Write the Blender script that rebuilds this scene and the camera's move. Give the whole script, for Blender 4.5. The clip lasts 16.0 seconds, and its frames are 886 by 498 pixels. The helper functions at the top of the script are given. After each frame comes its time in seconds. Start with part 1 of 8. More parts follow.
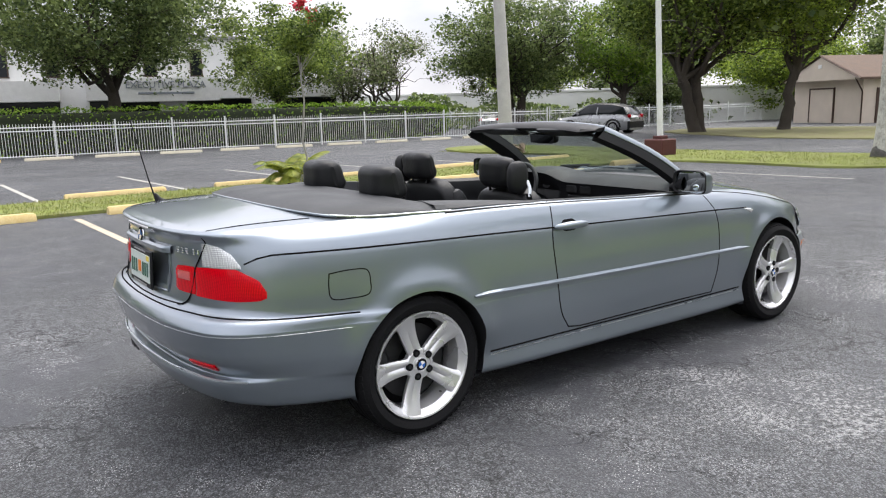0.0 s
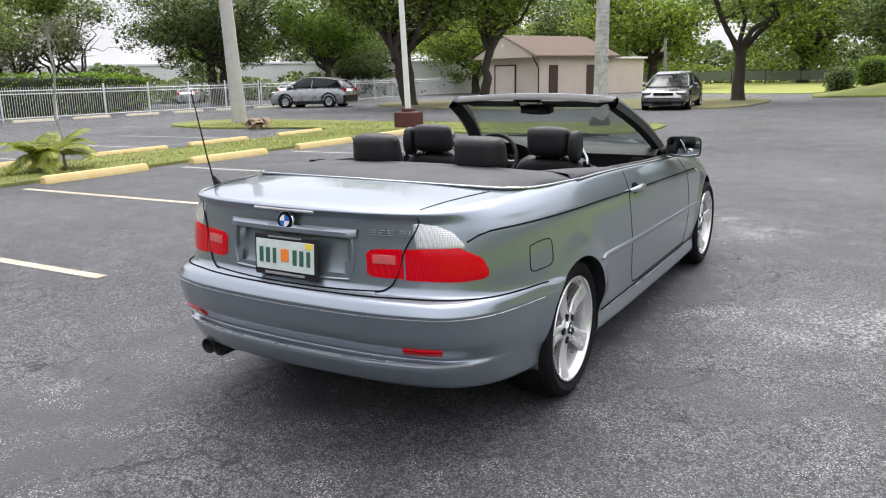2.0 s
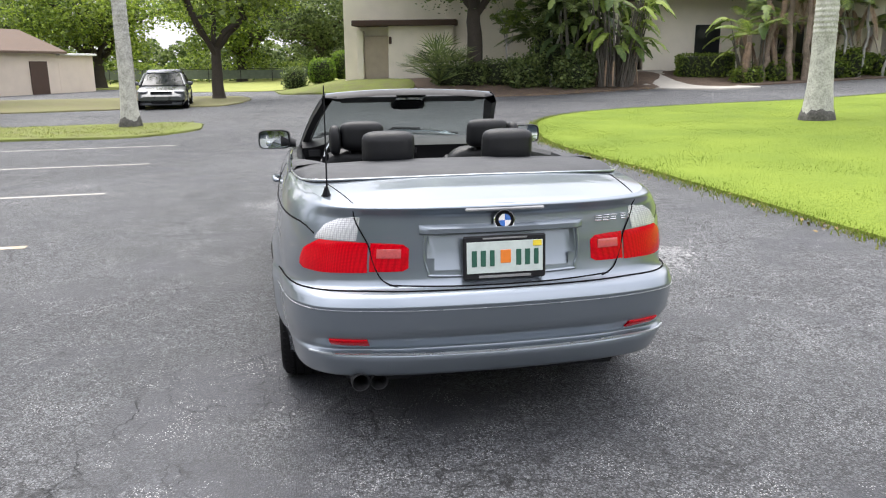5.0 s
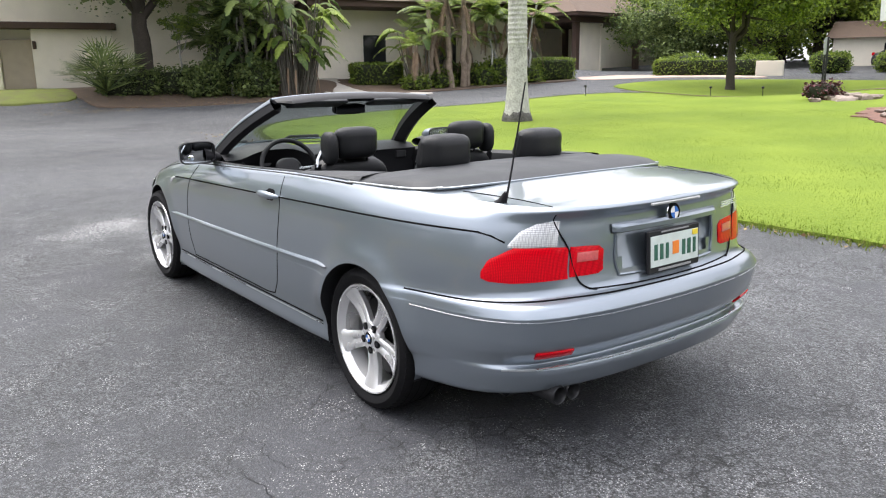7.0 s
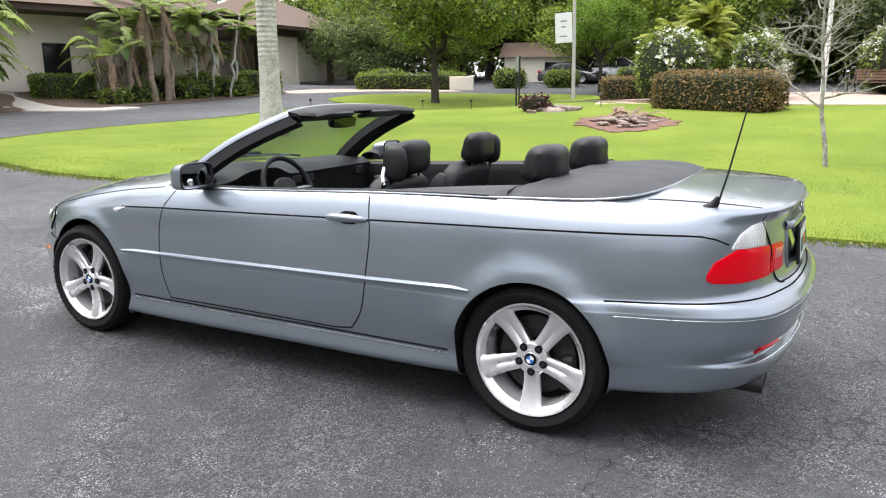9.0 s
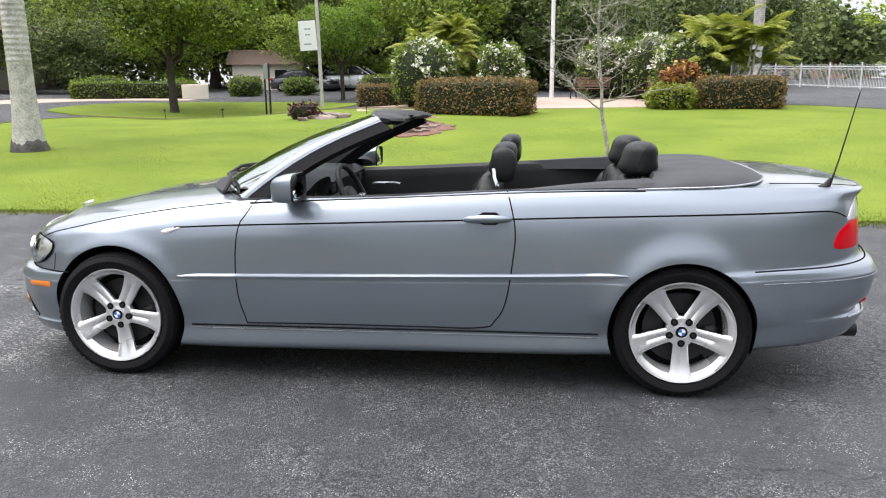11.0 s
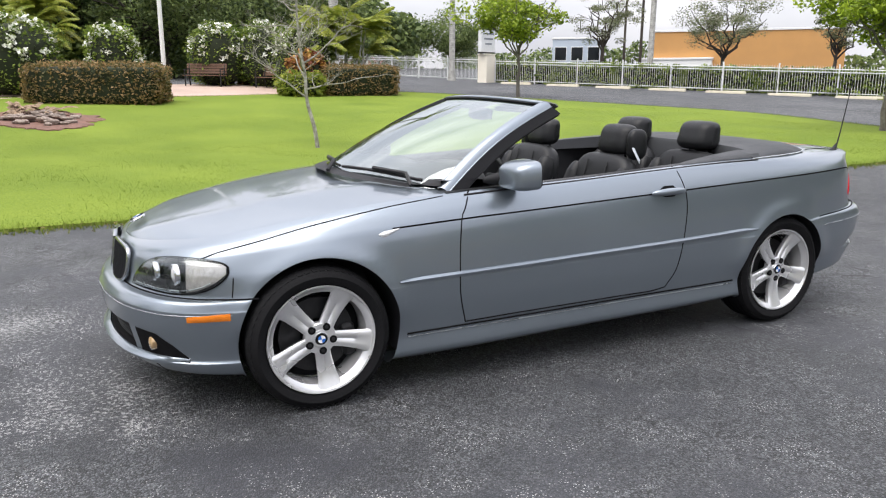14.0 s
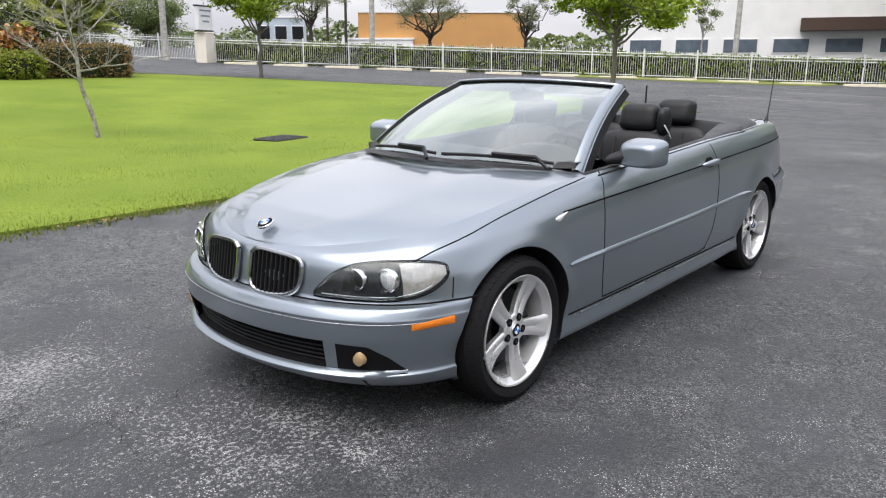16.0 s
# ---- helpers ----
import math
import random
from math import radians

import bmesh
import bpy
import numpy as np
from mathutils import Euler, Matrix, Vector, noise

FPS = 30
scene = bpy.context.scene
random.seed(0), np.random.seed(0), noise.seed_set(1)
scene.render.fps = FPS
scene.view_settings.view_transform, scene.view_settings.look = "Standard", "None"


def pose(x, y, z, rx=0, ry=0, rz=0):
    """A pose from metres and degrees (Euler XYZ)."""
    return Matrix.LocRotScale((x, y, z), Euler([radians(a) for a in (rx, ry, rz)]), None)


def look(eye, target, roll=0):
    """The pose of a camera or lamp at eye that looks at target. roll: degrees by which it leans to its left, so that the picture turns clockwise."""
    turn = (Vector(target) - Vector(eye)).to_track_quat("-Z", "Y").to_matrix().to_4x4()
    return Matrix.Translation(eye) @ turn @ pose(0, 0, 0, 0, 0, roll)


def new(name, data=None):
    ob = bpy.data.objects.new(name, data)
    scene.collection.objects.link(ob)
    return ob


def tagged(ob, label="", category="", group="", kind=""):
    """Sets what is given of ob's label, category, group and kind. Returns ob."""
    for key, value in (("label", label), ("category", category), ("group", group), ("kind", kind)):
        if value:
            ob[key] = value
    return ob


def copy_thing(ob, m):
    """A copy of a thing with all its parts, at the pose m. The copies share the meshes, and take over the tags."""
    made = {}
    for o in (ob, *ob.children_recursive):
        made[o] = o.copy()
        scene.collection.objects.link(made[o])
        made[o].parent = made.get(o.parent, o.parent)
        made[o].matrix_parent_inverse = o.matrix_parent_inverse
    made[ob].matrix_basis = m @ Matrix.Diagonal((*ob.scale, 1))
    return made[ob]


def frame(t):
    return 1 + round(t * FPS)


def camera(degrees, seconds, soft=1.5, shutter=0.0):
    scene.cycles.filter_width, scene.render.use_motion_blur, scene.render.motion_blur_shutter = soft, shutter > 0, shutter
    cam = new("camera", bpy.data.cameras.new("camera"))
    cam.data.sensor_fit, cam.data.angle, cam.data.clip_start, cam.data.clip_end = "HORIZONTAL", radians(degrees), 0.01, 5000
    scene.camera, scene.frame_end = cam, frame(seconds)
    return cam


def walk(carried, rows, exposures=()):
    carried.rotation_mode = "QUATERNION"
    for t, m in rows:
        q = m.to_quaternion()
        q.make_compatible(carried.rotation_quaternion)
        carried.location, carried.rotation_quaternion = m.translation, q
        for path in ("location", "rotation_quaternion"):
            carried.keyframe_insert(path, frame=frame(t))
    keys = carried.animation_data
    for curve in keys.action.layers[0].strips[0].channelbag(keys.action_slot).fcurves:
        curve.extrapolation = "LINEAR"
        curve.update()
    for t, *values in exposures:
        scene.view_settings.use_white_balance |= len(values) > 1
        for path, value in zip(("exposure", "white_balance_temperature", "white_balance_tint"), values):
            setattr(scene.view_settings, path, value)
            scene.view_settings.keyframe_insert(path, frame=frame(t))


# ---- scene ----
cam = camera(60.8, 16.0, 1.15)
PATH = [
    (0, (-3.094, -3.402, 1.394), (-1.942, -1.809, 1.026), -1.5),
    (0.5, (-3.518, -3.124, 1.424), (-2.208, -1.663, 1.04), -1.6),
    (1, (-3.853, -2.765, 1.42), (-2.408, -1.442, 1.018), -1.6),
    (1.5, (-4.171, -2.372, 1.425), (-2.601, -1.21, 0.998), -1.3),
    (2, (-4.406, -1.972, 1.424), (-2.728, -0.982, 0.973), -1.0),
    (2.5, (-4.597, -1.556, 1.427), (-2.825, -0.756, 0.956), -0.7),
    (3, (-4.751, -1.126, 1.428), (-2.9, -0.544, 0.946), -0.4),
    (3.5, (-4.844, -0.704, 1.44), (-2.935, -0.357, 0.951), -0.1),
    (4, (-4.955, -0.245, 1.438), (-3.018, -0.134, 0.953), -0.2),
    (4.5, (-4.975, 0.246, 1.437), (-3.038, 0.118, 0.957), -0.3),
    (5, (-4.899, 0.742, 1.44), (-2.99, 0.374, 0.969), -0.4),
    (5.2, (-4.847, 0.934, 1.443), (-2.957, 0.473, 0.976), -0.4),
    (7.3, (-3.775, 2.634, 1.404), (-2.302, 1.358, 0.955), -0.4),
    (7.5, (-3.635, 2.776, 1.403), (-2.217, 1.438, 0.958), -0.4),
    (8, (-3.275, 3.049, 1.391), (-2.007, 1.567, 0.948), -0.0),
    (8.2, (-3.108, 3.137, 1.396), (-1.902, 1.603, 0.956), -0.0),
    (10.3, (-1.364, 4.065, 1.387), (-0.872, 2.168, 0.987), -0.3),
    (10.5, (-1.184, 4.106, 1.391), (-0.761, 2.193, 0.991), -0.4),
    (11, (-0.712, 4.211, 1.381), (-0.461, 2.268, 0.976), -0.4),
    (11.5, (-0.231, 4.25, 1.385), (-0.157, 2.295, 0.973), -0.3),
    (12, (0.251, 4.215, 1.398), (0.146, 2.262, 0.979), 0.1),
    (12.5, (0.764, 4.17, 1.4), (0.473, 2.237, 0.977), 0.2),
    (13, (1.264, 4.079, 1.389), (0.78, 2.186, 0.961), 0.4),
    (13.5, (1.765, 3.964, 1.395), (1.087, 2.133, 0.962), 0.2),
    (14, (2.238, 3.771, 1.384), (1.377, 2.02, 0.944), -0.0),
    (14.5, (2.675, 3.541, 1.387), (1.645, 1.887, 0.937), -0.2),
    (15, (3.093, 3.271, 1.407), (1.91, 1.727, 0.943), -0.1),
    (15.5, (3.445, 2.917, 1.412), (2.119, 1.499, 0.933), -0.0),
    (16, (3.784, 2.544, 1.404), (2.326, 1.267, 0.914), -0.0),
]
EXPOSURES = [(0, 1.20), (4, 1.44), (8, 1.54), (11, 1.32), (14, 1.10), (16, 1.0)]
walk(cam, [(t, look(eye, target, roll)) for t, eye, target, roll in PATH], EXPOSURES)

# ---- sky and light ----
world = bpy.data.worlds.new("overcast_sky")
scene.world = world
world.use_nodes = True
wn, wl = world.node_tree.nodes, world.node_tree.links
wbg = wn["Background"]
sky = wn.new("ShaderNodeTexSky")
sky.sky_type = 'NISHITA'
sky.sun_disc = False
sky.sun_elevation, sky.sun_rotation = radians(66), radians(73)
sky.air_density, sky.dust_density, sky.ozone_density = 1.0, 4.0, 1.0
cloud_map = wn.new("ShaderNodeMapping")
cloud_co = wn.new("ShaderNodeTexCoord")
cloud = wn.new("ShaderNodeTexNoise")
cloud.inputs["Scale"].default_value = 2.6
cloud.inputs["Detail"].default_value = 6.0
cloud_map.inputs["Scale"].default_value = (1.0, 1.0, 2.2)
ramp = wn.new("ShaderNodeValToRGB")
ramp.color_ramp.elements[0].position, ramp.color_ramp.elements[0].color = 0.36, (5.6, 5.7, 6.25, 1)
ramp.color_ramp.elements[1].position, ramp.color_ramp.elements[1].color = 0.64, (9.15, 8.95, 9.3, 1)
mixs = wn.new("ShaderNodeMixRGB")
mixs.inputs[0].default_value = 0.82
wl.new(cloud_co.outputs["Generated"], cloud_map.inputs["Vector"])
wl.new(cloud_map.outputs["Vector"], cloud.inputs["Vector"])
wl.new(cloud.outputs["Fac"], ramp.inputs["Fac"])
wl.new(sky.outputs["Color"], mixs.inputs[1])
wl.new(ramp.outputs["Color"], mixs.inputs[2])
# an overcast sky: brightest overhead, dimmer towards the horizon
sky_axes = wn.new("ShaderNodeSeparateXYZ")
wl.new(cloud_co.outputs["Generated"], sky_axes.inputs[0])
rise = wn.new("ShaderNodeMapRange")
rise.inputs["From Max"].default_value = 0.8
rise.inputs["To Min"].default_value, rise.inputs["To Max"].default_value = 0.60, 1.30
wl.new(sky_axes.outputs["Z"], rise.inputs["Value"])
dome = wn.new("ShaderNodeMixRGB")
dome.blend_type = 'MULTIPLY'
dome.inputs[0].default_value = 1.0
wl.new(mixs.outputs["Color"], dome.inputs[1])
wl.new(rise.outputs[0], dome.inputs[2])
wl.new(dome.outputs["Color"], wbg.inputs["Color"])
wbg.inputs["Strength"].default_value = 0.105
sun = new("sun", bpy.data.lights.new("sun", 'SUN'))
sun.data.energy, sun.data.angle, sun.data.color = 1.5, radians(60), (1.0, 0.97, 0.92)
sun.matrix_world = look((10, 3, 24), (0, 0, 0))


# ---- geometry helpers ----
class Geo:
    """Vertices and faces of one mesh, gathered from simple shaped pieces."""

    def __init__(self):
        self.v, self.f = [], []

    def add(self, verts, faces):
        n = len(self.v)
        self.v += [tuple(p) for p in verts]
        self.f += [tuple(i + n for i in q) for q in faces]
        return self

    def grid(self, rows, closed_u=False, closed_v=False, flip=False):
        nu, nv = len(rows), len(rows[0])
        verts = [p for r in rows for p in r]
        faces = []
        for i in range(nu if closed_u else nu - 1):
            for j in range(nv if closed_v else nv - 1):
                a, b = i * nv + j, ((i + 1) % nu) * nv + j
                c, d = ((i + 1) % nu) * nv + (j + 1) % nv, i * nv + (j + 1) % nv
                faces.append((a, d, c, b) if flip else (a, b, c, d))
        return self.add(verts, faces)

    def box(self, c, s, bevel=0.01, m=None):
        """A chamfered box, centre c, full sizes s."""
        hx, hy, hz = s[0] / 2, s[1] / 2, s[2] / 2
        b = min(bevel, hx * .95, hy * .95, hz * .95)
        verts, idx = [], {}
        for sx in (-1, 1):
            for sy in (-1, 1):
                for sz in (-1, 1):
                    for k in range(3):
                        p = [sx * (hx - b), sy * (hy - b), sz * (hz - b)]
                        p[k] = (sx * hx, sy * hy, sz * hz)[k]
                        idx[sx, sy, sz, k] = len(verts)
                        verts.append(Vector(p))
        faces = []
        for k in range(3):
            o = [a for a in range(3) if a != k]
            for sg in (-1, 1):
                q = []
                for a, e in ((-1, -1), (1, -1), (1, 1), (-1, 1)):
                    t = [0, 0, 0]
                    t[k], t[o[0]], t[o[1]] = sg, a, e
                    q.append(idx[t[0], t[1], t[2], k])
                flip = (sg < 0) != (k == 1)
                faces.append(tuple(reversed(q)) if flip else tuple(q))
        for k in range(3):
            o = [a for a in range(3) if a != k]
            for a in (-1, 1):
                for e in (-1, 1):
                    lo, hi = [0, 0, 0], [0, 0, 0]
                    lo[k], hi[k] = -1, 1
                    lo[o[0]] = hi[o[0]] = a
                    lo[o[1]] = hi[o[1]] = e
                    q = [idx[(*lo, o[0])], idx[(*hi, o[0])], idx[(*hi, o[1])], idx[(*lo, o[1])]]
                    flip = (a * e > 0) != (k == 1)
                    faces.append(tuple(reversed(q)) if not flip else tuple(q))
        for sx in (-1, 1):
            for sy in (-1, 1):
                for sz in (-1, 1):
                    q = [idx[sx, sy, sz, k] for k in range(3)]
                    faces.append(tuple(q) if sx * sy * sz > 0 else tuple(reversed(q)))
        mm = Matrix.Translation(c) @ (m or Matrix())
        return self.add([mm @ p for p in verts], faces)

    def tube(self, path, r, sides=8, cap=True, flat=1.0, up=None):
        """A round bar along a path; r: one radius, or one for each point."""
        pts = [Vector(p) for p in path]
        rad = [r] * len(pts) if isinstance(r, (int, float)) else list(r)
        rows, ref = [], None
        for i, p in enumerate(pts):
            t = (pts[min(i + 1, len(pts) - 1)] - pts[max(i - 1, 0)]).normalized()
            if ref is None:
                ref = Vector(up) if up else (Vector((0, 0, 1)) if abs(t.z) < .9 else Vector((1, 0, 0)))
            a = ref - t * ref.dot(t)
            a.normalize()
            ref = a
            b = t.cross(a)
            rows.append([p + (a * math.cos(w) * flat + b * math.sin(w)) * rad[i]
                         for w in (2 * math.pi * k / sides for k in range(sides))])
        n = len(self.v)
        self.grid(rows, closed_v=True, flip=True)
        if cap:
            self.f.append(tuple(n + k for k in range(sides)))
            m = n + (len(rows) - 1) * sides
            self.f.append(tuple(m + k for k in reversed(range(sides))))
        return self

    def lathe(self, prof, seg=48, m=None):
        """Turn a profile of (radius, height) round z."""
        m = m or Matrix()
        rows = [[m @ Vector((r * math.cos(w), r * math.sin(w), h))
                 for w in (2 * math.pi * k / seg for k in range(seg))] for r, h in prof]
        return self.grid(rows, closed_v=True, flip=False)

    def ell(self, c, s, p=2.6, nu=20, nv=12, m=None):
        """A cushion: a superellipsoid, centre c, half sizes s."""
        sp = lambda a, e: math.copysign(abs(a) ** e, a)
        e = 2.0 / p
        mm = Matrix.Translation(c) @ (m or Matrix())
        rows = []
        for i in range(nv + 1):
            la = -math.pi / 2 + math.pi * i / nv
            rows.append([mm @ Vector((s[0] * sp(math.cos(la), e) * sp(math.cos(lo), e),
                                      s[1] * sp(math.cos(la), e) * sp(math.sin(lo), e), s[2] * sp(math.sin(la), e)))
                         for lo in (2 * math.pi * k / nu for k in range(nu))])
        return self.grid(rows, closed_v=True, flip=True)

    def plate(self, outline, depth, m=None):
        """A flat plate: an outline of (x, y) pushed from z = 0 to depth."""
        m = m or Matrix()
        n = len(outline)
        verts = [m @ Vector((x, y, 0)) for x, y in outline] + [m @ Vector((x, y, depth)) for x, y in outline]
        faces = [tuple(reversed(range(n))), tuple(range(n, 2 * n))]
        faces += [(i, (i + 1) % n, n + (i + 1) % n, n + i) for i in range(n)]
        return self.add(verts, faces)


def make(name, geo, material, parent=None, label="", angle=38, normals=None, flat=False):
    """Link a Geo as one mesh object, under its thing if one is given."""
    me = bpy.data.meshes.new(name)
    me.from_pydata(geo.v, [], geo.f)
    me.materials.append(material)
    if not flat:
        me.shade_smooth()
        if normals is None:
            me.set_sharp_from_angle(angle=radians(angle))
        else:
            me.normals_split_custom_set_from_vertices(normals)
    me.update()
    ob = new(name, me)
    if parent:
        ob.parent = parent
    return tagged(ob, label=label) if label else ob


def thing(name, label, category, m=None, group="", kind=""):
    ob = new(name)
    ob.empty_display_size = 0.2
    if m is not None:
        ob.matrix_world = m
    return tagged(ob, label, category, group, kind)


def smooth(a, b, x):
    k = min(1.0, max(0.0, (x - a) / (b - a)))
    return k * k * (3 - 2 * k)


def lerp_table(tab, x):
    """Smooth value from a table of (x, value) in rising x."""
    if x <= tab[0][0]:
        return tab[0][1]
    for (a, p), (b, q) in zip(tab, tab[1:]):
        if x <= b:
            return p + (q - p) * (x - a) / (b - a)
    return tab[-1][1]


def spline(pts, n):
    """n points at even arc steps along a Catmull-Rom curve through pts."""
    P = [Vector(p) for p in pts]
    P = [P[0] * 2 - P[1]] + P + [P[-1] * 2 - P[-2]]
    fine = []
    for i in range(1, len(P) - 2):
        a, b, c, d = P[i - 1:i + 3]
        for k in range(24):
            t = k / 24
            fine.append(.5 * (2 * b + (c - a) * t + (2 * a - 5 * b + 4 * c - d) * t * t + (3 * b - a - 3 * c + d) * t ** 3))
    fine.append(P[-2])
    acc = [0.0]
    for a, b in zip(fine, fine[1:]):
        acc.append(acc[-1] + (b - a).length)
    out, j = [], 0
    for k in range(n):
        s = acc[-1] * k / (n - 1)
        while j < len(acc) - 2 and acc[j + 1] < s:
            j += 1
        w = (s - acc[j]) / max(1e-9, acc[j + 1] - acc[j])
        out.append(fine[j].lerp(fine[j + 1], min(1, max(0, w))))
    return out


# ---- materials ----
def mat(name, col, rough=0.5, metal=0.0, var=0.12, scale=3.0, fine=40.0, bump=0.0, coat=0.0, spec=0.5,
        col2=None, island=0.0, obrand=0.0, emit=None, estr=0.0, trans=0.0, ior=1.45, rvar=0.08):
    m = bpy.data.materials.new(name)
    m.use_nodes = True
    nt = m.node_tree
    b = nt.nodes["Principled BSDF"]
    co = nt.nodes.new("ShaderNodeTexCoord")
    n1, n2 = nt.nodes.new("ShaderNodeTexNoise"), nt.nodes.new("ShaderNodeTexNoise")
    n1.inputs["Scale"].default_value, n2.inputs["Scale"].default_value = scale, fine
    n1.inputs["Detail"].default_value, n2.inputs["Detail"].default_value = 4.0, 6.0
    for n in (n1, n2):
        nt.links.new(co.outputs["Object"], n.inputs["Vector"])
    add = nt.nodes.new("ShaderNodeMath")
    add.operation = 'ADD'
    nt.links.new(n1.outputs["Fac"], add.inputs[0])
    nt.links.new(n2.outputs["Fac"], add.inputs[1])
    last = add.outputs[0]
    if island or obrand:
        src = nt.nodes.new("ShaderNodeNewGeometry" if island else "ShaderNodeObjectInfo")
        rnd = src.outputs["Random Per Island" if island else "Random"]
        ma = nt.nodes.new("ShaderNodeMath")
        ma.operation = 'MULTIPLY_ADD'
        nt.links.new(rnd, ma.inputs[0])
        ma.inputs[1].default_value = island or obrand
        nt.links.new(last, ma.inputs[2])
        sub = nt.nodes.new("ShaderNodeMath")
        sub.operation = 'SUBTRACT'
        nt.links.new(ma.outputs[0], sub.inputs[0])
        sub.inputs[1].default_value = (island or obrand) / 2
        last = sub.outputs[0]
    mr = nt.nodes.new("ShaderNodeMapRange")
    mr.inputs["From Min"].default_value, mr.inputs["From Max"].default_value = 0.6, 1.4
    nt.links.new(last, mr.inputs["Value"])
    mix = nt.nodes.new("ShaderNodeMixRGB")
    c2 = col2 or tuple(min(1, c * (1 + var)) for c in col)
    c1 = col if col2 else tuple(c * (1 - var) for c in col)
    mix.inputs[1].default_value, mix.inputs[2].default_value = (*c1, 1), (*c2, 1)
    nt.links.new(mr.outputs[0], mix.inputs[0])
    nt.links.new(mix.outputs[0], b.inputs["Base Color"])
    rr = nt.nodes.new("ShaderNodeMapRange")
    rr.inputs["From Min"].default_value, rr.inputs["From Max"].default_value = 0.3, 0.7
    rr.inputs["To Min"].default_value, rr.inputs["To Max"].default_value = max(0, rough - rvar), min(1, rough + rvar)
    nt.links.new(n1.outputs["Fac"], rr.inputs["Value"])
    nt.links.new(rr.outputs[0], b.inputs["Roughness"])
    b.inputs["Metallic"].default_value = metal
    b.inputs["Coat Weight"].default_value = coat
    b.inputs["Coat Roughness"].default_value = 0.04
    b.inputs["Specular IOR Level"].default_value = spec
    b.inputs["Transmission Weight"].default_value = trans
    b.inputs["IOR"].default_value = ior
    if bump:
        bp = nt.nodes.new("ShaderNodeBump")
        bp.inputs["Strength"].default_value, bp.inputs["Distance"].default_value = bump, 0.02
        nt.links.new(n2.outputs["Fac"], bp.inputs["Height"])
        nt.links.new(bp.outputs[0], b.inputs["Normal"])
    if emit:
        b.inputs["Emission Color"].default_value, b.inputs["Emission Strength"].default_value = (*emit, 1), estr
    return m


PAINT = mat("grey_metallic_paint", (0.228, 0.263, 0.303), 0.33, 0.74, var=0.04, scale=2.0, fine=900, coat=1.0, rvar=0.02)
SEAM = mat("dark_gap", (0.008, 0.008, 0.009), 0.9, var=0.2, spec=0.1)
BLACK = mat("black_plastic", (0.014, 0.014, 0.016), 0.5, var=0.25, fine=300, bump=0.05, spec=0.3)
RUBBER = mat("tyre_rubber", (0.010, 0.010, 0.011), 0.82, var=0.3, fine=120, bump=0.12, spec=0.15)
LEATHER = mat("black_leather", (0.013, 0.0135, 0.015), 0.42, var=0.25, scale=9, fine=260, bump=0.12, spec=0.3)
FABRIC = mat("charcoal_cover", (0.032, 0.034, 0.038), 0.62, var=0.15, scale=5, fine=400, bump=0.08)
ALLOY = mat("silver_alloy", (0.74, 0.74, 0.75), 0.28, 0.68, var=0.05, fine=200, coat=0.4)
CHROME = mat("chrome", (0.75, 0.76, 0.78), 0.10, 1.0, var=0.03, rvar=0.03)
SATIN = mat("silver_trim", (0.50, 0.53, 0.55), 0.28, 0.8, var=0.04)
DARKMETAL = mat("dark_metal", (0.03, 0.03, 0.032), 0.5, 0.6, var=0.3)
RED = mat("red_lens", (0.44, 0.0006, 0.006), 0.16, var=0.35, scale=16, fine=70, coat=0.22, spec=0.15)
PALERED = mat("pale_red_lens", (0.58, 0.10, 0.10), 0.15, var=0.2, scale=40, fine=150, coat=0.8)
CLEARL = mat("clear_lens", (0.52, 0.53, 0.55), 0.15, 0.35, var=0.35, scale=40, fine=150, coat=0.7)
AMBER = mat("amber_lens", (0.75, 0.20, 0.01), 0.15, var=0.1, scale=40, coat=1.0)
MIRROR = mat("mirror_glass", (0.80, 0.86, 0.90), 0.02, 1.0, var=0.01, rvar=0.01)
# inside mirror: its dark reflection is put into the glass colour
MIRROR_DARK = mat("darkened_mirror_glass", (0.06, 0.066, 0.07), 0.04, 1.0, var=0.02, rvar=0.01)
WHITEP = mat("white_plate", (0.58, 0.64, 0.61), 0.4, var=0.08, scale=20)
PGREEN = mat("plate_green", (0.03, 0.11, 0.075), 0.4)
PORANGE = mat("plate_orange", (0.80, 0.22, 0.03), 0.4)
PYELLOW = mat("plate_yellow", (0.80, 0.62, 0.05), 0.4)
SLAT = mat("grille_slat", (0.045, 0.046, 0.05), 0.25, 0.6)
FRAMEPRINT = mat("frame_print", (0.24, 0.24, 0.24), 0.6)
BLUE = mat("badge_blue", (0.03, 0.14, 0.50), 0.2, coat=0.8)
WHITEB = mat("badge_white", (0.8, 0.8, 0.8), 0.2, coat=0.8)
INDCLEAR = mat("clear_indicator_lens", (0.46, 0.435, 0.42), 0.15, 0.35, var=0.35, scale=40, fine=150, coat=0.7)
GRILLEFRAME = mat("dark_chrome", (0.42, 0.43, 0.45), 0.22, 1.0, var=0.05)
LAMPBODY = mat("headlamp_housing", (0.03, 0.032, 0.036), 0.25, 0.5, var=0.3, scale=14)
FOGM = mat("fog_lens", (0.46, 0.31, 0.16), 0.12, 0.2, var=0.2, scale=30, coat=1.0)


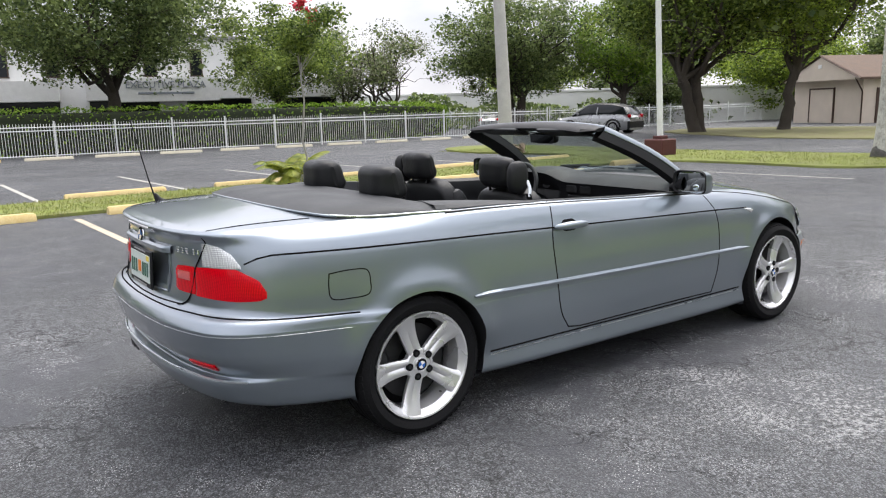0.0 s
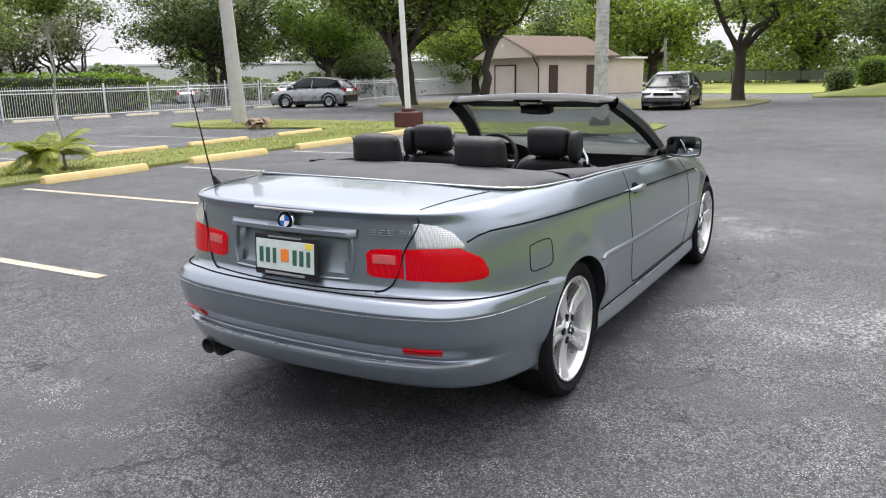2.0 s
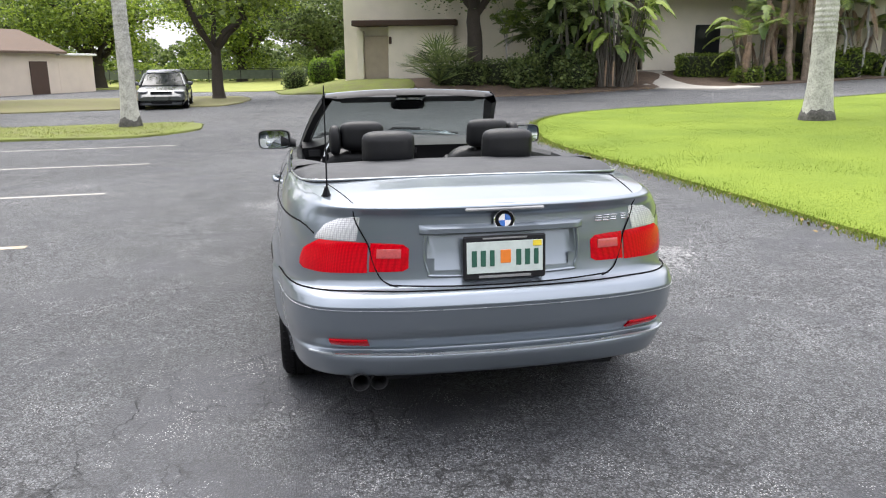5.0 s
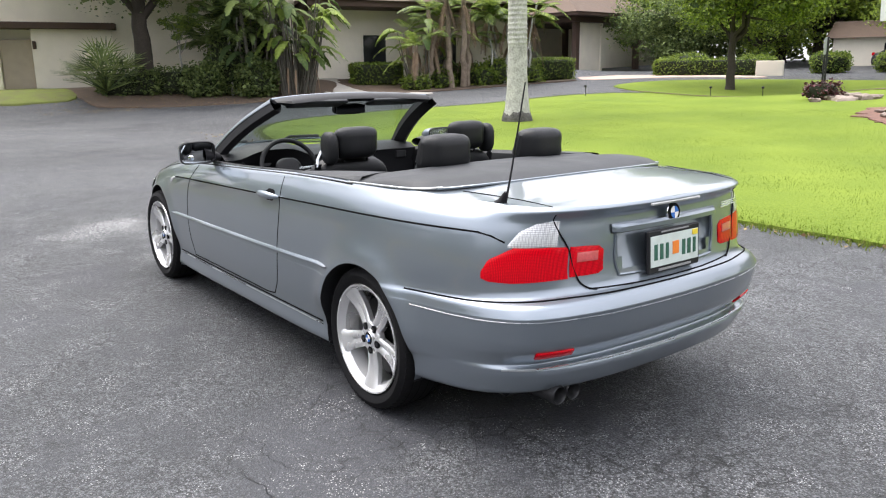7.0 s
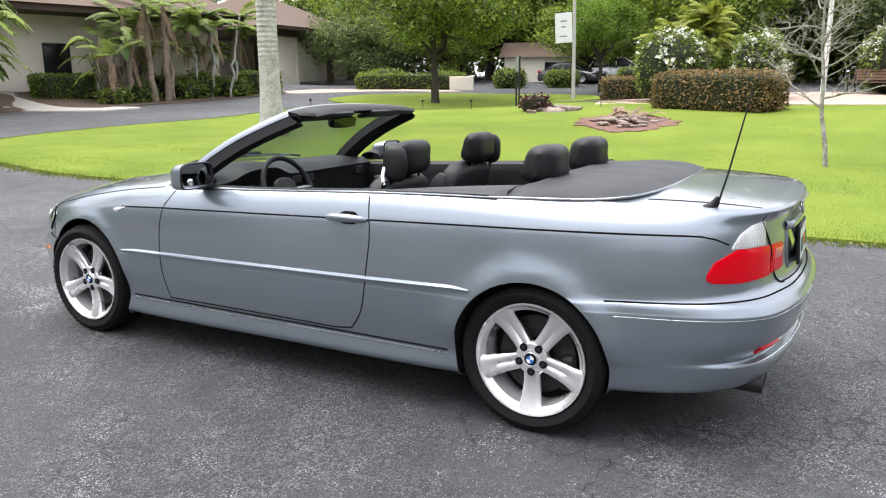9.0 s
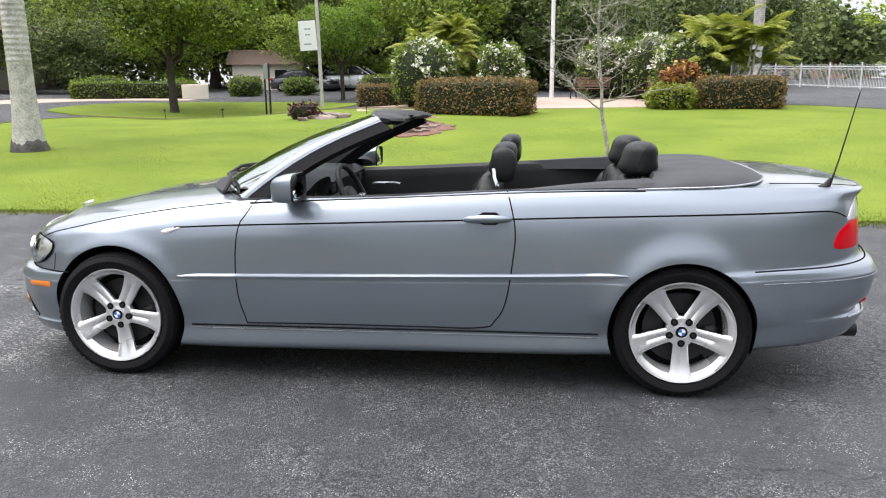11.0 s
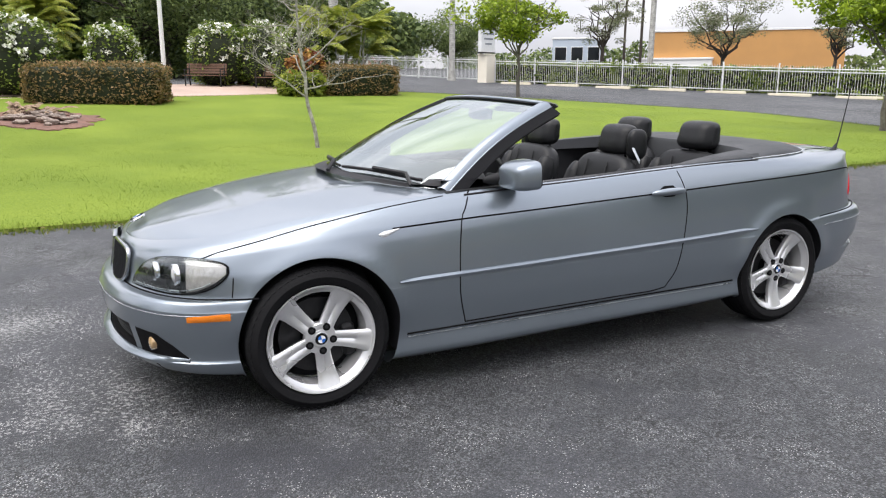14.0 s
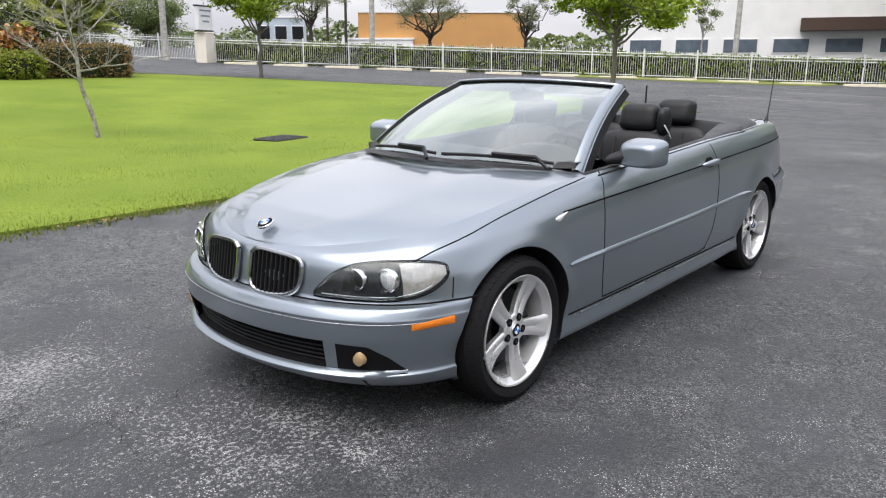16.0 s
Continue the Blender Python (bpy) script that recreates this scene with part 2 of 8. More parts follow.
def ribs(m, scale, strength=0.5, axis='Z'):
    """Fine moulded ribs in a lamp lens."""
    nt = m.node_tree
    co = nt.nodes.new("ShaderNodeTexCoord")
    w = nt.nodes.new("ShaderNodeTexWave")
    w.bands_direction = axis
    w.inputs["Scale"].default_value = scale
    nt.links.new(co.outputs["Object"], w.inputs["Vector"])
    bp = nt.nodes.new("ShaderNodeBump")
    bp.inputs["Strength"].default_value, bp.inputs["Distance"].default_value = strength, 0.004
    nt.links.new(w.outputs["Fac"], bp.inputs["Height"])
    nt.links.new(bp.outputs[0], nt.nodes["Principled BSDF"].inputs["Normal"])


def cells(m, scale, low, high):
    """Small moulded cells that vary the colour of a lamp lens."""
    nt = m.node_tree
    co = nt.nodes.new("ShaderNodeTexCoord")
    v = nt.nodes.new("ShaderNodeTexVoronoi")
    v.inputs["Scale"].default_value, v.inputs["Randomness"].default_value = scale, 0.15
    nt.links.new(co.outputs["Object"], v.inputs["Vector"])
    r = nt.nodes.new("ShaderNodeValToRGB")
    r.color_ramp.elements[0].position, r.color_ramp.elements[1].position = 0.25, 0.75
    r.color_ramp.elements[0].color, r.color_ramp.elements[1].color = (*high, 1), (*low, 1)
    nt.links.new(v.outputs["Distance"], r.inputs[0])
    nt.links.new(r.outputs[0], nt.nodes["Principled BSDF"].inputs["Base Color"])


ribs(RED, 60.0, 0.05)
ribs(CLEARL, 45.0, 0.12)
cells(RED, 190.0, (0.34, 0.0004, 0.004), (0.70, 0.001, 0.012))
cells(CLEARL, 130.0, (0.44, 0.445, 0.46), (0.80, 0.81, 0.83))


def glass(name, tint=(0.86, 0.93, 0.92), rough=0.0, low=0.15, power=2.2):
    m = bpy.data.materials.new(name)
    m.use_nodes = True
    nt = m.node_tree
    b = nt.nodes["Principled BSDF"]
    out = nt.nodes["Material Output"]
    tr = nt.nodes.new("ShaderNodeBsdfTransparent")
    tr.inputs[0].default_value = (*tint, 1)
    gl = nt.nodes.new("ShaderNodeBsdfGlossy")
    gl.inputs["Roughness"].default_value = rough
    gl.inputs["Color"].default_value = (0.82, 0.87, 0.87, 1)
    lw = nt.nodes.new("ShaderNodeLayerWeight")
    lw.inputs["Blend"].default_value = 0.5
    pw = nt.nodes.new("ShaderNodeMath")
    pw.operation = 'POWER'
    pw.inputs[1].default_value = power
    nt.links.new(lw.outputs["Facing"], pw.inputs[0])
    fr = nt.nodes.new("ShaderNodeMapRange")
    fr.inputs["To Min"].default_value, fr.inputs["To Max"].default_value = low, 0.95
    nt.links.new(pw.outputs[0], fr.inputs["Value"])
    mx = nt.nodes.new("ShaderNodeMixShader")
    nt.links.new(fr.outputs[0], mx.inputs[0])
    nt.links.new(tr.outputs[0], mx.inputs[1])
    nt.links.new(gl.outputs[0], mx.inputs[2])
    nt.links.new(mx.outputs[0], out.inputs["Surface"])
    nt.nodes.remove(b)
    return m


GLASS = glass("windscreen_glass", (0.72, 0.80, 0.79), low=0.09, power=1.75)
LENS = glass("lamp_glass", (0.93, 0.95, 0.95), low=0.04)

# ---- ground ----
def height(x, y):
    """The ground: level under the car, falling gently to one side, rising over the lawn to the other."""
    y = max(-70.0, min(70.0, y))
    if y > 2:
        return -0.011 * (y - 2.0)
    u = max(0.0, -y - 2.0)
    return (0.027 * u + 0.010 * max(0.0, u - 8)
            + 0.28 * math.exp(-((x + 1) / 13) ** 2 - ((y + 27) / 9) ** 2)
            - 0.16 * math.exp(-((x + 1.5) / 6) ** 2 - ((y + 10.5) / 4) ** 2) - 0.58 * math.exp(-((x - 13.0) / 5.5) ** 2 - ((y + 27.5) / 6.5) ** 2)
            + 0.7 * smooth(26, 33, x) * (1 - smooth(-3, 2, y)) * smooth(-44, -30, y))


def at(x, y, turn=0.0, up=0.0, size=1.0):
    """A standing place on the ground, square to the wide slope."""
    lean = Matrix.Rotation(radians(-0.8), 4, 'X') if abs(y) > 6 else Matrix()
    return Matrix.Translation((x, y, height(x, y) + up)) @ lean @ Matrix.Rotation(radians(turn), 4, 'Z') @ Matrix.Scale(size, 4)


def node_mat(name):
    m = bpy.data.materials.new(name)
    m.use_nodes = True
    return m, m.node_tree, m.node_tree.nodes["Principled BSDF"]


def asphalt_material():
    m, nt, b = node_mat("worn_asphalt")
    co = nt.nodes.new("ShaderNodeTexCoord")

    def noise_node(scale, detail=5.0, rough=0.6):
        n = nt.nodes.new("ShaderNodeTexNoise")
        n.inputs["Scale"].default_value, n.inputs["Detail"].default_value, n.inputs["Roughness"].default_value = scale, detail, rough
        nt.links.new(co.outputs["Object"], n.inputs["Vector"])
        return n

    def ramp_node(src, p0, p1, c0, c1):
        r = nt.nodes.new("ShaderNodeValToRGB")
        r.color_ramp.elements[0].position, r.color_ramp.elements[1].position = p0, p1
        r.color_ramp.elements[0].color, r.color_ramp.elements[1].color = (*c0, 1), (*c1, 1)
        nt.links.new(src, r.inputs[0])
        return r

    def mix(kind, fac, a, c):
        n = nt.nodes.new("ShaderNodeMixRGB")
        n.blend_type = kind
        for i, s in enumerate((fac, a, c)):
            if isinstance(s, (int, float)):
                n.inputs[i].default_value = s
            elif isinstance(s, tuple):
                n.inputs[i].default_value = (*s, 1)
            else:
                nt.links.new(s, n.inputs[i])
        return n.outputs[0]
    big = noise_node(0.22, 4)
    mid = noise_node(1.7, 5)
    base = ramp_node(big.outputs["Fac"], 0.38, 0.66, (0.058, 0.0605, 0.067), (0.102, 0.1055, 0.114)).outputs[0]
    base = mix('MULTIPLY', 0.5, base, ramp_node(mid.outputs["Fac"], 0.3, 0.7, (0.65, 0.65, 0.65), (1.25, 1.25, 1.25)).outputs[0])
    # smooth dark remains of the old sealing coat
    sealed = ramp_node(noise_node(0.62, 6, 0.62).outputs["Fac"], 0.49, 0.58, (0, 0, 0), (1, 1, 1)).outputs[0]
    vor = nt.nodes.new("ShaderNodeTexVoronoi")
    vor.inputs["Scale"].default_value = 130.0
    nt.links.new(co.outputs["Object"], vor.inputs["Vector"])
    stones = ramp_node(vor.outputs["Color"], 0.26, 0.80, (0.42, 0.42, 0.42), (2.15, 2.15, 2.12)).outputs[0]
    gaps = ramp_node(vor.outputs["Distance"], 0.32, 0.68, (1.2, 1.2, 1.2), (0.45, 0.45, 0.45)).outputs[0]
    stones = mix('MULTIPLY', 1.0, stones, gaps)
    stones = mix('MIX', mix('MULTIPLY', 1.0, sealed, (.70, .70, .70)), stones, (0.92, 0.92, 0.92))
    base = mix('MULTIPLY', 0.85, base, stones)
    base = mix('MULTIPLY', 1.0, base, mix('MIX', sealed, (1.12, 1.12, 1.11), (0.66, 0.66, 0.69)))
    # short dark pits between the stones
    pit_w = nt.nodes.new("ShaderNodeVectorMath")
    pit_w.operation = 'MULTIPLY_ADD'
    nt.links.new(noise_node(60.0, 3).outputs["Color"], pit_w.inputs[0])
    pit_w.inputs[1].default_value = (.03, .03, 0)
    nt.links.new(co.outputs["Object"], pit_w.inputs[2])
    pit = nt.nodes.new("ShaderNodeTexVoronoi")
    pit.feature = 'DISTANCE_TO_EDGE'
    pit.inputs["Scale"].default_value = 34.0
    nt.links.new(pit_w.outputs[0], pit.inputs["Vector"])
    pits = ramp_node(pit.outputs["Distance"], 0.05, 0.12, (1, 1, 1), (0, 0, 0)).outputs[0]
    pits = mix('MULTIPLY', 1.0, pits, ramp_node(noise_node(22.0, 4).outputs["Fac"], 0.47, 0.55, (0, 0, 0), (.8, .8, .8)).outputs[0])
    pits = mix('MULTIPLY', 1.0, pits, mix('MIX', sealed, (1.0, 1.0, 1.0), (0.35, 0.35, 0.35)))
    base = mix('MIX', pits, base, (0.020, 0.020, 0.021))
    # worn patches where the pale stone shows
    patch = noise_node(0.42, 7, 0.68)
    pm = ramp_node(patch.outputs["Fac"], 0.57, 0.74, (0, 0, 0), (1, 1, 1)).outputs[0]
    # larger worn areas at their places
    for cx, cy, rad in ((-.15, -1.6, .95), (.5, -2.1, .6), (2.45, .2, .95), (2.1, .65, .6), (3.3, 1.0, .8), (2.6, -1.0, .7), (-3.1, -1.75, .5), (3.7, .5, .6), (-9.3, -.2, 1.8)):
        sub = nt.nodes.new("ShaderNodeVectorMath")
        sub.operation = 'DISTANCE'
        nt.links.new(co.outputs["Object"], sub.inputs[0])
        sub.inputs[1].default_value = (cx, cy, 0)
        near_c = ramp_node(sub.outputs["Value"], 0.0, 1.0, (1, 1, 1), (0, 0, 0))
        near_c.color_ramp.elements[1].position = min(1.0, rad / 2.0)
        half = nt.nodes.new("ShaderNodeMath")
        half.operation = 'MULTIPLY'
        half.inputs[1].default_value = 0.5
        nt.links.new(sub.outputs["Value"], half.inputs[0])
        nt.links.new(half.outputs[0], near_c.inputs[0])
        rag = ramp_node(patch.outputs["Fac"], 0.36, 0.54, (0, 0, 0), (1, 1, 1)).outputs[0]
        pm = mix('ADD', 1.0, pm, mix('MULTIPLY', 1.0, near_c.outputs[0], rag))
    speck = noise_node(46.0, 6, 0.75)
    lift = nt.nodes.new("ShaderNodeMath")
    lift.operation = 'MULTIPLY_ADD'
    nt.links.new(pm, lift.inputs[0])
    lift.inputs[1].default_value = 0.15
    nt.links.new(speck.outputs["Fac"], lift.inputs[2])
    sm = ramp_node(lift.outputs[0], 0.625, 0.69, (0, 0, 0), (1, 1, 1)).outputs[0]
    base = mix('MIX', sm, base, (0.30, 0.302, 0.302))
    # sparse bright stones everywhere
    vor2 = nt.nodes.new("ShaderNodeTexVoronoi")
    vor2.inputs["Scale"].default_value = 88.0
    nt.links.new(co.outputs["Object"], vor2.inputs["Vector"])
    near = ramp_node(vor2.outputs["Distance"], 0.20, 0.27, (1, 1, 1), (0, 0, 0)).outputs[0]
    some = ramp_node(noise_node(3.4, 8, 0.78).outputs["Fac"], 0.49, 0.59, (0, 0, 0), (1, 1, 1)).outputs[0]
    base = mix('MIX', mix('MULTIPLY', 1.0, near, some), base, (0.50, 0.50, 0.495))
    # cracks
    dist = noise_node(1.3, 5)
    wv = nt.nodes.new("ShaderNodeVectorMath")
    wv.operation = 'MULTIPLY_ADD'
    nt.links.new(dist.outputs["Color"], wv.inputs[0])
    wv.inputs[1].default_value = (1.1, 1.1, 0)
    nt.links.new(co.outputs["Object"], wv.inputs[2])
    cr = nt.nodes.new("ShaderNodeTexVoronoi")
    cr.feature = 'DISTANCE_TO_EDGE'
    cr.inputs["Scale"].default_value = 0.75
    nt.links.new(wv.outputs[0], cr.inputs["Vector"])
    line = ramp_node(cr.outputs["Distance"], 0.0012, 0.0042, (1, 1, 1), (0, 0, 0)).outputs[0]
    where = ramp_node(noise_node(0.33, 2).outputs["Fac"], 0.47, 0.56, (0, 0, 0), (1, 1, 1)).outputs[0]
    crack = mix('MULTIPLY', 1.0, line, where)
    # a fine net of surface cracks
    cf = nt.nodes.new("ShaderNodeTexVoronoi")
    cf.feature = 'DISTANCE_TO_EDGE'
    cf.inputs["Scale"].default_value = 6.5
    fine_w = nt.nodes.new("ShaderNodeVectorMath")
    fine_w.operation = 'MULTIPLY_ADD'
    nt.links.new(noise_node(9.0, 4).outputs["Color"], fine_w.inputs[0])
    fine_w.inputs[1].default_value = (.14, .14, 0)
    nt.links.new(co.outputs["Object"], fine_w.inputs[2])
    nt.links.new(fine_w.outputs[0], cf.inputs["Vector"])
    net = ramp_node(cf.outputs["Distance"], 0.010, 0.032, (1, 1, 1), (0, 0, 0)).outputs[0]
    spread = ramp_node(noise_node(0.9, 4).outputs["Fac"], 0.46, 0.62, (0, 0, 0), (.8, .8, .8)).outputs[0]
    crack = mix('ADD', 1.0, crack, mix('MULTIPLY', 1.0, net, spread))
    base = mix('MIX', crack, base, (0.012, 0.012, 0.013))
    nt.links.new(base, b.inputs["Base Color"])
    rr = ramp_node(mid.outputs["Fac"], 0.3, 0.7, (0.46, 0.46, 0.46), (0.70, 0.70, 0.70)).outputs[0]
    nt.links.new(rr, b.inputs["Roughness"])
    b.inputs["Specular IOR Level"].default_value = 0.34
    hm = mix('SUBTRACT', 1.0, stones, crack)
    bp = nt.nodes.new("ShaderNodeBump")
    bp.inputs["Strength"].default_value, bp.inputs["Distance"].default_value = 0.75, 0.007
    nt.links.new(hm, bp.inputs["Height"])
    nt.links.new(bp.outputs[0], b.inputs["Normal"])
    return m


ASPHALT = asphalt_material()
LAWN = mat("lawn_grass", (0.090, 0.138, 0.017), 0.9, var=0.3, scale=.55, fine=38, bump=0.8, col2=(0.200, 0.258, 0.044), spec=0.1)
DRYGRASS = mat("dry_grass", (0.13, 0.115, 0.065), 0.9, scale=1.6, fine=50, bump=0.5, col2=(0.20, 0.255, 0.055), spec=0.15)
DIRTGRASS = mat("bare_dirt_and_grass", (0.15, 0.125, 0.085), 0.9, scale=.9, fine=40, bump=0.4, col2=(0.19, 0.20, 0.085), spec=0.15)
FIELD = mat("sunlit_field_grass", (0.17, 0.20, 0.05), 0.9, scale=.5, fine=20, bump=0.3, col2=(0.31, 0.32, 0.10), spec=0.15)
SOIL = mat("dark_mulch", (0.05, 0.036, 0.026), 0.95, scale=3, fine=60, bump=0.6, col2=(0.13, 0.09, 0.065))
REDMULCH = mat("red_mulch", (0.085, 0.045, 0.035), 0.95, scale=5, fine=40, bump=0.9, col2=(0.24, 0.13, 0.10))
CONCRETE = mat("pale_concrete", (0.36, 0.34, 0.31), 0.85, scale=2, fine=60, bump=0.2, var=0.18)
PINKPATH = mat("pink_paving", (0.40, 0.30, 0.25), 0.85, scale=1.5, fine=40, bump=0.2, var=0.2)
PAINTY = mat("worn_yellowish_paint", (0.40, 0.345, 0.265), 0.8, scale=9, fine=60, var=0.4)
PAINTW = mat("worn_white_paint", (0.34, 0.33, 0.30), 0.8, scale=9, fine=60, var=0.35)
STOPY = mat("yellow_stop", (0.52, 0.37, 0.13), 0.8, scale=7, fine=50, bump=0.3, col2=(0.66, 0.55, 0.30))
STOPW = mat("pale_stop", (0.50, 0.46, 0.36), 0.8, scale=5, fine=50, bump=0.25, var=0.2)

ticks = [-1600, -900, -500, -300, -200, -150, -120, -100] + list(range(-90, -44, 4)) + [i * 1.5 for i in range(-28, 29)] + list(range(46, 91, 4)) + [100, 120, 150, 200, 300, 500, 900, 1600]
rows = [[(x, y, height(x, y)) for y in ticks] for x in ticks]
ground = tagged(make("ground", Geo().grid(rows), ASPHALT), "weathered dark grey asphalt car park with cracks", "asphalt", kind="structure")


def bed(name, outline, centre, material, up, label, category, rings=14, ragged=0.0, kind="structure", steps=200):
    """A raised patch of ground inside an outline, with an edge that goes down into the asphalt."""
    pts = spline([*outline, outline[0]], steps + 1)[:-1]
    c = Vector(centre)
    g, rows = Geo(), []
    prof = [(1.0, -0.05)] + [(1.0, up * .75)] + [(1 - (k / rings) ** 1.0 * .999, up) for k in range(0, rings + 1)]
    for k, (s, dz) in enumerate(prof):
        row = []
        for i, p in enumerate(pts):
            q = c.lerp(Vector((p.x, p.y)), s - (0.0 if k < 2 else 0.004))
            if ragged and k < 4:
                w = noise.noise((q.x * 3.1, q.y * 3.1, 0.0)) * ragged + noise.noise((q.x * 11, q.y * 11, 3.0)) * ragged * .5
                d = (Vector((p.x, p.y)) - c).normalized()
                q = q + d * w
            row.append((q.x, q.y, height(q.x, q.y) + dz + (noise.noise((q.x * .9, q.y * .9, 7.0)) * .02 if k > 2 else 0)))
        rows.append(row)
    g.grid(rows, closed_v=True, flip=True)
    return tagged(make(name, g, material, angle=60), label, category, kind=kind)


LAWN_EDGE = [(-10, -4.05), (-5, -3.9), (0, -3.9), (4, -3.9), (8, -3.85), (10.5, -4.3), (13.3, -5.3), (15.4, -7.2), (16.1, -10.4), (15.6, -14.5), (16.8, -20.0), (16.6, -24.2),
             (12.4, -25.0), (9.4, -25.6), (6.0, -23.0), (1.5, -21.3), (-2, -21.3), (-5.2, -22.2), (-9.4, -23.2), (-12.7, -20.2), (-15.4, -16.2), (-16.7, -12.6), (-15.6, -7.0), (-13.6, -4.8)]
bed("lawn", LAWN_EDGE, (0, -11.5), LAWN, 0.036, "bright green mown lawn beside the asphalt", "lawn", 22, 0.06)
bed("lawn", [(17.0, -24.5), (12.6, -25.3), (9.6, -25.9), (7.4, -26.4), (7.6, -29.6), (11, -33.4), (16.4, -33.6), (20.6, -30.4), (20.2, -26.2)], (14.0, -29.2), LAWN, 0.05, "green lawn round the shade tree", "lawn", 10, 0.05)
bed("path", [(5.6, -21.6), (1.5, -21.6), (-2, -21.5), (-5.4, -22.4), (-7.2, -24.6), (-5.0, -27.2), (0, -27.4), (4, -26.6), (6, -24.4)], (-0.6, -24.4), PINKPATH, 0.035, "pale pink paved path round the benches", "path", 8)
bed("verge", [(-34, 9.1), (-10, 9.1), (0, 9.1), (8, 9.1), (12.0, 8.9), (12.6, 7.0), (12.4, 4.4), (13.6, 3.2), (15.3, 3.05), (16.6, 4.0), (16.4, 8.0), (16.6, 12), (17.2, 17), (17.0, 20.5), (14.6, 20.6), (13.0, 17.2), (13.2, 12.4), (8, 11.5), (0, 11.5), (-10, 11.5), (-34, 11.5)], (13.9, 10.2), DRYGRASS, 0.05, "patchy grass strip between the parking rows", "grass", 12, 0.12, steps=420)
bed("verge", [(25.0, 13.6), (24.6, 9.8), (25.6, 5.0), (26.2, 3.4), (31, 2.7), (36, 4.0), (37, 10), (37.5, 18), (36, 24), (31, 23), (27, 17)], (31, 12.5), DIRTGRASS, 0.05, "thin grass under the shade trees", "grass", 10, 0.15)
bed("lawn", [(42, 1.8), (36, 1.3), (31.6, .2), (29.7, -1.4), (29.2, -3.2), (30.0, -4.7), (34, -4.6), (42, -2.0)], (34.0, -1.8), DRYGRASS, 0.07, "grassy bank beside the house corner", "lawn", 8, 0.1)
bed("planting_bed", [(27.6, -4.9), (26.4, -7.4), (26.0, -9.6), (26.4, -13), (26.6, -15.0), (27.9, -15.4), (31.5, -16.3), (34.5, -5.2), (31, -4.8)], (29.8, -9), SOIL, 0.06, "dark mulch planting bed along the house wall", "bed", 8, 0.1)
bed("planting_bed", [(25.0, -17.2), (25.0, -21), (25.3, -26), (25.8, -29.6), (28.4, -29.0), (30.5, -20.5), (31.0, -17.4), (28, -16.8)], (27.8, -22.5), SOIL, 0.06, "dark mulch planting bed beside the entrance walk", "bed", 8, 0.1)
bed("walkway", [(23.4, -16.0), (23.6, -18.0), (28, -17.4), (31.8, -17.6), (32.1, -15.6), (28.6, -14.5), (26.0, -15.0)], (28, -16.1), CONCRETE, 0.05, "pale concrete walk leading to the entrance", "path", 6)
bed("field", [(44, 4), (47, 9), (58, 15), (60, 34), (70, 60), (120, 60), (160, 0), (120, -40), (50, -8), (43, -2)], (82, 12), FIELD, 0.04, "wide open grass field behind the shed", "grass", 8)

# painted parking lines
for x0, y0, y1 in ((-3.8, 3.0, 8.6), (-1.0, 3.0, 8.6), (1.8, 3.0, 8.6), (4.6, 3.0, 8.6), (7.5, 3.0, 8.6), (10.4, 3.0, 8.6),
                   (-3.7, 11.9, 17.7), (-1.0, 11.9, 17.7), (1.7, 11.9, 17.7), (4.5, 11.9, 17.5), (7.3, 11.9, 17.5), (10.0, 11.9, 17.5), (-31.0, -20.5, -16), (-27.0, -8.5, -3.5), (-22.0, -8.0, -3.0)):
    n = 8
    rows = []
    for k in range(n + 1):
        y = y0 + (y1 - y0) * k / n
        w = 0.05 + 0.006 * noise.noise((x0, y * 2, 0))
        rows.append([(x0 - w, y, height(x0, y) + .004), (x0 + w, y, height(x0, y) + .004)])
    faded = x0 in (-1.0, 1.8) and y0 == 3.0
    tagged(make("parking_line", Geo().grid(rows, flip=False), PAINTY if faded else PAINTW), "faded yellowish parking line on the asphalt" if faded else "worn white painted parking line on the asphalt", "road marking", "parking lines", kind="structure")


def wheel_stop(m, material, label, length=1.83):
    """A concrete wheel stop with sloping sides and ends."""
    a, b, h = 0.085, 0.055, 0.12
    prof = [(-length / 2, .80), (-length / 2 + .03, 1.0), (-.5, 1.0), (0, 1.0), (.5, 1.0), (length / 2 - .03, 1.0), (length / 2, .80)]
    rows = []
    for x, s in prof:
        w = 1 + .05 * noise.noise((x * 3, m.translation.x, m.translation.y))
        rows.append([(x, -a * w, -.03), (x, -a * w, .02), (x, -b, h * s - .015), (x, -b * .75, h * s), (x, b * .75, h * s), (x, b, h * s - .015), (x, a, .02), (x, a, -.03)])
    g = Geo().grid(rows, flip=False)
    n = len(rows[0])
    g.f += [tuple(range(n)), tuple(reversed(range((len(rows) - 1) * n, len(rows) * n)))]
    ob = make("wheel_stop", g, material)
    ob.matrix_world = m
    return tagged(ob, label, "wheel stop", "wheel stops")


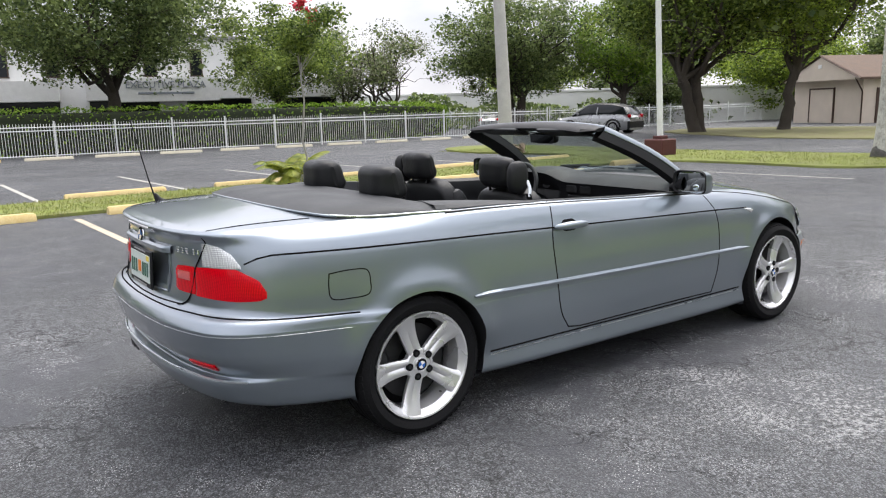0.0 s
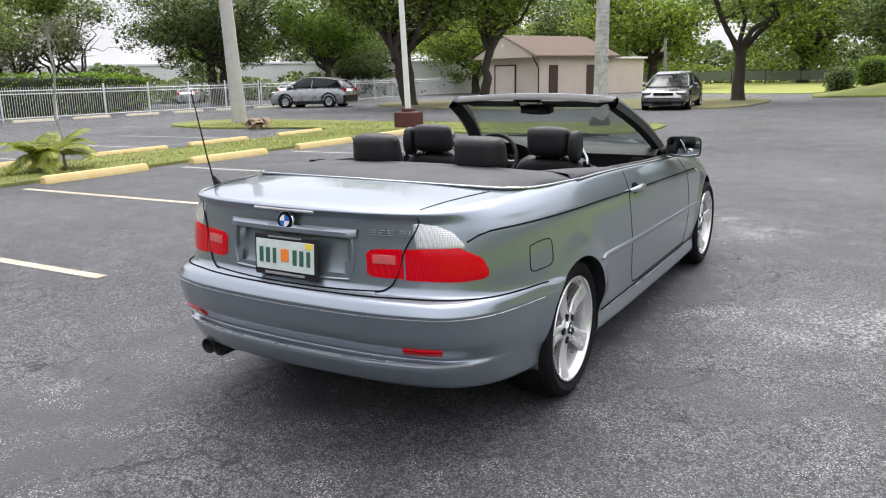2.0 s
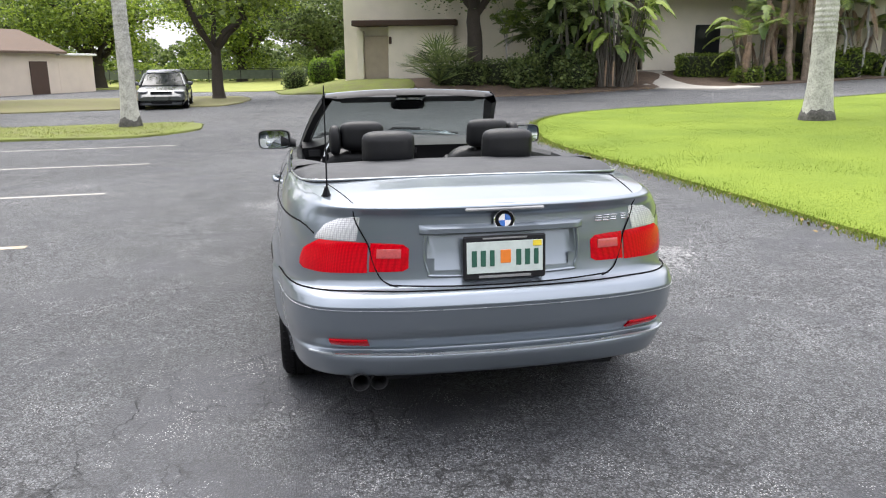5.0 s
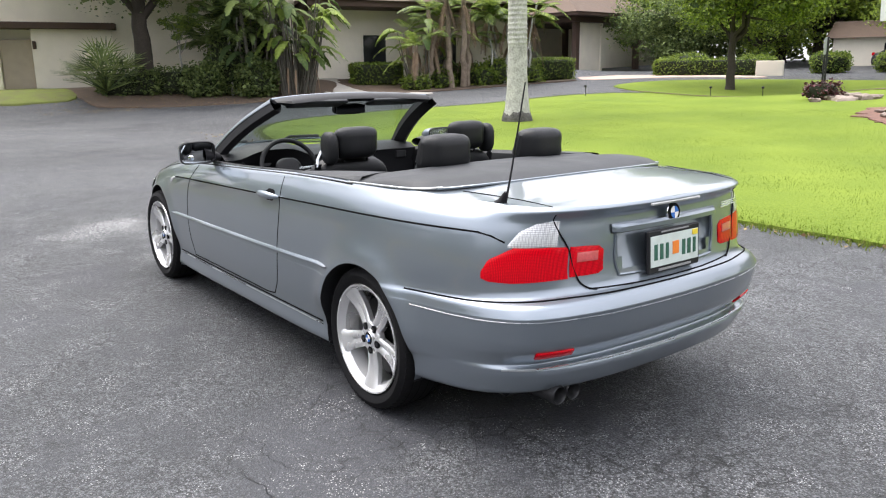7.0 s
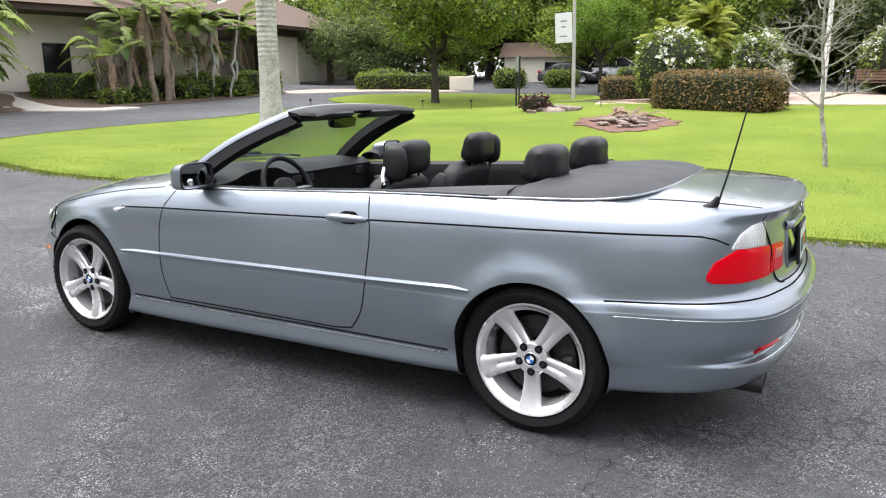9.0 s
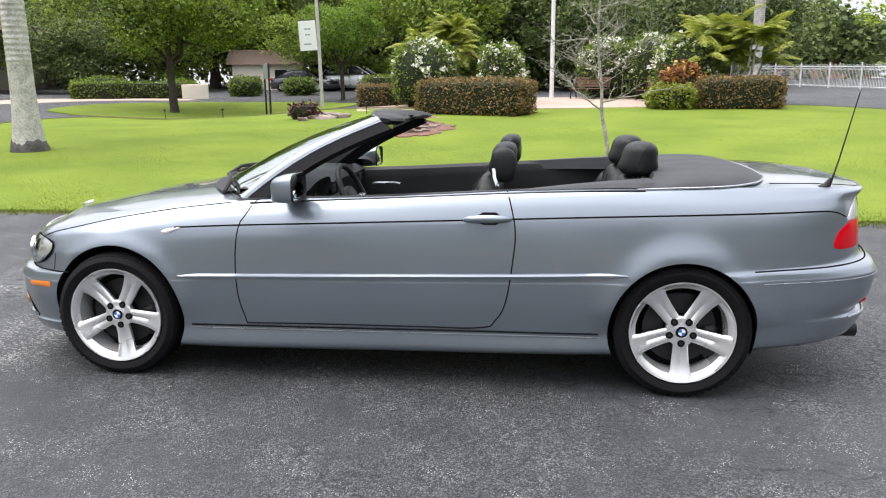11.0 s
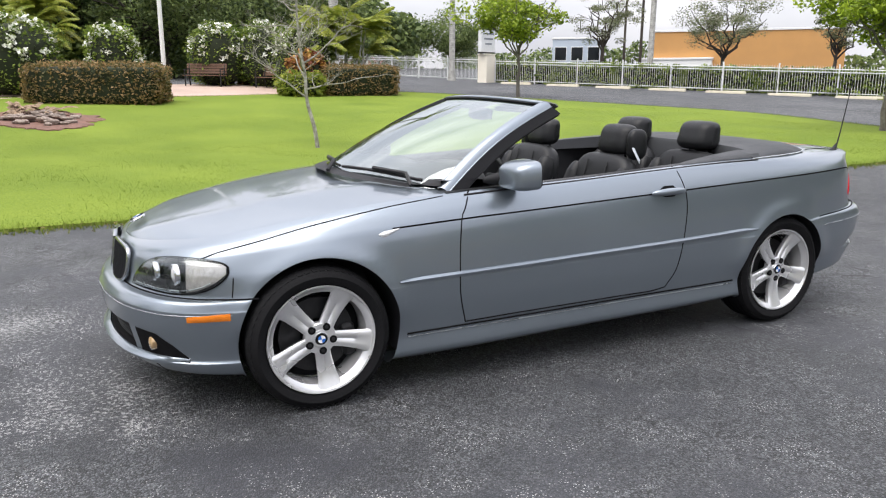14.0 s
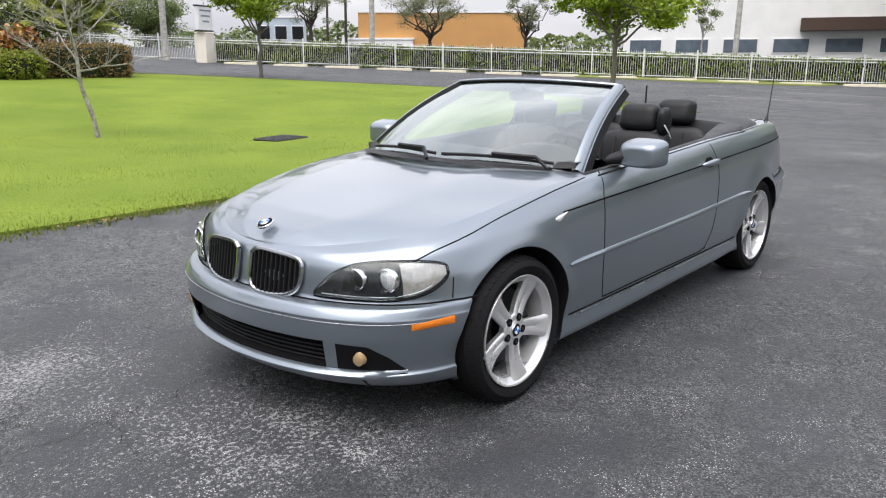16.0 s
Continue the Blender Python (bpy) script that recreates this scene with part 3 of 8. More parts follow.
for x in (-5.3, -2.4, .4, 3.15, 5.95, 8.75, 11.75):
    wheel_stop(at(x, 8.85 + .08 * math.sin(x * 7), 2 * math.sin(x * 5)), STOPY, "yellow-painted concrete wheel stop beside the grass strip")
for x in (-5.2, -2.6, .3, 3.1, 5.95, 8.5, 11.4):
    wheel_stop(at(x, 11.75 + .07 * math.sin(x * 3), 2 * math.sin(x * 4)), STOPY, "yellow-painted concrete wheel stop beside the grass strip")
for k in range(17):
    x = -11 + 2.65 * k
    wheel_stop(at(x, 31.6 - .09 * x + .3, -5), STOPY if k < 5 else STOPW, "pale concrete wheel stop in front of the white fence")
for k in range(12):
    f = .06 + .078 * k
    wheel_stop(at(-20.4 - 18.4 * f + 1.3, -35.4 + 30.8 * f + .8, 120.9), STOPW, "pale concrete wheel stop in front of the vine-covered fence")
bed("verge", [(-29.0, -17.5), (-33.0, -9.2), (-35.2, -7.6), (-37.0, -8.6), (-33.6, -14.8), (-30.6, -19.4)], (-32.8, -13.2), DRYGRASS, 0.05, "thin grass strip in front of the fence", "grass", 6, 0.1)

# ---- the convertible ----
# x runs to the car's front, y to its left; the origin lies on the ground midway between the axles
AXLE, HUBZ = 1.3625, 0.311
REF = [(2.105, 0), (2.088, .2), (2.035, .42), (1.935, .61), (1.80, .735), (1.62, .803), (1.36, .838), (1.0, .855), (.5, .866), (0, .870), (-.6, .870),
       (-1.0, .866), (-1.36, .858), (-1.7, .830), (-1.93, .785), (-2.07, .715), (-2.165, .60), (-2.222, .40), (-2.243, .2), (-2.25, 0)]
STX = (-2.25, -1.9, -1.0, 0.0, 1.0, 1.7, 2.1)
# each level: heights at STX, inset at STX, shift of the front end, shift of the rear end
LEVELS = [
    ((.300, .250, .185, .170, .155, .180, .190), (.13, .14, .16, .16, .16, .15, .13), -.12, .12),
    ((.292, .245, .183, .168, .153, .178, .188), (.020, .045, .060, .060, .060, .045, .020), -.015, .010),
    ((.312, .268, .212, .197, .182, .196, .202), (-.008, .018, .019, .019, .019, .018, -.020), .020, -.016),
    ((.385, .360, .270, .264, .249, .243, .243), (-.038, .000, .023, .023, .023, .002, -.040), .055, -.048),
    ((.405, .380, .300, .293, .278, .262, .262), (-.034, -.007, .022, .022, .022, .008, -.030), .034, .002),
    ((.470, .455, .420, .410, .400, .380, .380), (-.066, -.018, .006, .006, .006, -.008, -.050), .064, -.056),
    ((.578, .560, .528, .512, .494, .462, .460), (-.075, -.022, .000, .000, .000, -.016, -.060), .068, -.078),
    ((.592, .574, .540, .524, .506, .474, .472), (-.072, -.020, .001, .001, .001, -.013, -.056), .070, -.080),
    ((.626, .603, .562, .545, .530, .508, .506), (-.050, -.014, .001, .001, .001, -.008, -.040), .045, -.058),
    ((.656, .624, .580, .560, .545, .518, .518), (-.004, .004, .001, .001, .001, .002, .000), -.006, -.008),
    ((.725, .705, .685, .665, .645, .600, .585), (.002, .004, .006, .006, .007, .008, .010), -.014, .008),
    ((.800, .790, .770, .742, .710, .655, .632), (.010, .012, .015, .015, .016, .025, .030), -.026, .012),
    ((.862, .860, .836, .800, .759, .698, .656), (.024, .026, .026, .026, .030, .044, .060), -.036, .018),
    ((.905, .905, .893, .855, .806, .728, .672), (.030, .048, .049, .049, .056, .080, .10), -.046, .022),
    ((.936, .938, .938, .896, .842, .745, .680), (.028, .085, .078, .074, .088, .118, .15), -.056, -.014),
    ((.948, .956, .955, .910, .862, .757, .684), (.050, .115, .108, .100, .120, .155, .20), -.066, -.004),
]
LN, UN, SUB = len(LEVELS), 190, 3


def station(vals, x):
    """Smooth value between the stations STX."""
    x = min(max(x, STX[0]), STX[-1])
    for i in range(len(STX) - 1):
        if x <= STX[i + 1]:
            t = (x - STX[i]) / (STX[i + 1] - STX[i])
            p0, p1, p2, p3 = vals[max(i - 1, 0)], vals[i], vals[i + 1], vals[min(i + 2, len(STX) - 1)]
            h = STX[i + 1] - STX[i]
            m1 = (p2 - p0) / (STX[i + 1] - STX[max(i - 1, 0)]) * h
            m2 = (p3 - p1) / (STX[min(i + 2, len(STX) - 1)] - STX[i]) * h
            return (2 * t ** 3 - 3 * t ** 2 + 1) * p1 + (t ** 3 - 2 * t * t + t) * m1 + (3 * t * t - 2 * t ** 3) * p2 + (t ** 3 - t * t) * m2
    return vals[-1]


ARCHES = ((AXLE - .008, .318, .346), (-AXLE + .004, .312, .329))


def level_point(p, lv):
    zs, ds, df, dr = lv
    x, y = p.x, p.y
    z = station(zs, x)
    d = station(ds, x)
    wf = max(0.0, (x - 1.36) / .745) ** 1.6
    wr = max(0.0, (-1.5 - x) / .75) ** 1.6
    yy = y - d * min(1.0, y / .6)
    return Vector((x + df * wf + dr * wr, yy, z))


OUT = spline([(a, b, 0) for a, b in REF], UN)
CTRL = [[level_point(p, lv) for lv in LEVELS] for p in OUT]


def catmull(P, i, t):
    a, b, c, d = P[max(i - 1, 0)], P[i], P[i + 1], P[min(i + 2, len(P) - 1)]
    # a tighter curve, so that the steps of the bumper stay crisp
    m1, m2 = (c - a) * .32, (d - b) * .32
    return b * (2 * t ** 3 - 3 * t * t + 1) + m1 * (t ** 3 - 2 * t * t + t) + c * (3 * t * t - 2 * t ** 3) + m2 * (t ** 3 - t * t)


SURF = [[catmull(col, i, k / SUB) for i in range(LN - 1) for k in range(SUB)] + [col[-1]] for col in CTRL]
VN = len(SURF[0])
# the wings swell round the wheel openings
for p in [q for col in SURF for q in col]:
    for (ax, az, R), out, width in zip(ARCHES, (.014, .024), (.050, .072)):
        r = max(0.0, math.hypot(p.x - ax, p.z - az) - R)
        p.y += out * math.exp(-(r / width) ** 2) * smooth(.30, .42, p.z) * smooth(.3, .6, p.y)
NORM = []
for i in range(UN):
    row = []
    for j in range(VN):
        du = SURF[min(i + 1, UN - 1)][j] - SURF[max(i - 1, 0)][j]
        dv = SURF[i][min(j + 1, VN - 1)] - SURF[i][max(j - 1, 0)]
        if i in (0, UN - 1):
            du = Vector((0, 1, 0)) if i == 0 else Vector((0, -1, 0))
        n = du.cross(dv)
        row.append(-n.normalized() if n.length > 1e-9 else Vector((0, 1, 0)))
    NORM.append(row)
if NORM[UN // 2][VN // 2].y < 0:
    NORM = [[-n for n in r] for r in NORM]


def surf(u, z, lift=0.0):
    """The point of the left body side at outline place u (0 front to 1 rear) and height z, lifted off the skin."""
    f = min(max(u, 0.0), 1.0) * (UN - 1)
    i = min(int(f), UN - 2)
    t = f - i
    col = [a.lerp(b, t) for a, b in zip(SURF[i], SURF[i + 1])]
    nor = [a.lerp(b, t) for a, b in zip(NORM[i], NORM[i + 1])]
    for j in range(2 * SUB, VN - 1):
        if col[j].z <= z <= col[j + 1].z:
            w = (z - col[j].z) / max(1e-9, col[j + 1].z - col[j].z)
            return col[j].lerp(col[j + 1], w) + nor[j].lerp(nor[j + 1], w).normalized() * lift
    j = VN - 1 if z > col[-1].z else 2 * SUB
    return col[j] + nor[j].normalized() * lift


def u_of(x=None, y=None, z=.6, rear=False):
    """Where on the outline the skin has this x, or, at an end, this y."""
    lo, hi = (0.0, 1.0) if x is not None else ((.80, 1.0) if rear else (0.0, .20))
    for _ in range(40):
        m = (lo + hi) / 2
        p = surf(m, z)
        big = p.x > x if x is not None else (p.y < y if not rear else p.y > y)
        lo, hi = (m, hi) if big else (lo, m)
    return (lo + hi) / 2


def flip_y(p):
    return Vector((p[0], -p[1], p[2]))


def both(fn):
    """Build a piece for the left side and its mirror image for the right."""
    for s in (1, -1):
        fn(s)


def side(g, s):
    """Mirror a Geo to the right side where s is -1."""
    if s < 0:
        g.v = [(a, -b, c) for a, b, c in g.v]
        g.f = [tuple(reversed(q)) for q in g.f]
    return g


car = thing("convertible_car", "grey metallic two-door convertible car with its roof folded down", "car")

DOOR_F = [(.295, .683), (.442, .716), (.636, .718), (.77, .701), (.814, .676), (.90, .624)]
DOOR_R = [(.318, -.498), (.423, -.562), (.637, -.598), (.767, -.607), (.87, -.588), (.94, -.567)]


def panel_of(p):
    if p.x > 1.55 and p.z < station(LEVELS[8][0], p.x) + .003:
        return "front_bumper"
    if p.x < -1.55 and p.z < station(LEVELS[8][0], p.x) + .003:
        return "rear_bumper"
    if -1.02 < p.x < 1.03 and p.z < station(LEVELS[2][0], p.x) + .012:
        return "sill_skirt"
    if p.z > .30 and lerp_table(DOOR_R, p.z) < p.x < lerp_table(DOOR_F, p.z):
        return "door"
    if p.x < -2.02 and p.z > .64 and p.y < .52:
        return "boot_lid"
    return "body"


# the skin, cut open at the wheel arches, then dealt out to its panels
KEEP, MOVED = {}, [[p.copy() for p in r] for r in SURF]
for i in range(UN):
    for j in range(VN):
        p = SURF[i][j]
        KEEP[i, j] = True
        for ax, az, R in ARCHES:
            if p.y > .45 and math.hypot(p.x - ax, p.z - az) < R:
                KEEP[i, j] = False
for (i, j), ok in list(KEEP.items()):
    if not ok and any(KEEP.get((i + a, j + b), False) for a in (-1, 0, 1) for b in (-1, 0, 1)):
        p = SURF[i][j]
        ax, az, R = min(ARCHES, key=lambda c: abs(c[0] - p.x))
        d = Vector((p.x - ax, 0, p.z - az))
        d = d.normalized() * R
        MOVED[i][j] = Vector((ax + d.x, surf(u_of(ax + d.x, z=max(.2, az + d.z)), max(.2, az + d.z)).y, az + d.z)) if az + d.z > .2 else Vector((ax + d.x, p.y, az + d.z))
        KEEP[i, j] = None
PANELS = {}
for i in range(UN - 1):
    for j in range(VN - 1):
        q = [(i, j), (i + 1, j), (i + 1, j + 1), (i, j + 1)]
        if any(KEEP[c] is False for c in q) or all(KEEP[c] is None for c in q):
            continue
        c = sum((MOVED[a][b] for a, b in q), Vector()) / 4
        if c.x > 1.7 and .263 < c.z < .378 and c.y < .45:
            continue  # the lower intake
        if c.x < -2.1 and c.y < .274 and .692 < c.z < .836:
            continue  # the recess for the number plate
        PANELS.setdefault(panel_of(c), []).append(q)


def skin(name, quads, sides, material=PAINT, label=""):
    """One panel of the skin, on the left, the right or both sides."""
    g, ids, nor = Geo(), {}, []
    for s in sides:
        for q in quads:
            face = []
            for c in q:
                if (c, s) not in ids:
                    ids[c, s] = len(g.v)
                    p, n = MOVED[c[0]][c[1]], NORM[c[0]][c[1]]
                    g.v.append((p.x, p.y * s, p.z))
                    nor.append((n.x, n.y * s, n.z))
                face.append(ids[c, s])
            g.f.append(tuple(face) if s > 0 else tuple(reversed(face)))
    return make(name, g, material, car, label, normals=nor)


skin("body", PANELS["body"], (1, -1))
front_bumper = skin("front_bumper", PANELS["front_bumper"], (1, -1))
rear_bumper = skin("rear_bumper", PANELS["rear_bumper"], (1, -1))
boot_lid = skin("boot_lid", PANELS["boot_lid"], (1, -1))
for s in (1, -1):
    skin("sill_skirt", PANELS["sill_skirt"], (s,), PAINT, "lower edge of the sill in body colour")
doors = {s: skin("door", PANELS["door"], (s,)) for s in (1, -1)}

# bonnet and boot deck
HOODZ = [(.70, .918), (.85, .914), (1.11, .892), (1.46, .848), (1.82, .776), (1.95, .736), (2.04, .688)]
DECKZ = [(-2.243, .949), (-2.2, .958), (-2.0, .977), (-1.78, .988), (-1.6, .975), (-1.26, .945)]


def deck(name, idx, tab, ridge):
    rows = []
    for i in idx:
        e = SURF[i][VN - 1]
        zc = lerp_table(tab, e.x)
        row = []
        for k in range(-14, 15):
            t = math.sin(k / 14 * math.pi / 2)
            z = e.z + (zc - e.z) * (1 - abs(t) ** 3.0)
            z += ridge * math.exp(-((abs(t) - .56) / .07) ** 2) * smooth(0, .3, e.y)
            row.append((e.x, e.y * t, z))
        rows.append(row)
    return make(name, Geo().grid(rows, flip=True), PAINT, car, angle=70)


hood = deck("bonnet", [i for i in range(UN) if SURF[i][VN - 1].x > .70], HOODZ, .005)
deck("boot_top", [i for i in range(UN) if SURF[i][VN - 1].x < -1.27], DECKZ, 0.0)


def deck_point(x, y, up=0.0):
    e = min((SURF[i][VN - 1] for i in range(UN)), key=lambda p: abs(p.x - x))
    t = min(1.0, abs(y) / max(.01, e.y))
    return Vector((x, y, e.z + (lerp_table(DECKZ, x) - e.z) * (1 - t ** 3.0) + up))


def ribbon(name, pts, r, material, parent=car, flat=1.0, sides=6, label=""):
    return make(name, Geo().tube(pts, r, sides, flat=flat), material, parent, label)


def line_xz(pts, n=24, lift=0.0):
    """A line on the left flank through (x, z) places."""
    return [surf(u_of(p.x, z=p.y), p.y, lift) for p in spline([(a, b, 0) for a, b in pts], n)]


def line_end(pts, n=24, lift=0.0, rear=True):
    return [surf(u_of(y=p.x, z=p.y, rear=rear), p.y, lift) for p in spline([(a, b, 0) for a, b in pts], n)]


def mir(pts, s):
    return [Vector((p.x, p.y * s, p.z)) for p in pts]


def both_lines(s):
    zc = lambda x: station(LEVELS[12][0], x)
    # dark reflection along the flank crease, put in as a sunk dark line
    ribbon("crease", mir(line_xz([(1.03, zc(1.03)), (.7, zc(.7)), (.3, zc(.3)), (-.3, zc(-.3)), (-1, zc(-1)), (-1.6, zc(-1.6)), (-1.95, zc(-1.95)), (-2.03, .848), (-2.066, .830)], 64, -.0028), s), .0052, SEAM)
    ribbon("door_gap", mir(line_xz([(x, z) for z, x in DOOR_F] , 26, -.0022), s), .0044, SEAM)
    ribbon("door_gap", mir(line_xz([(x, z) for z, x in DOOR_R], 26, -.0022), s), .0044, SEAM)
    ribbon("door_gap", mir(line_xz([(.683, .296), (.3, .303), (-.2, .306), (-.40, .306), (-.498, .318)], 30, .001), s), .0034, SEAM)
    ribbon("sill_line", mir(line_xz([(.97, .277), (.3, .285), (-.3, .291), (-.99, .294)], 30, .001), s), .0042, SEAM)
    ribbon("sill_line", mir(line_xz([(.97, .262), (.3, .270), (-.3, .275), (-.99, .278)], 30, .0), s), .003, SATIN)
    def round_end(level, dz, lift, x0, n=44, rear=True):
        """A line at one level of the bumper, from the wheel arch round to the middle."""
        u0, u1 = u_of(x0, z=station(LEVELS[level][0], x0)), 1.0 if rear else 0.0
        pts = []
        for k in range(n):
            u = u0 + (u1 - u0) * k / (n - 1)
            z = station(LEVELS[level][0], surf(u, station(LEVELS[level][0], -2.2 if rear else 2.08)).x) + dz
            pts.append(surf(u, z, lift))
        return mir(pts, s)
    ribbon("bumper_gap", round_end(8, .010, .001, -1.66), .0034, SEAM)
    ribbon("bumper_gap", round_end(8, .009, .0, 1.62, rear=False), .0040, SEAM)
    # highlight on the bumper creases, put in as a thin bright line
    ribbon("bumper_crease", round_end(6, -.004, .0004, -1.70), .0014, SATIN)
    ribbon("bumper_crease", round_end(6, -.004, .0004, 1.72, rear=False), .0014, SATIN)
    # light caught by the valance ledge, put in as a silver line
    zv = lambda x: station(LEVELS[3][0], x) + .004
    ribbon("valance_trim", mir([surf(u, zv(surf(u, .39).x), .004) for u in [u_of(y=.73 - .0456 * k, z=.385, rear=True) for k in range(17)]], s), .0048, SATIN)
    # rub strip
    g = Geo()
    rows = []
    pts = [(1.015, .523), (.5, .536), (0, .548), (-.6, .562), (-1.108, .577)]
    for k, p in enumerate(spline([(a, b, 0) for a, b in pts], 70)):
        w = .013 * min(1, .35 + k / 4, .35 + (69 - k) / 4)
        u = u_of(p.x, z=p.y)
        rows.append([surf(u, p.y - w, .0), surf(u, p.y - w * .8, .009), surf(u, p.y + w * .2, .012), surf(u, p.y + w * .8, .007), surf(u, p.y + w, .0)])
    g.grid(rows, flip=False)
    make("rub_strip", side(g, s), PAINT, car)
    # the lip of the arch and its dark liner
    for ax, az, R in ARCHES:
        arc = []
        for k in range(33):
            w = radians(-18 + 216 * k / 32)
            z = az + R * math.sin(w)
            x = ax + R * math.cos(w)
            arc.append((x, z, surf(u_of(x, z=max(.2, z)), max(.2, z)).y))
        g = Geo().grid([[(x, y + .001, z), (x, y - .03, z), (x, y - .34, z)] for x, z, y in arc])
        g.grid([[(ax + (x - ax) * 1.0, y - .34, z), (ax, y - .34, az)] for x, z, y in arc])
        make("wheel_arch", side(g, s), BLACK, car)


both(both_lines)


def patch(name, u0, u1, band, material, parent=car, lift=.004, bulge=.006, n=28, m=8, s=1, label=""):
    """A lens or plate that follows the skin between u0 and u1; band: (share along it, low z, high z)."""
    rows = []
    for i in range(n + 1):
        t = i / n
        u = u0 + (u1 - u0) * t
        for (a, l0, h0), (b, l1, h1) in zip(band, band[1:]):
            if t <= b + 1e-9:
                w = (t - a) / max(1e-9, b - a)
                lo, hi = l0 + (l1 - l0) * w, h0 + (h1 - h0) * w
                break
        row = [surf(u, lo, -.004)]
        for k in range(m + 1):
            v = k / m
            edge = (4 * v * (1 - v)) ** .5 * min(1, (4 * t * (1 - t)) ** .5 * 1.3)
            row.append(surf(u, lo + (hi - lo) * v, lift + bulge * edge))
        row.append(surf(u, hi, -.004))
        rows.append(row)
    rows = [[surf(u0, p.z, -.004) for p in rows[0]]] + rows + [[surf(u1, p.z, -.004) for p in rows[-1]]]
    return make(name, side(Geo().grid(rows, flip=False), s), material, parent, label, angle=60)


# rear lamps: a clear upper part, a red lower part, and the red lamp on the boot lid
def rear_lamp(s):
    ua, ub, uc = u_of(-2.005, z=.72), u_of(y=.505, z=.75, rear=True), u_of(y=.355, z=.75, rear=True)
    lamp = patch("rear_lamp", ua, ub, [(0, .700, .722), (.08, .690, .768), (.35, .688, .812), (.75, .694, .812), (1, .696, .808)], RED, lift=.003, bulge=.003, s=s, label="red rear lamp lens")
    uq = u_of(-2.075, z=.83)
    patch("indicator", uq, u_of(y=.535, z=.85, rear=True), [(0, .812, .822), (.2, .814, .868), (.5, .815, .893), (.85, .815, .902), (1, .815, .900)], CLEARL, lamp, lift=.003, bulge=.002, s=s, label="clear ribbed indicator lens")
    inner = patch("boot_lamp", u_of(y=.497, z=.75, rear=True), uc, [(0, .700, .808), (.5, .700, .806), (.85, .702, .802), (1, .714, .786)], RED, lift=.003, bulge=.003, s=s)
    patch("reversing_lamp", u_of(y=.470, z=.77, rear=True), u_of(y=.382, z=.77, rear=True), [(0, .752, .786), (1, .752, .786)], PALERED, inner, lift=.009, bulge=.002, n=8, s=s)
    ribbon("lamp_gap", mir(line_end([(.545, .900), (.535, .87), (.500, .80), (.486, .74), (.462, .68), (.43, .655), (.40, .648)], 24, .003), s), .0030, SEAM)
    patch("reflector", u_of(y=.655, z=.445, rear=True), u_of(y=.515, z=.44, rear=True), [(0, .426, .452), (1, .426, .454)], RED, rear_bumper, lift=.007, bulge=.002, n=16, m=5, s=s, label="red reflector in the bumper")


both(rear_lamp)
both(lambda s: ribbon("lid_gap", mir(line_end([(.545, .898), (.548, .912), (.550, .926)], 4, .0), s) + [deck_point(-2.15 + .04 * k, s * (.548 + .0075 * k), .0002) for k in range(11)], .0024, SEAM))
ribbon("lid_gap", [p for p in [flip_y(q) for q in line_end([(.43, .652), (.2, .646), (0.005, .645)], 12, .0)]] + list(reversed(line_end([(.43, .652), (.2, .646), (0.005, .645)], 12, .0))), .0034, SEAM)


def rear_x(y, z):
    return surf(u_of(y=abs(y), z=z, rear=True), z).x


# boot lid: recess frame, handle bar, badge, brake light, number plate
g = Geo()
loop = [(-.292, .846), (-.30, .76), (-.285, .695), (-.262, .682), (0, .677), (.262, .682), (.285, .695), (.30, .76), (.292, .846)]
g.tube([(rear_x(p.x, p.y) - .002, p.x, p.y) for p in spline([(a, b, 0) for a, b in loop], 60)], .006, 6)
make("recess_frame", g, PAINT, boot_lid)
rows = []
for k in range(25):
    y = -.30 + .60 * k / 24
    d = .034 * smooth(0, .025, .296 - abs(y))
    rows.append([(rear_x(y, .68) + .002, y, .676), (rear_x(y, .70) + .004 + d * .2, y, .700), (rear_x(y, .77) + .003 + d * .6, y, .770), (rear_x(y, .838) + .003 + d, y, .842), (rear_x(y, .86) + .004, y, .860)])
make("recess_panel", Geo().grid(rows), PAINT, boot_lid, angle=30)
rows = []
for k in range(31):
    y = -.315 + .63 * k / 30
    e = min(1, (1 - abs(y) / .318) * 9 + .2)
    x = rear_x(y, .855)
    rows.append([(x + .004, y, .872), (x - .020 * e, y, .871), (x - .030 * e, y, .862), (x - .030 * e, y, .845), (x - .016 * e, y, .838), (x + .004, y, .838)])
make("handle_bar", Geo().grid(rows, flip=True), PAINT, boot_lid, label="wide boot handle bar in body colour")
g = Geo()
g.box((rear_x(0, .930) - .004, 0, .930), (.012, .30, .012), .004)
make("brake_light", g, mat("dull_clear_lens", (0.30, 0.30, 0.31), 0.3, 0.1, coat=0.5), boot_lid, label="slim high brake light")


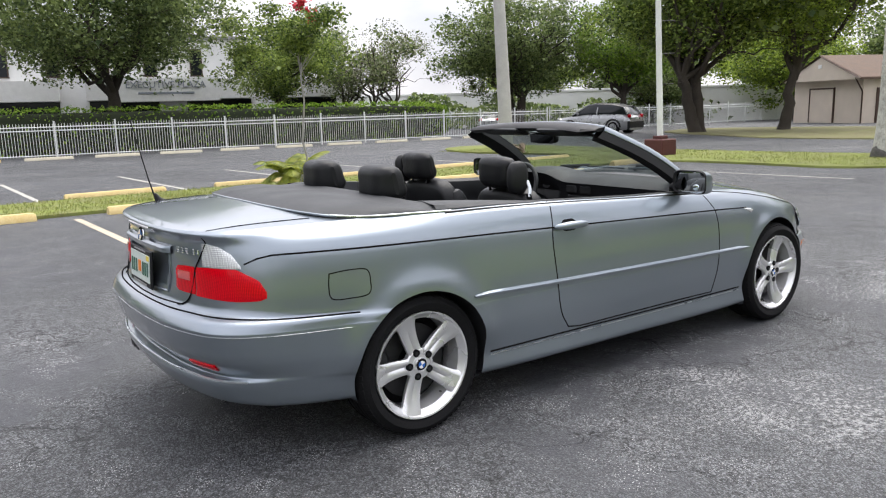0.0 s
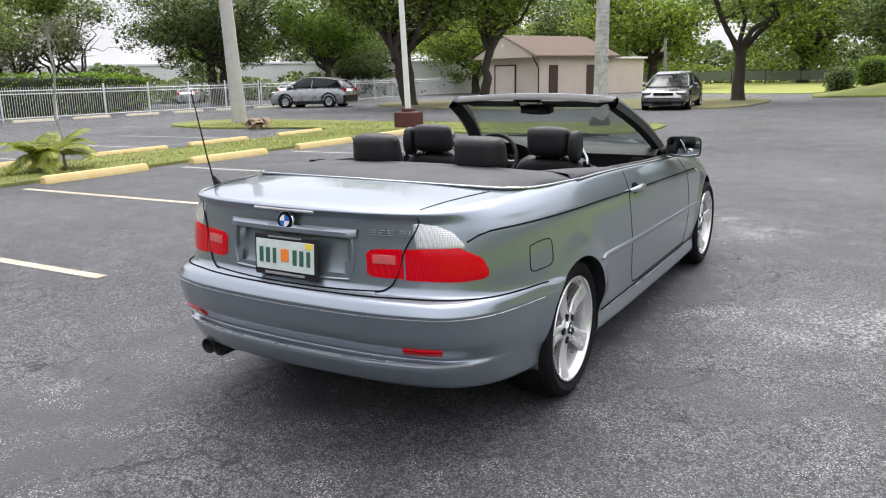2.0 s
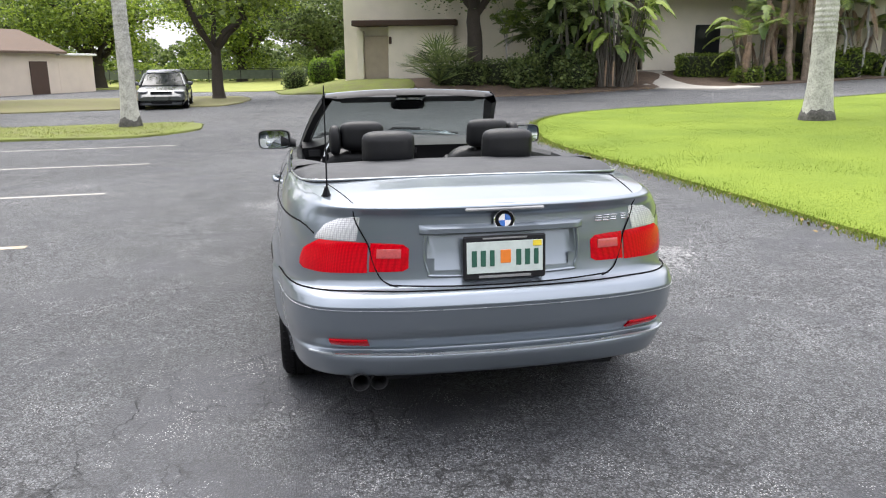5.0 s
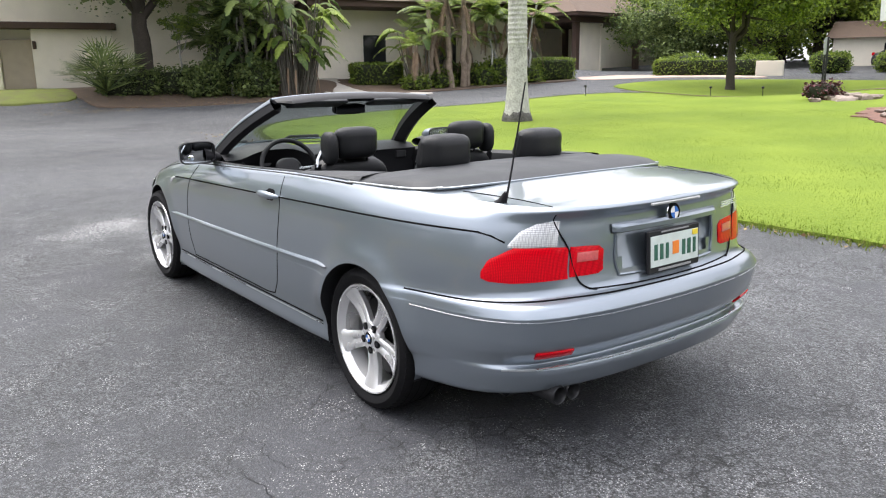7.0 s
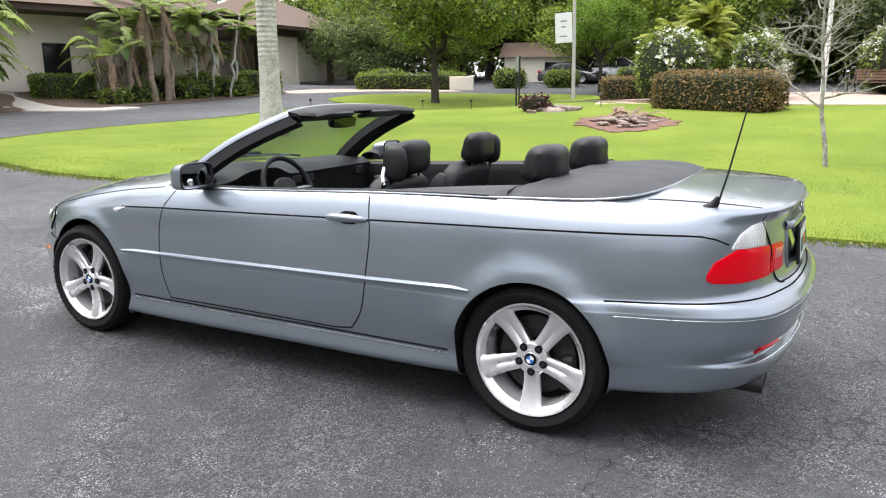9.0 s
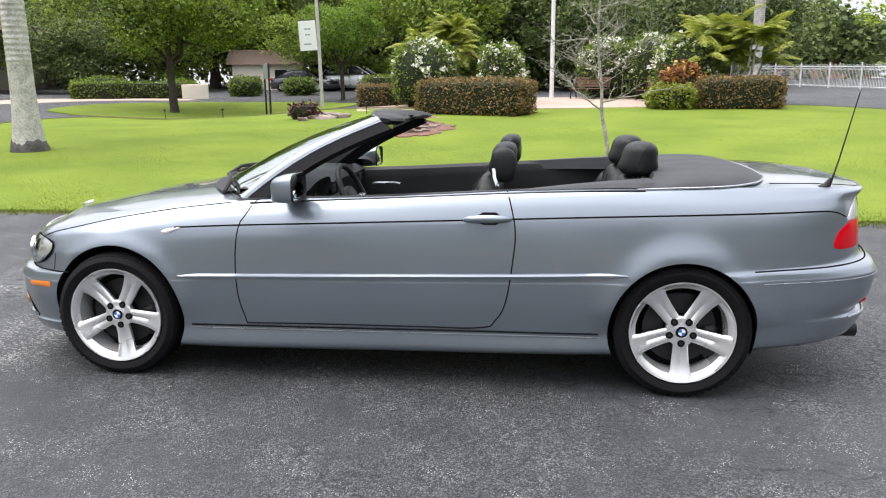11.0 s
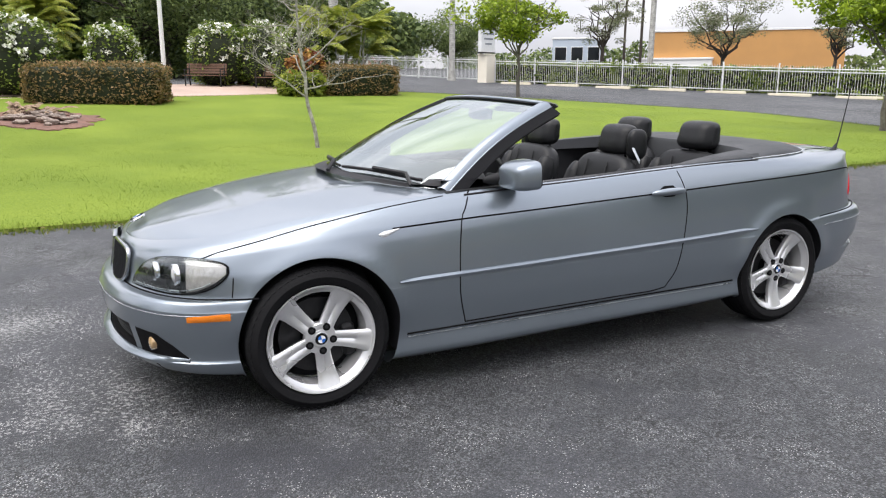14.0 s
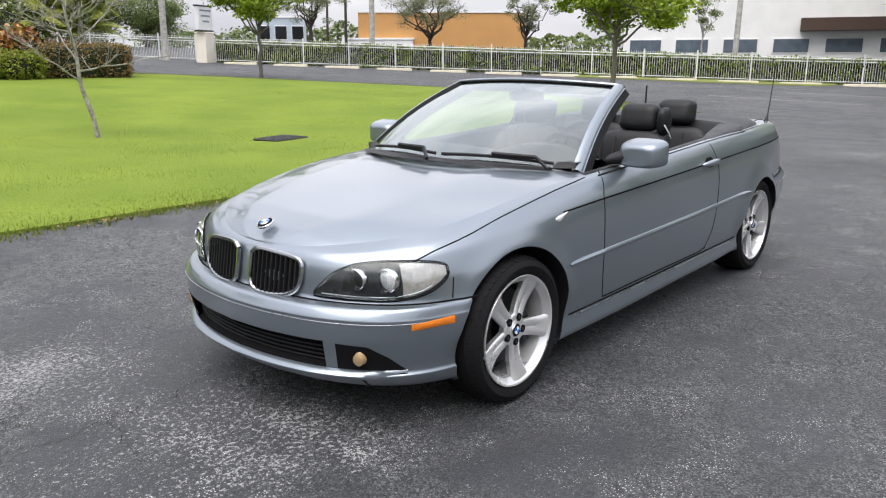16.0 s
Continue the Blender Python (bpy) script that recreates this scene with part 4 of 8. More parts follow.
def roundel(m, r, parent):
    """A round badge: chrome rim, black ring, four blue and white quarters."""
    base = make("badge", Geo().lathe([(0, -.004), (r, -.004), (r, .003), (r * .93, .006), (r * .86, .005)], 32, m), CHROME, parent, "round badge with blue and white quarters")
    make("badge_ring", Geo().lathe([(r * .88, .0045), (r * .86, .0065), (r * .58, .007), (0, .007)], 32, m), SEAM, base)
    for q in range(4):
        pts = [(0, 0)] + [(r * .57 * math.cos(w), r * .57 * math.sin(w)) for w in [math.pi / 2 * (q + k / 6) for k in range(7)]]
        make("badge_quarter", Geo().plate(pts, .0015, m @ Matrix.Translation((0, 0, .0075))), BLUE if q % 2 else WHITEB, base)
    return base


roundel(Matrix.Translation((rear_x(0, .885) - .022, 0, .885)) @ Matrix.Rotation(radians(-90), 4, 'Y') @ Matrix.Rotation(radians(8), 4, 'Y'), .041, boot_lid)
# number plate: its frame, a pale sheet and plain bars
plate = make("number_plate", Geo().box((-2.262, 0, .748), (.014, .318, .165), .006, Matrix.Rotation(radians(4), 4, 'Y')), BLACK, boot_lid, "framed number plate with plain green bars")
tilt = lambda y, z, d: (-2.262 - d - (z - .748) * math.tan(radians(-4)), y, z)
Ry = Matrix.Rotation(radians(4), 4, 'Y')
make("plate_sheet", Geo().box(tilt(0, .750, .0075), (.004, .292, .118), .001, Ry), WHITEP, plate)
for y, w in ((.118, .020), (.084, .020), (.050, .018), (-.052, .020), (-.086, .020), (-.120, .018)):
    make("plate_bar", Geo().box(tilt(y, .747, .0105), (.003, w, .060), .001, Ry), PGREEN, plate)
make("plate_spot", Geo().box(tilt(-.002, .752, .0105), (.003, .040, .050), .012, Ry), PORANGE, plate)
make("plate_sticker", Geo().box(tilt(-.124, .797, .0105), (.003, .034, .022), .001, Ry), PYELLOW, plate)
make("plate_frame_bar", Geo().box(tilt(0, .821, .009), (.003, .17, .006), .001, Ry), FRAMEPRINT, plate)
make("plate_frame_bar", Geo().box(tilt(0, .678, .009), (.003, .20, .010), .001, Ry), FRAMEPRINT, plate)
# model badge as plain bright bars
for k, (y, w) in enumerate(((-.385, .026), (-.418, .026), (-.451, .026), (-.497, .022), (-.522, .008))):
    x = rear_x(y, .868)
    for dz in ((.009, 0, -.009) if k < 4 else (0,)):
        make("model_mark", Geo().box((x - .011, y, .868 + dz), (.004, w, .0045 if k < 4 else .020), .001), CHROME, boot_lid)
# tail pipes
for y in (.545, .475):
    m = Matrix.Translation((-2.096, y, .268)) @ Matrix.Rotation(radians(-90), 4, 'Y')
    make("tail_pipe", Geo().lathe([(.030, -.12), (.036, .0), (.036, .11), (.033, .115), (.029, .11), (.027, .0), (0, -.05)], 20, m), DARKMETAL, car, "dark steel tail pipe")
make("rear_diffuser", Geo().box((-2.02, 0, .265), (.22, 1.05, .07), .02), BLACK, car)

# ---- front: kidney grilles, headlamps, lower intake, fog lamps ----
def front_x(y, z):
    return surf(u_of(y=abs(y), z=z), z).x


def kidney(s):
    pts = [(.045, .655), (.085, .676), (.20, .674), (.285, .662), (.312, .640), (.312, .575), (.285, .535), (.22, .512), (.12, .506), (.065, .520), (.045, .56)]
    loop = spline([(a, b, 0) for a, b in [*pts, pts[0]]], 56)
    ring = make("grille_frame", side(Geo().tube([(front_x(p.x, .60) + .012 + (.60 - p.y) * .16, p.x, p.y) for p in loop], .0100, 8, cap=False), s), GRILLEFRAME, car, "chrome grille surround")
    back = [(front_x(p.x, .60) + .003 + (.60 - p.y) * .16, p.x, p.y) for p in loop[:-1]]
    g = Geo()
    g.add(back, [tuple(range(len(back)))])
    make("grille_back", side(g, s), SEAM, ring)
    for k in range(10):
        y = .070 + .0245 * k
        zs = [p.y for p in loop if abs(p.x - y) < .016]
        z0, z1 = min(zs) + .004, max(zs) - .004
        make("grille_slat", side(Geo().box((front_x(y, .60) + .012 + (.60 - (z0 + z1) / 2) * .16, y, (z0 + z1) / 2), (.018, .0052, z1 - z0), .002, Matrix.Rotation(radians(-9), 4, 'Y')), s), SLAT, ring)


both(kidney)
roundel(Matrix.Translation((1.985, 0, .7475)) @ Matrix.Rotation(radians(24), 4, 'Y'), .037, hood)


def headlamp(s):
    u0, u1 = u_of(y=.365, z=.60), u_of(1.715, z=.64)
    band = [(0, .531, .546), (.05, .530, .572), (.10, .529, .596), (.16, .529, .620), (.24, .528, .640), (.36, .528, .657), (.5, .528, .667), (.62, .531, .671), (.73, .539, .671), (.82, .552, .669), (.89, .569, .666), (.95, .590, .660), (.985, .608, .653), (1, .622, .645)]
    lamp = patch("headlamp", u0, u1, band, LAMPBODY, lift=.002, bulge=.0, s=s, n=40, label="headlamp with two round projector lenses")
    for f, r in ((.34, .040), (.56, .044)):
        u = u0 + (u1 - u0) * f
        p = surf(u, .606, .004)
        q = surf(u, .606, .03) - p
        mm = Matrix.Translation(p) @ Vector((q.x + .02, q.y * .3, 0)).to_track_quat('Z', 'Y').to_matrix().to_4x4()
        ring = make("lens_ring", side(Geo().lathe([(r * 1.05, -.01), (r * 1.05, .006), (r * .95, .011), (r * .86, .004)], 32, mm), s), CHROME, lamp)
        make("projector_lens", side(Geo().lathe([(r * .88, .002), (r * .7, .009), (r * .4, .014), (0, .016)], 32, mm), s), CLEARL if f > .5 else LAMPBODY, ring)
    patch("indicator", u0 + (u1 - u0) * .66, u0 + (u1 - u0) * .985, [(0, .540, .664), (.3, .550, .664), (.6, .570, .661), (.85, .598, .655), (1, .618, .648)], INDCLEAR, lamp, lift=.004, bulge=.002, s=s, n=14)
    patch("lamp_cover", u0, u1, band, LENS, lamp, lift=.012, bulge=.010, s=s, n=40)
    edge = [surf(u0 + (u1 - u0) * a, h, .006) for a, l, h in band] + [surf(u0 + (u1 - u0) * a, l, .006) for a, l, h in reversed(band)]
    ribbon("lamp_gap", mir([*edge, edge[0]], s), .0045, SEAM)
    ribbon("lamp_trim", mir([surf(u0 + (u1 - u0) * (a * .95 + .02), l + .014, .010) for a, l, h in band[1:11]], s), .0028, SATIN, lamp)
    ribbon("fender_gap", mir(line_xz([(1.70, .604), (1.705, .56), (1.71, .525)], 8, -.001), s), .003, SEAM)
    # side marker in the bumper, repeater on the wing
    patch("side_marker", u_of(1.885, z=.44), u_of(1.725, z=.45), [(0, .428, .452), (1, .436, .466)], AMBER, front_bumper, lift=.003, bulge=.003, n=10, m=4, s=s, label="amber side marker")
    patch("repeater", u_of(1.095, z=.735), u_of(1.00, z=.745), [(0, .732, .738), (.25, .722, .748), (1, .752, .757)], CLEARL, car, lift=.003, bulge=.003, n=8, m=4, s=s, label="small clear wing repeater")
    # fog lamp pocket: a flat patch, the hollow's shade put into its colour
    patch("fog_pocket", u_of(y=.495, z=.31), u_of(y=.70, z=.29), [(0, .254, .374), (.45, .252, .366), (.75, .250, .318), (1, .250, .262)], SEAM, front_bumper, lift=.0025, bulge=.0, n=24, m=8, s=s)
    p = surf(u_of(y=.565, z=.318), .318, .0)
    mm = Matrix.Translation(p + Vector((-.006, 0, 0))) @ Matrix.Rotation(radians(90), 4, 'Y')
    make("fog_lamp", side(Geo().lathe([(.034, -.014), (.034, .004), (.028, .010), (.016, .014), (0, .016)], 24, mm), s), FOGM, front_bumper, "small round warm fog lamp")


both(headlamp)
rows = []
for k in range(41):
    y = -.458 + .916 * k / 40
    x0, x1, xm = front_x(y, .262), front_x(y, .372), front_x(y, .32)
    rows.append([(x0 - .001, y, .262), (x0 - .02, y, .266), (xm - .06, y, .30), (xm - .06, y, .335), (x1 - .02, y, .376), (x1 - .001, y, .380)])
intake = make("lower_intake", Geo().grid(rows, flip=True), SEAM, front_bumper, "wide dark lower air intake")
for z in (.285, .305, .325, .345):
    make("intake_bar", Geo().tube([(front_x(y, z) - .030, y, z) for y in [(-.43 + .86 * k / 20) for k in range(21)]], .0042, 5), BLACK, intake)
rows = []
for k in range(49):
    y = -.70 + 1.40 * k / 48
    x = front_x(y, .250)
    e = 1 - smooth(.58, .70, abs(y))
    rows.append([(x - .004, y, .266), (x + .012 * e, y, .262), (x + .026 * e, y, .248), (x + .020 * e, y, .238), (x - .010, y, .232)])
make("front_lip", Geo().grid(rows, flip=True), PAINT, front_bumper, "lower lip in body colour")


# bonnet lines
def hood_line(s):
    ribbon("bonnet_gap", mir(line_xz([(.76, .872), (1.05, .838), (1.36, .786), (1.58, .738), (1.74, .700), (1.82, .668)], 40, -.0012), s), .0036, SEAM)
    # the filler flap is on the right side only
    if s < 0:
        loop = [(-1.770, .768), (-1.69, .774), (-1.612, .766), (-1.600, .715), (-1.612, .668), (-1.69, .661), (-1.764, .668), (-1.776, .715), (-1.770, .768)]
        ribbon("filler_flap", mir(line_xz(loop, 48, -.0005), s), .0026, SEAM, label="round-cornered filler flap line")


both(hood_line)

# ---- windscreen, pillars, mirrors, wipers ----
def screen(t, v):
    """Windscreen point: t from -1 to 1 across, v from 0 at the base to 1 at the header."""
    base = Vector((1.02 - .285 * abs(t) ** 2.2, .700 * t, .918 - .030 * t * t))
    top = Vector((.165 - .085 * t * t, .545 * t, 1.282 - .022 * t * t))
    p = base.lerp(top, v)
    p.x += .030 * math.sin(math.pi * v)
    p.z += .026 * math.sin(math.pi * v)
    return p


make("windscreen", Geo().grid([[screen(t / 12, v / 10) for v in range(11)] for t in range(-12, 13)]), GLASS, car, "curved clear windscreen glass").visible_shadow = False
make("cowl", Geo().grid([[screen(t / 16, 0) + Vector((.055, 0, .004)), screen(t / 16, 0) + Vector((.02, 0, .014)), screen(t / 16, .02) + Vector((0, 0, .004))] for t in range(-14, 15)]), BLACK, car)
edge = [screen(.985, v / 12) for v in range(13)] + [screen(.985 - 1.97 * k / 24, .985) for k in range(1, 24)] + [screen(-.985, 1 - v / 12) for v in range(13)]
make("screen_seal", Geo().tube([p + Vector((.004, 0, .004)) for p in edge], .008, 6, flat=.6), BLACK, car, "black windscreen seal")
make("screen_shade", Geo().grid([[screen(t / 16, .985) + Vector((.002, 0, .003)), screen(t / 16, 1.0) + Vector((.002, 0, .003))] for t in range(-16, 17)]), BLACK, car)


def pillar(s):
    path = [screen(1.0, v / 10) for v in range(11)]
    rows_o, rows_i = [], []
    for p in path:
        f = Vector((.016, -.014, .012))
        rows_o.append([p + f, p + Vector((.008, -.002, .013)), p + Vector((-.004, .010, .009)), p + Vector((-.014, .018, -.001)), p + Vector((-.023, .020, -.012))])
        rows_i.append([p + Vector((-.023, .021, -.012)), p + Vector((-.075, .024, -.046)), p + Vector((-.085, -.010, -.062)), p + Vector((-.030, -.045, -.030)), p + f])
    ob = make("pillar", side(Geo().grid(rows_o, flip=True), s), PAINT, car)
    make("pillar_lining", side(Geo().grid(rows_i, flip=False), s), BLACK, ob, "black pillar lining")
    make("pillar_trim", side(Geo().tube([r[4] + Vector((0, .002, 0)) for r in rows_o], .003, 6), s), PAINT, ob)
    # door top mirror
    foot = []
    for k in range(7):
        v = k / 6
        c = Vector((.47 - .045 * v, .742 + .10 * v, .925 + .022 * v))
        hx, hz = .075 - .020 * v, .030 + .022 * v
        foot.append([c + Vector((hx * math.cos(w), 0, hz * math.sin(w) * (1.0 if math.sin(w) > 0 else .8))) for w in [2 * math.pi * q / 14 for q in range(14)]])
    make("mirror_foot", side(Geo().grid(foot, closed_v=True, flip=False), s), BLACK, car, angle=60)
    rows = []
    for k in range(13):
        row = []
        for q in range(24):
            w = 2 * math.pi * q / 24
            cy, cz = math.copysign(abs(math.cos(w)) ** .48, math.cos(w)), math.copysign(abs(math.sin(w)) ** .42, math.sin(w))
            r = 1 - .46 * (k / 12) ** 2.4
            row.append((.385 + .112 * math.sin(math.pi / 2 * k / 12), .884 + .106 * cy * r - .016 * k / 12, .958 + (.072 if cz > 0 else .060) * cz * r - .016 * k / 12))
        rows.append(row)
    shell = Geo().grid(rows, closed_v=True, flip=True)
    shell.f.append(tuple(range(12 * 24, 13 * 24)))
    mirror = make("door_mirror", side(shell, s), PAINT, car, "body-coloured door mirror", angle=60)
    make("mirror_rim", side(Geo().grid([rows[0], [(p[0] - .008, .893 + (p[1] - .893) * .96, .956 + (p[2] - .956) * .95) for p in rows[0]], [(p[0] + .006, .893 + (p[1] - .893) * .88, .956 + (p[2] - .956) * .86) for p in rows[0]]], closed_v=True, flip=False), s), BLACK, mirror)
    pane = [(p[0] + .006 - (p[1] - .893) * .05 + (p[2] - .956) * .045, .893 + (p[1] - .893) * .90, .956 + (p[2] - .956) * .88) for p in rows[0]]
    g = Geo()
    g.add(pane, [tuple(range(24))])
    make("mirror_glass", side(g, s), MIRROR, mirror, "reflecting mirror glass", flat=True)
    make("spot_mirror", side(Geo().lathe([(.017, -.004), (.017, .003), (.012, .005), (0, .006)], 18, Matrix.Translation((.388, .925, .936)) @ Matrix.Rotation(radians(-90), 4, 'Y')), s), MIRROR, mirror, "small round blind-spot mirror")
    # door handle
    zc = .815
    pts = [surf(u_of(x, z=zc + .002 * k), zc + .001 * k, l) for k, (x, l) in enumerate(((-.375, .004), (-.40, .022), (-.46, .030), (-.52, .030), (-.565, .022), (-.588, .004)))]
    make("door_handle", side(Geo().tube([p for p in spline(pts, 22)], [.006 + .010 * math.sin(math.pi * min(1, max(0, k / 21))) ** .5 for k in range(22)], 10, flat=1.15), s), PAINT, doors[s], "pull handle in body colour")
    # flat patch: the shade of the hand recess is put into its colour
    patch("handle_cup", u_of(-.425, z=.82), u_of(-.545, z=.82), [(0, .812, .830), (.3, .795, .850), (.8, .795, .850), (1, .812, .83)], SEAM, doors[s], lift=.002, bulge=.0, n=12, m=4, s=s)
    # wiper
    if s > 0:
        for y0, y1 in ((.10, .62), (-.50, .06)):
            pts = [screen(y / .70, .045 + .02 * math.sin(math.pi * k / 8)) + Vector((.02, 0, .012)) for k, y in enumerate([y0 + (y1 - y0) * k / 8 for k in range(9)])]
            wiper = make("wiper", Geo().tube(pts, .008, 6), BLACK, car, "black wiper blade and arm")
            make("wiper_arm", Geo().tube([screen(y1 / .7 * 1.0, .0) + Vector((.05, 0, .012)), pts[7] + Vector((.012, 0, .02)), pts[4] + Vector((.006, 0, .014))], .010, 6), BLACK, wiper)


both(pillar)
# header rail of the screen, roof seal and visors
rows = []
for t in range(-16, 17):
    a = t / 16
    p = screen(a, 1.0)
    f = 1 - .55 * smooth(.86, 1.0, abs(a))
    rows.append([p + Vector(q) * f for q in ((.012, 0, .004), (-.02, 0, .011), (-.075, 0, .007), (-.135, 0, -.006), (-.150, 0, -.022), (-.11, 0, -.040), (-.02, 0, -.030), (.012, 0, .004))])
g = Geo().grid(rows)
g.f += [tuple(range(8)), tuple(reversed(range(32 * 8, 33 * 8)))]
make("header_trim", Geo().tube([screen(t / 16, 1.0) + Vector((.012, 0, .006)) for t in range(-16, 17)], .011, 8, flat=.7), PAINT, car)
header = make("header_rail", g, BLACK, car, "black header rail with roof seal")
for y in (.27, -.27):
    make("sun_visor", Geo().box((.055, y, 1.236), (.13, .36, .022), .010, Matrix.Rotation(radians(14), 4, 'Y')), FABRIC, header)
mirr = make("inner_mirror", Geo().ell((.155, 0, 1.195), (.022, .115, .034), 3.4), BLACK, car, "black inside rear-view mirror")
make("mirror_stalk", Geo().tube([(.16, 0, 1.21), (.20, 0, 1.255)], .010, 8), BLACK, mirr)
make("mirror_glass", Geo().box((.131, 0, 1.193), (.004, .205, .052), .0015, Matrix.Rotation(radians(-9), 4, 'Y')), MIRROR_DARK, mirr)

# ---- aerial ----
aer = make("aerial", Geo().tube([(-2.005, .635, .955), (-2.035, .635, 1.08), (-2.095, .635, 1.375)], [.0045, .0035, .0025], 6), BLACK, car, "black whip aerial")
make("aerial_foot", Geo().tube([(-1.975, .637, .944), (-1.99, .637, .962), (-2.008, .637, .995)], [.026, .016, .006], 10), BLACK, aer)

# ---- cabin ----
floor_g = Geo().box((-.28, 0, .26), (2.15, 1.36, .06), .02)
make("cabin_floor", floor_g, BLACK, car)
make("underbody", Geo().box((0, 0, .235), (4.0, 1.24, .10), .04), BLACK, car)


def lining(s):
    # inner wall from the door top down, and the padded rail of the top
    rows = []
    for k in range(41):
        x = .74 - 1.99 * k / 40
        zt = station(LEVELS[-1][0], x)
        yi = station(tuple(.870 - d for d in LEVELS[-1][1]), x) - .004
        rows.append([(x, yi, zt + .002), (x, yi - .025, zt + .006), (x, yi - .055, zt - .012), (x, yi - .075, zt - .07), (x, yi - .062, zt - .15), (x, yi - .085, zt - .22), (x, yi - .075, .42), (x, yi - .06, .28)])
    make("door_lining", side(Geo().grid(rows, flip=False), s), LEATHER, car, "black padded inner side lining")
    belt = []
    for k in range(50):
        x = .66 - 1.84 * k / 49
        belt.append(Vector((x, (station(tuple(.870 - d for d in LEVELS[-2][1]), x) - .012), station(LEVELS[-2][0], x) + .006)))
    ribbon("belt_trim", mir(belt, s), .0050, BLACK)
    make("inner_handle", side(Geo().tube([(.38, .665, .80), (.34, .650, .806), (.24, .650, .806), (.20, .665, .80)], .008, 8), s), SATIN, car)


both(lining)
# dashboard with the hood over the dials
rows = []
for k in range(33):
    y = .70 - 1.40 * k / 32
    b = math.exp(-((y - .37) / .19) ** 4)
    q = math.exp(-((y + .33) / .30) ** 4)
    xs = .80 - .06 * (y / .7) ** 2
    rows.append([(xs + .18 * (1 - (y / .7) ** 2), y, .905), (xs, y, .930), (.62, y, .932 + .045 * b + .01 * q), (.50 - .03 * b, y, .925 + .055 * b + .008 * q), (.44 - .03 * b, y, .895 + .055 * b), (.47 + .03 * b, y, .83), (.46, y, .72), (.52, y, .60), (.62, y, .50)])
dash = make("dashboard", Geo().grid(rows, flip=True), BLACK, car, "black dashboard with hooded dials")
for y in (.42, .32):
    make("dial", Geo().lathe([(.046, -.002), (.046, .004), (.040, .005), (0, .003)], 24, Matrix.Translation((.488, y, .885)) @ Matrix.Rotation(radians(-75), 4, 'Y')), DARKMETAL, dash)
for y in (.06, -.06, -.58, .62):
    make("air_vent", Geo().box((.452, y, .855), (.02, .09, .055), .008), DARKMETAL, dash)
make("radio_panel", Geo().box((.455, 0, .77), (.02, .19, .09), .006), DARKMETAL, dash)
make("centre_console", Geo().box((.05, 0, .47), (.95, .20, .34), .05), BLACK, car)
make("gear_lever", Geo().tube([(.17, 0, .62), (.15, 0, .70), (.145, 0, .74)], [.012, .014, .024], 10), LEATHER, car)
wm = Matrix.Translation((.245, .37, .845)) @ Matrix.Rotation(radians(-66), 4, 'Y')
wheel_ring = Geo()
wheel_ring.grid([[wm @ Vector(((.182 + .0145 * math.cos(b)) * math.cos(a), (.182 + .0145 * math.cos(b)) * math.sin(a), .0145 * math.sin(b))) for b in [2 * math.pi * q / 10 for q in range(10)]] for a in [2 * math.pi * k / 40 for k in range(40)]], closed_u=True, closed_v=True, flip=True)
steer = make("steering_wheel", wheel_ring, LEATHER, car, "black leather steering wheel")
make("wheel_boss", Geo().ell((0, 0, 0), (.075, .085, .028), 2.6, m=wm @ Matrix.Translation((0, 0, -.02))), BLACK, steer)
for a in (90, -90, 200, 160):
    w = radians(a)
    make("wheel_spoke", Geo().tube([wm @ Vector((.05 * math.cos(w), .05 * math.sin(w), -.015)), wm @ Vector((.178 * math.cos(w), .178 * math.sin(w), 0))], [.022, .014], 8, flat=.5), SATIN if abs(a) == 90 else BLACK, steer)
make("steering_column", Geo().tube([wm @ Vector((0, 0, -.03)), wm @ Vector((0, 0, -.24))], .05, 12), BLACK, steer)
STITCH = mat("dark_piping", (0.022, 0.022, 0.024), 0.6)


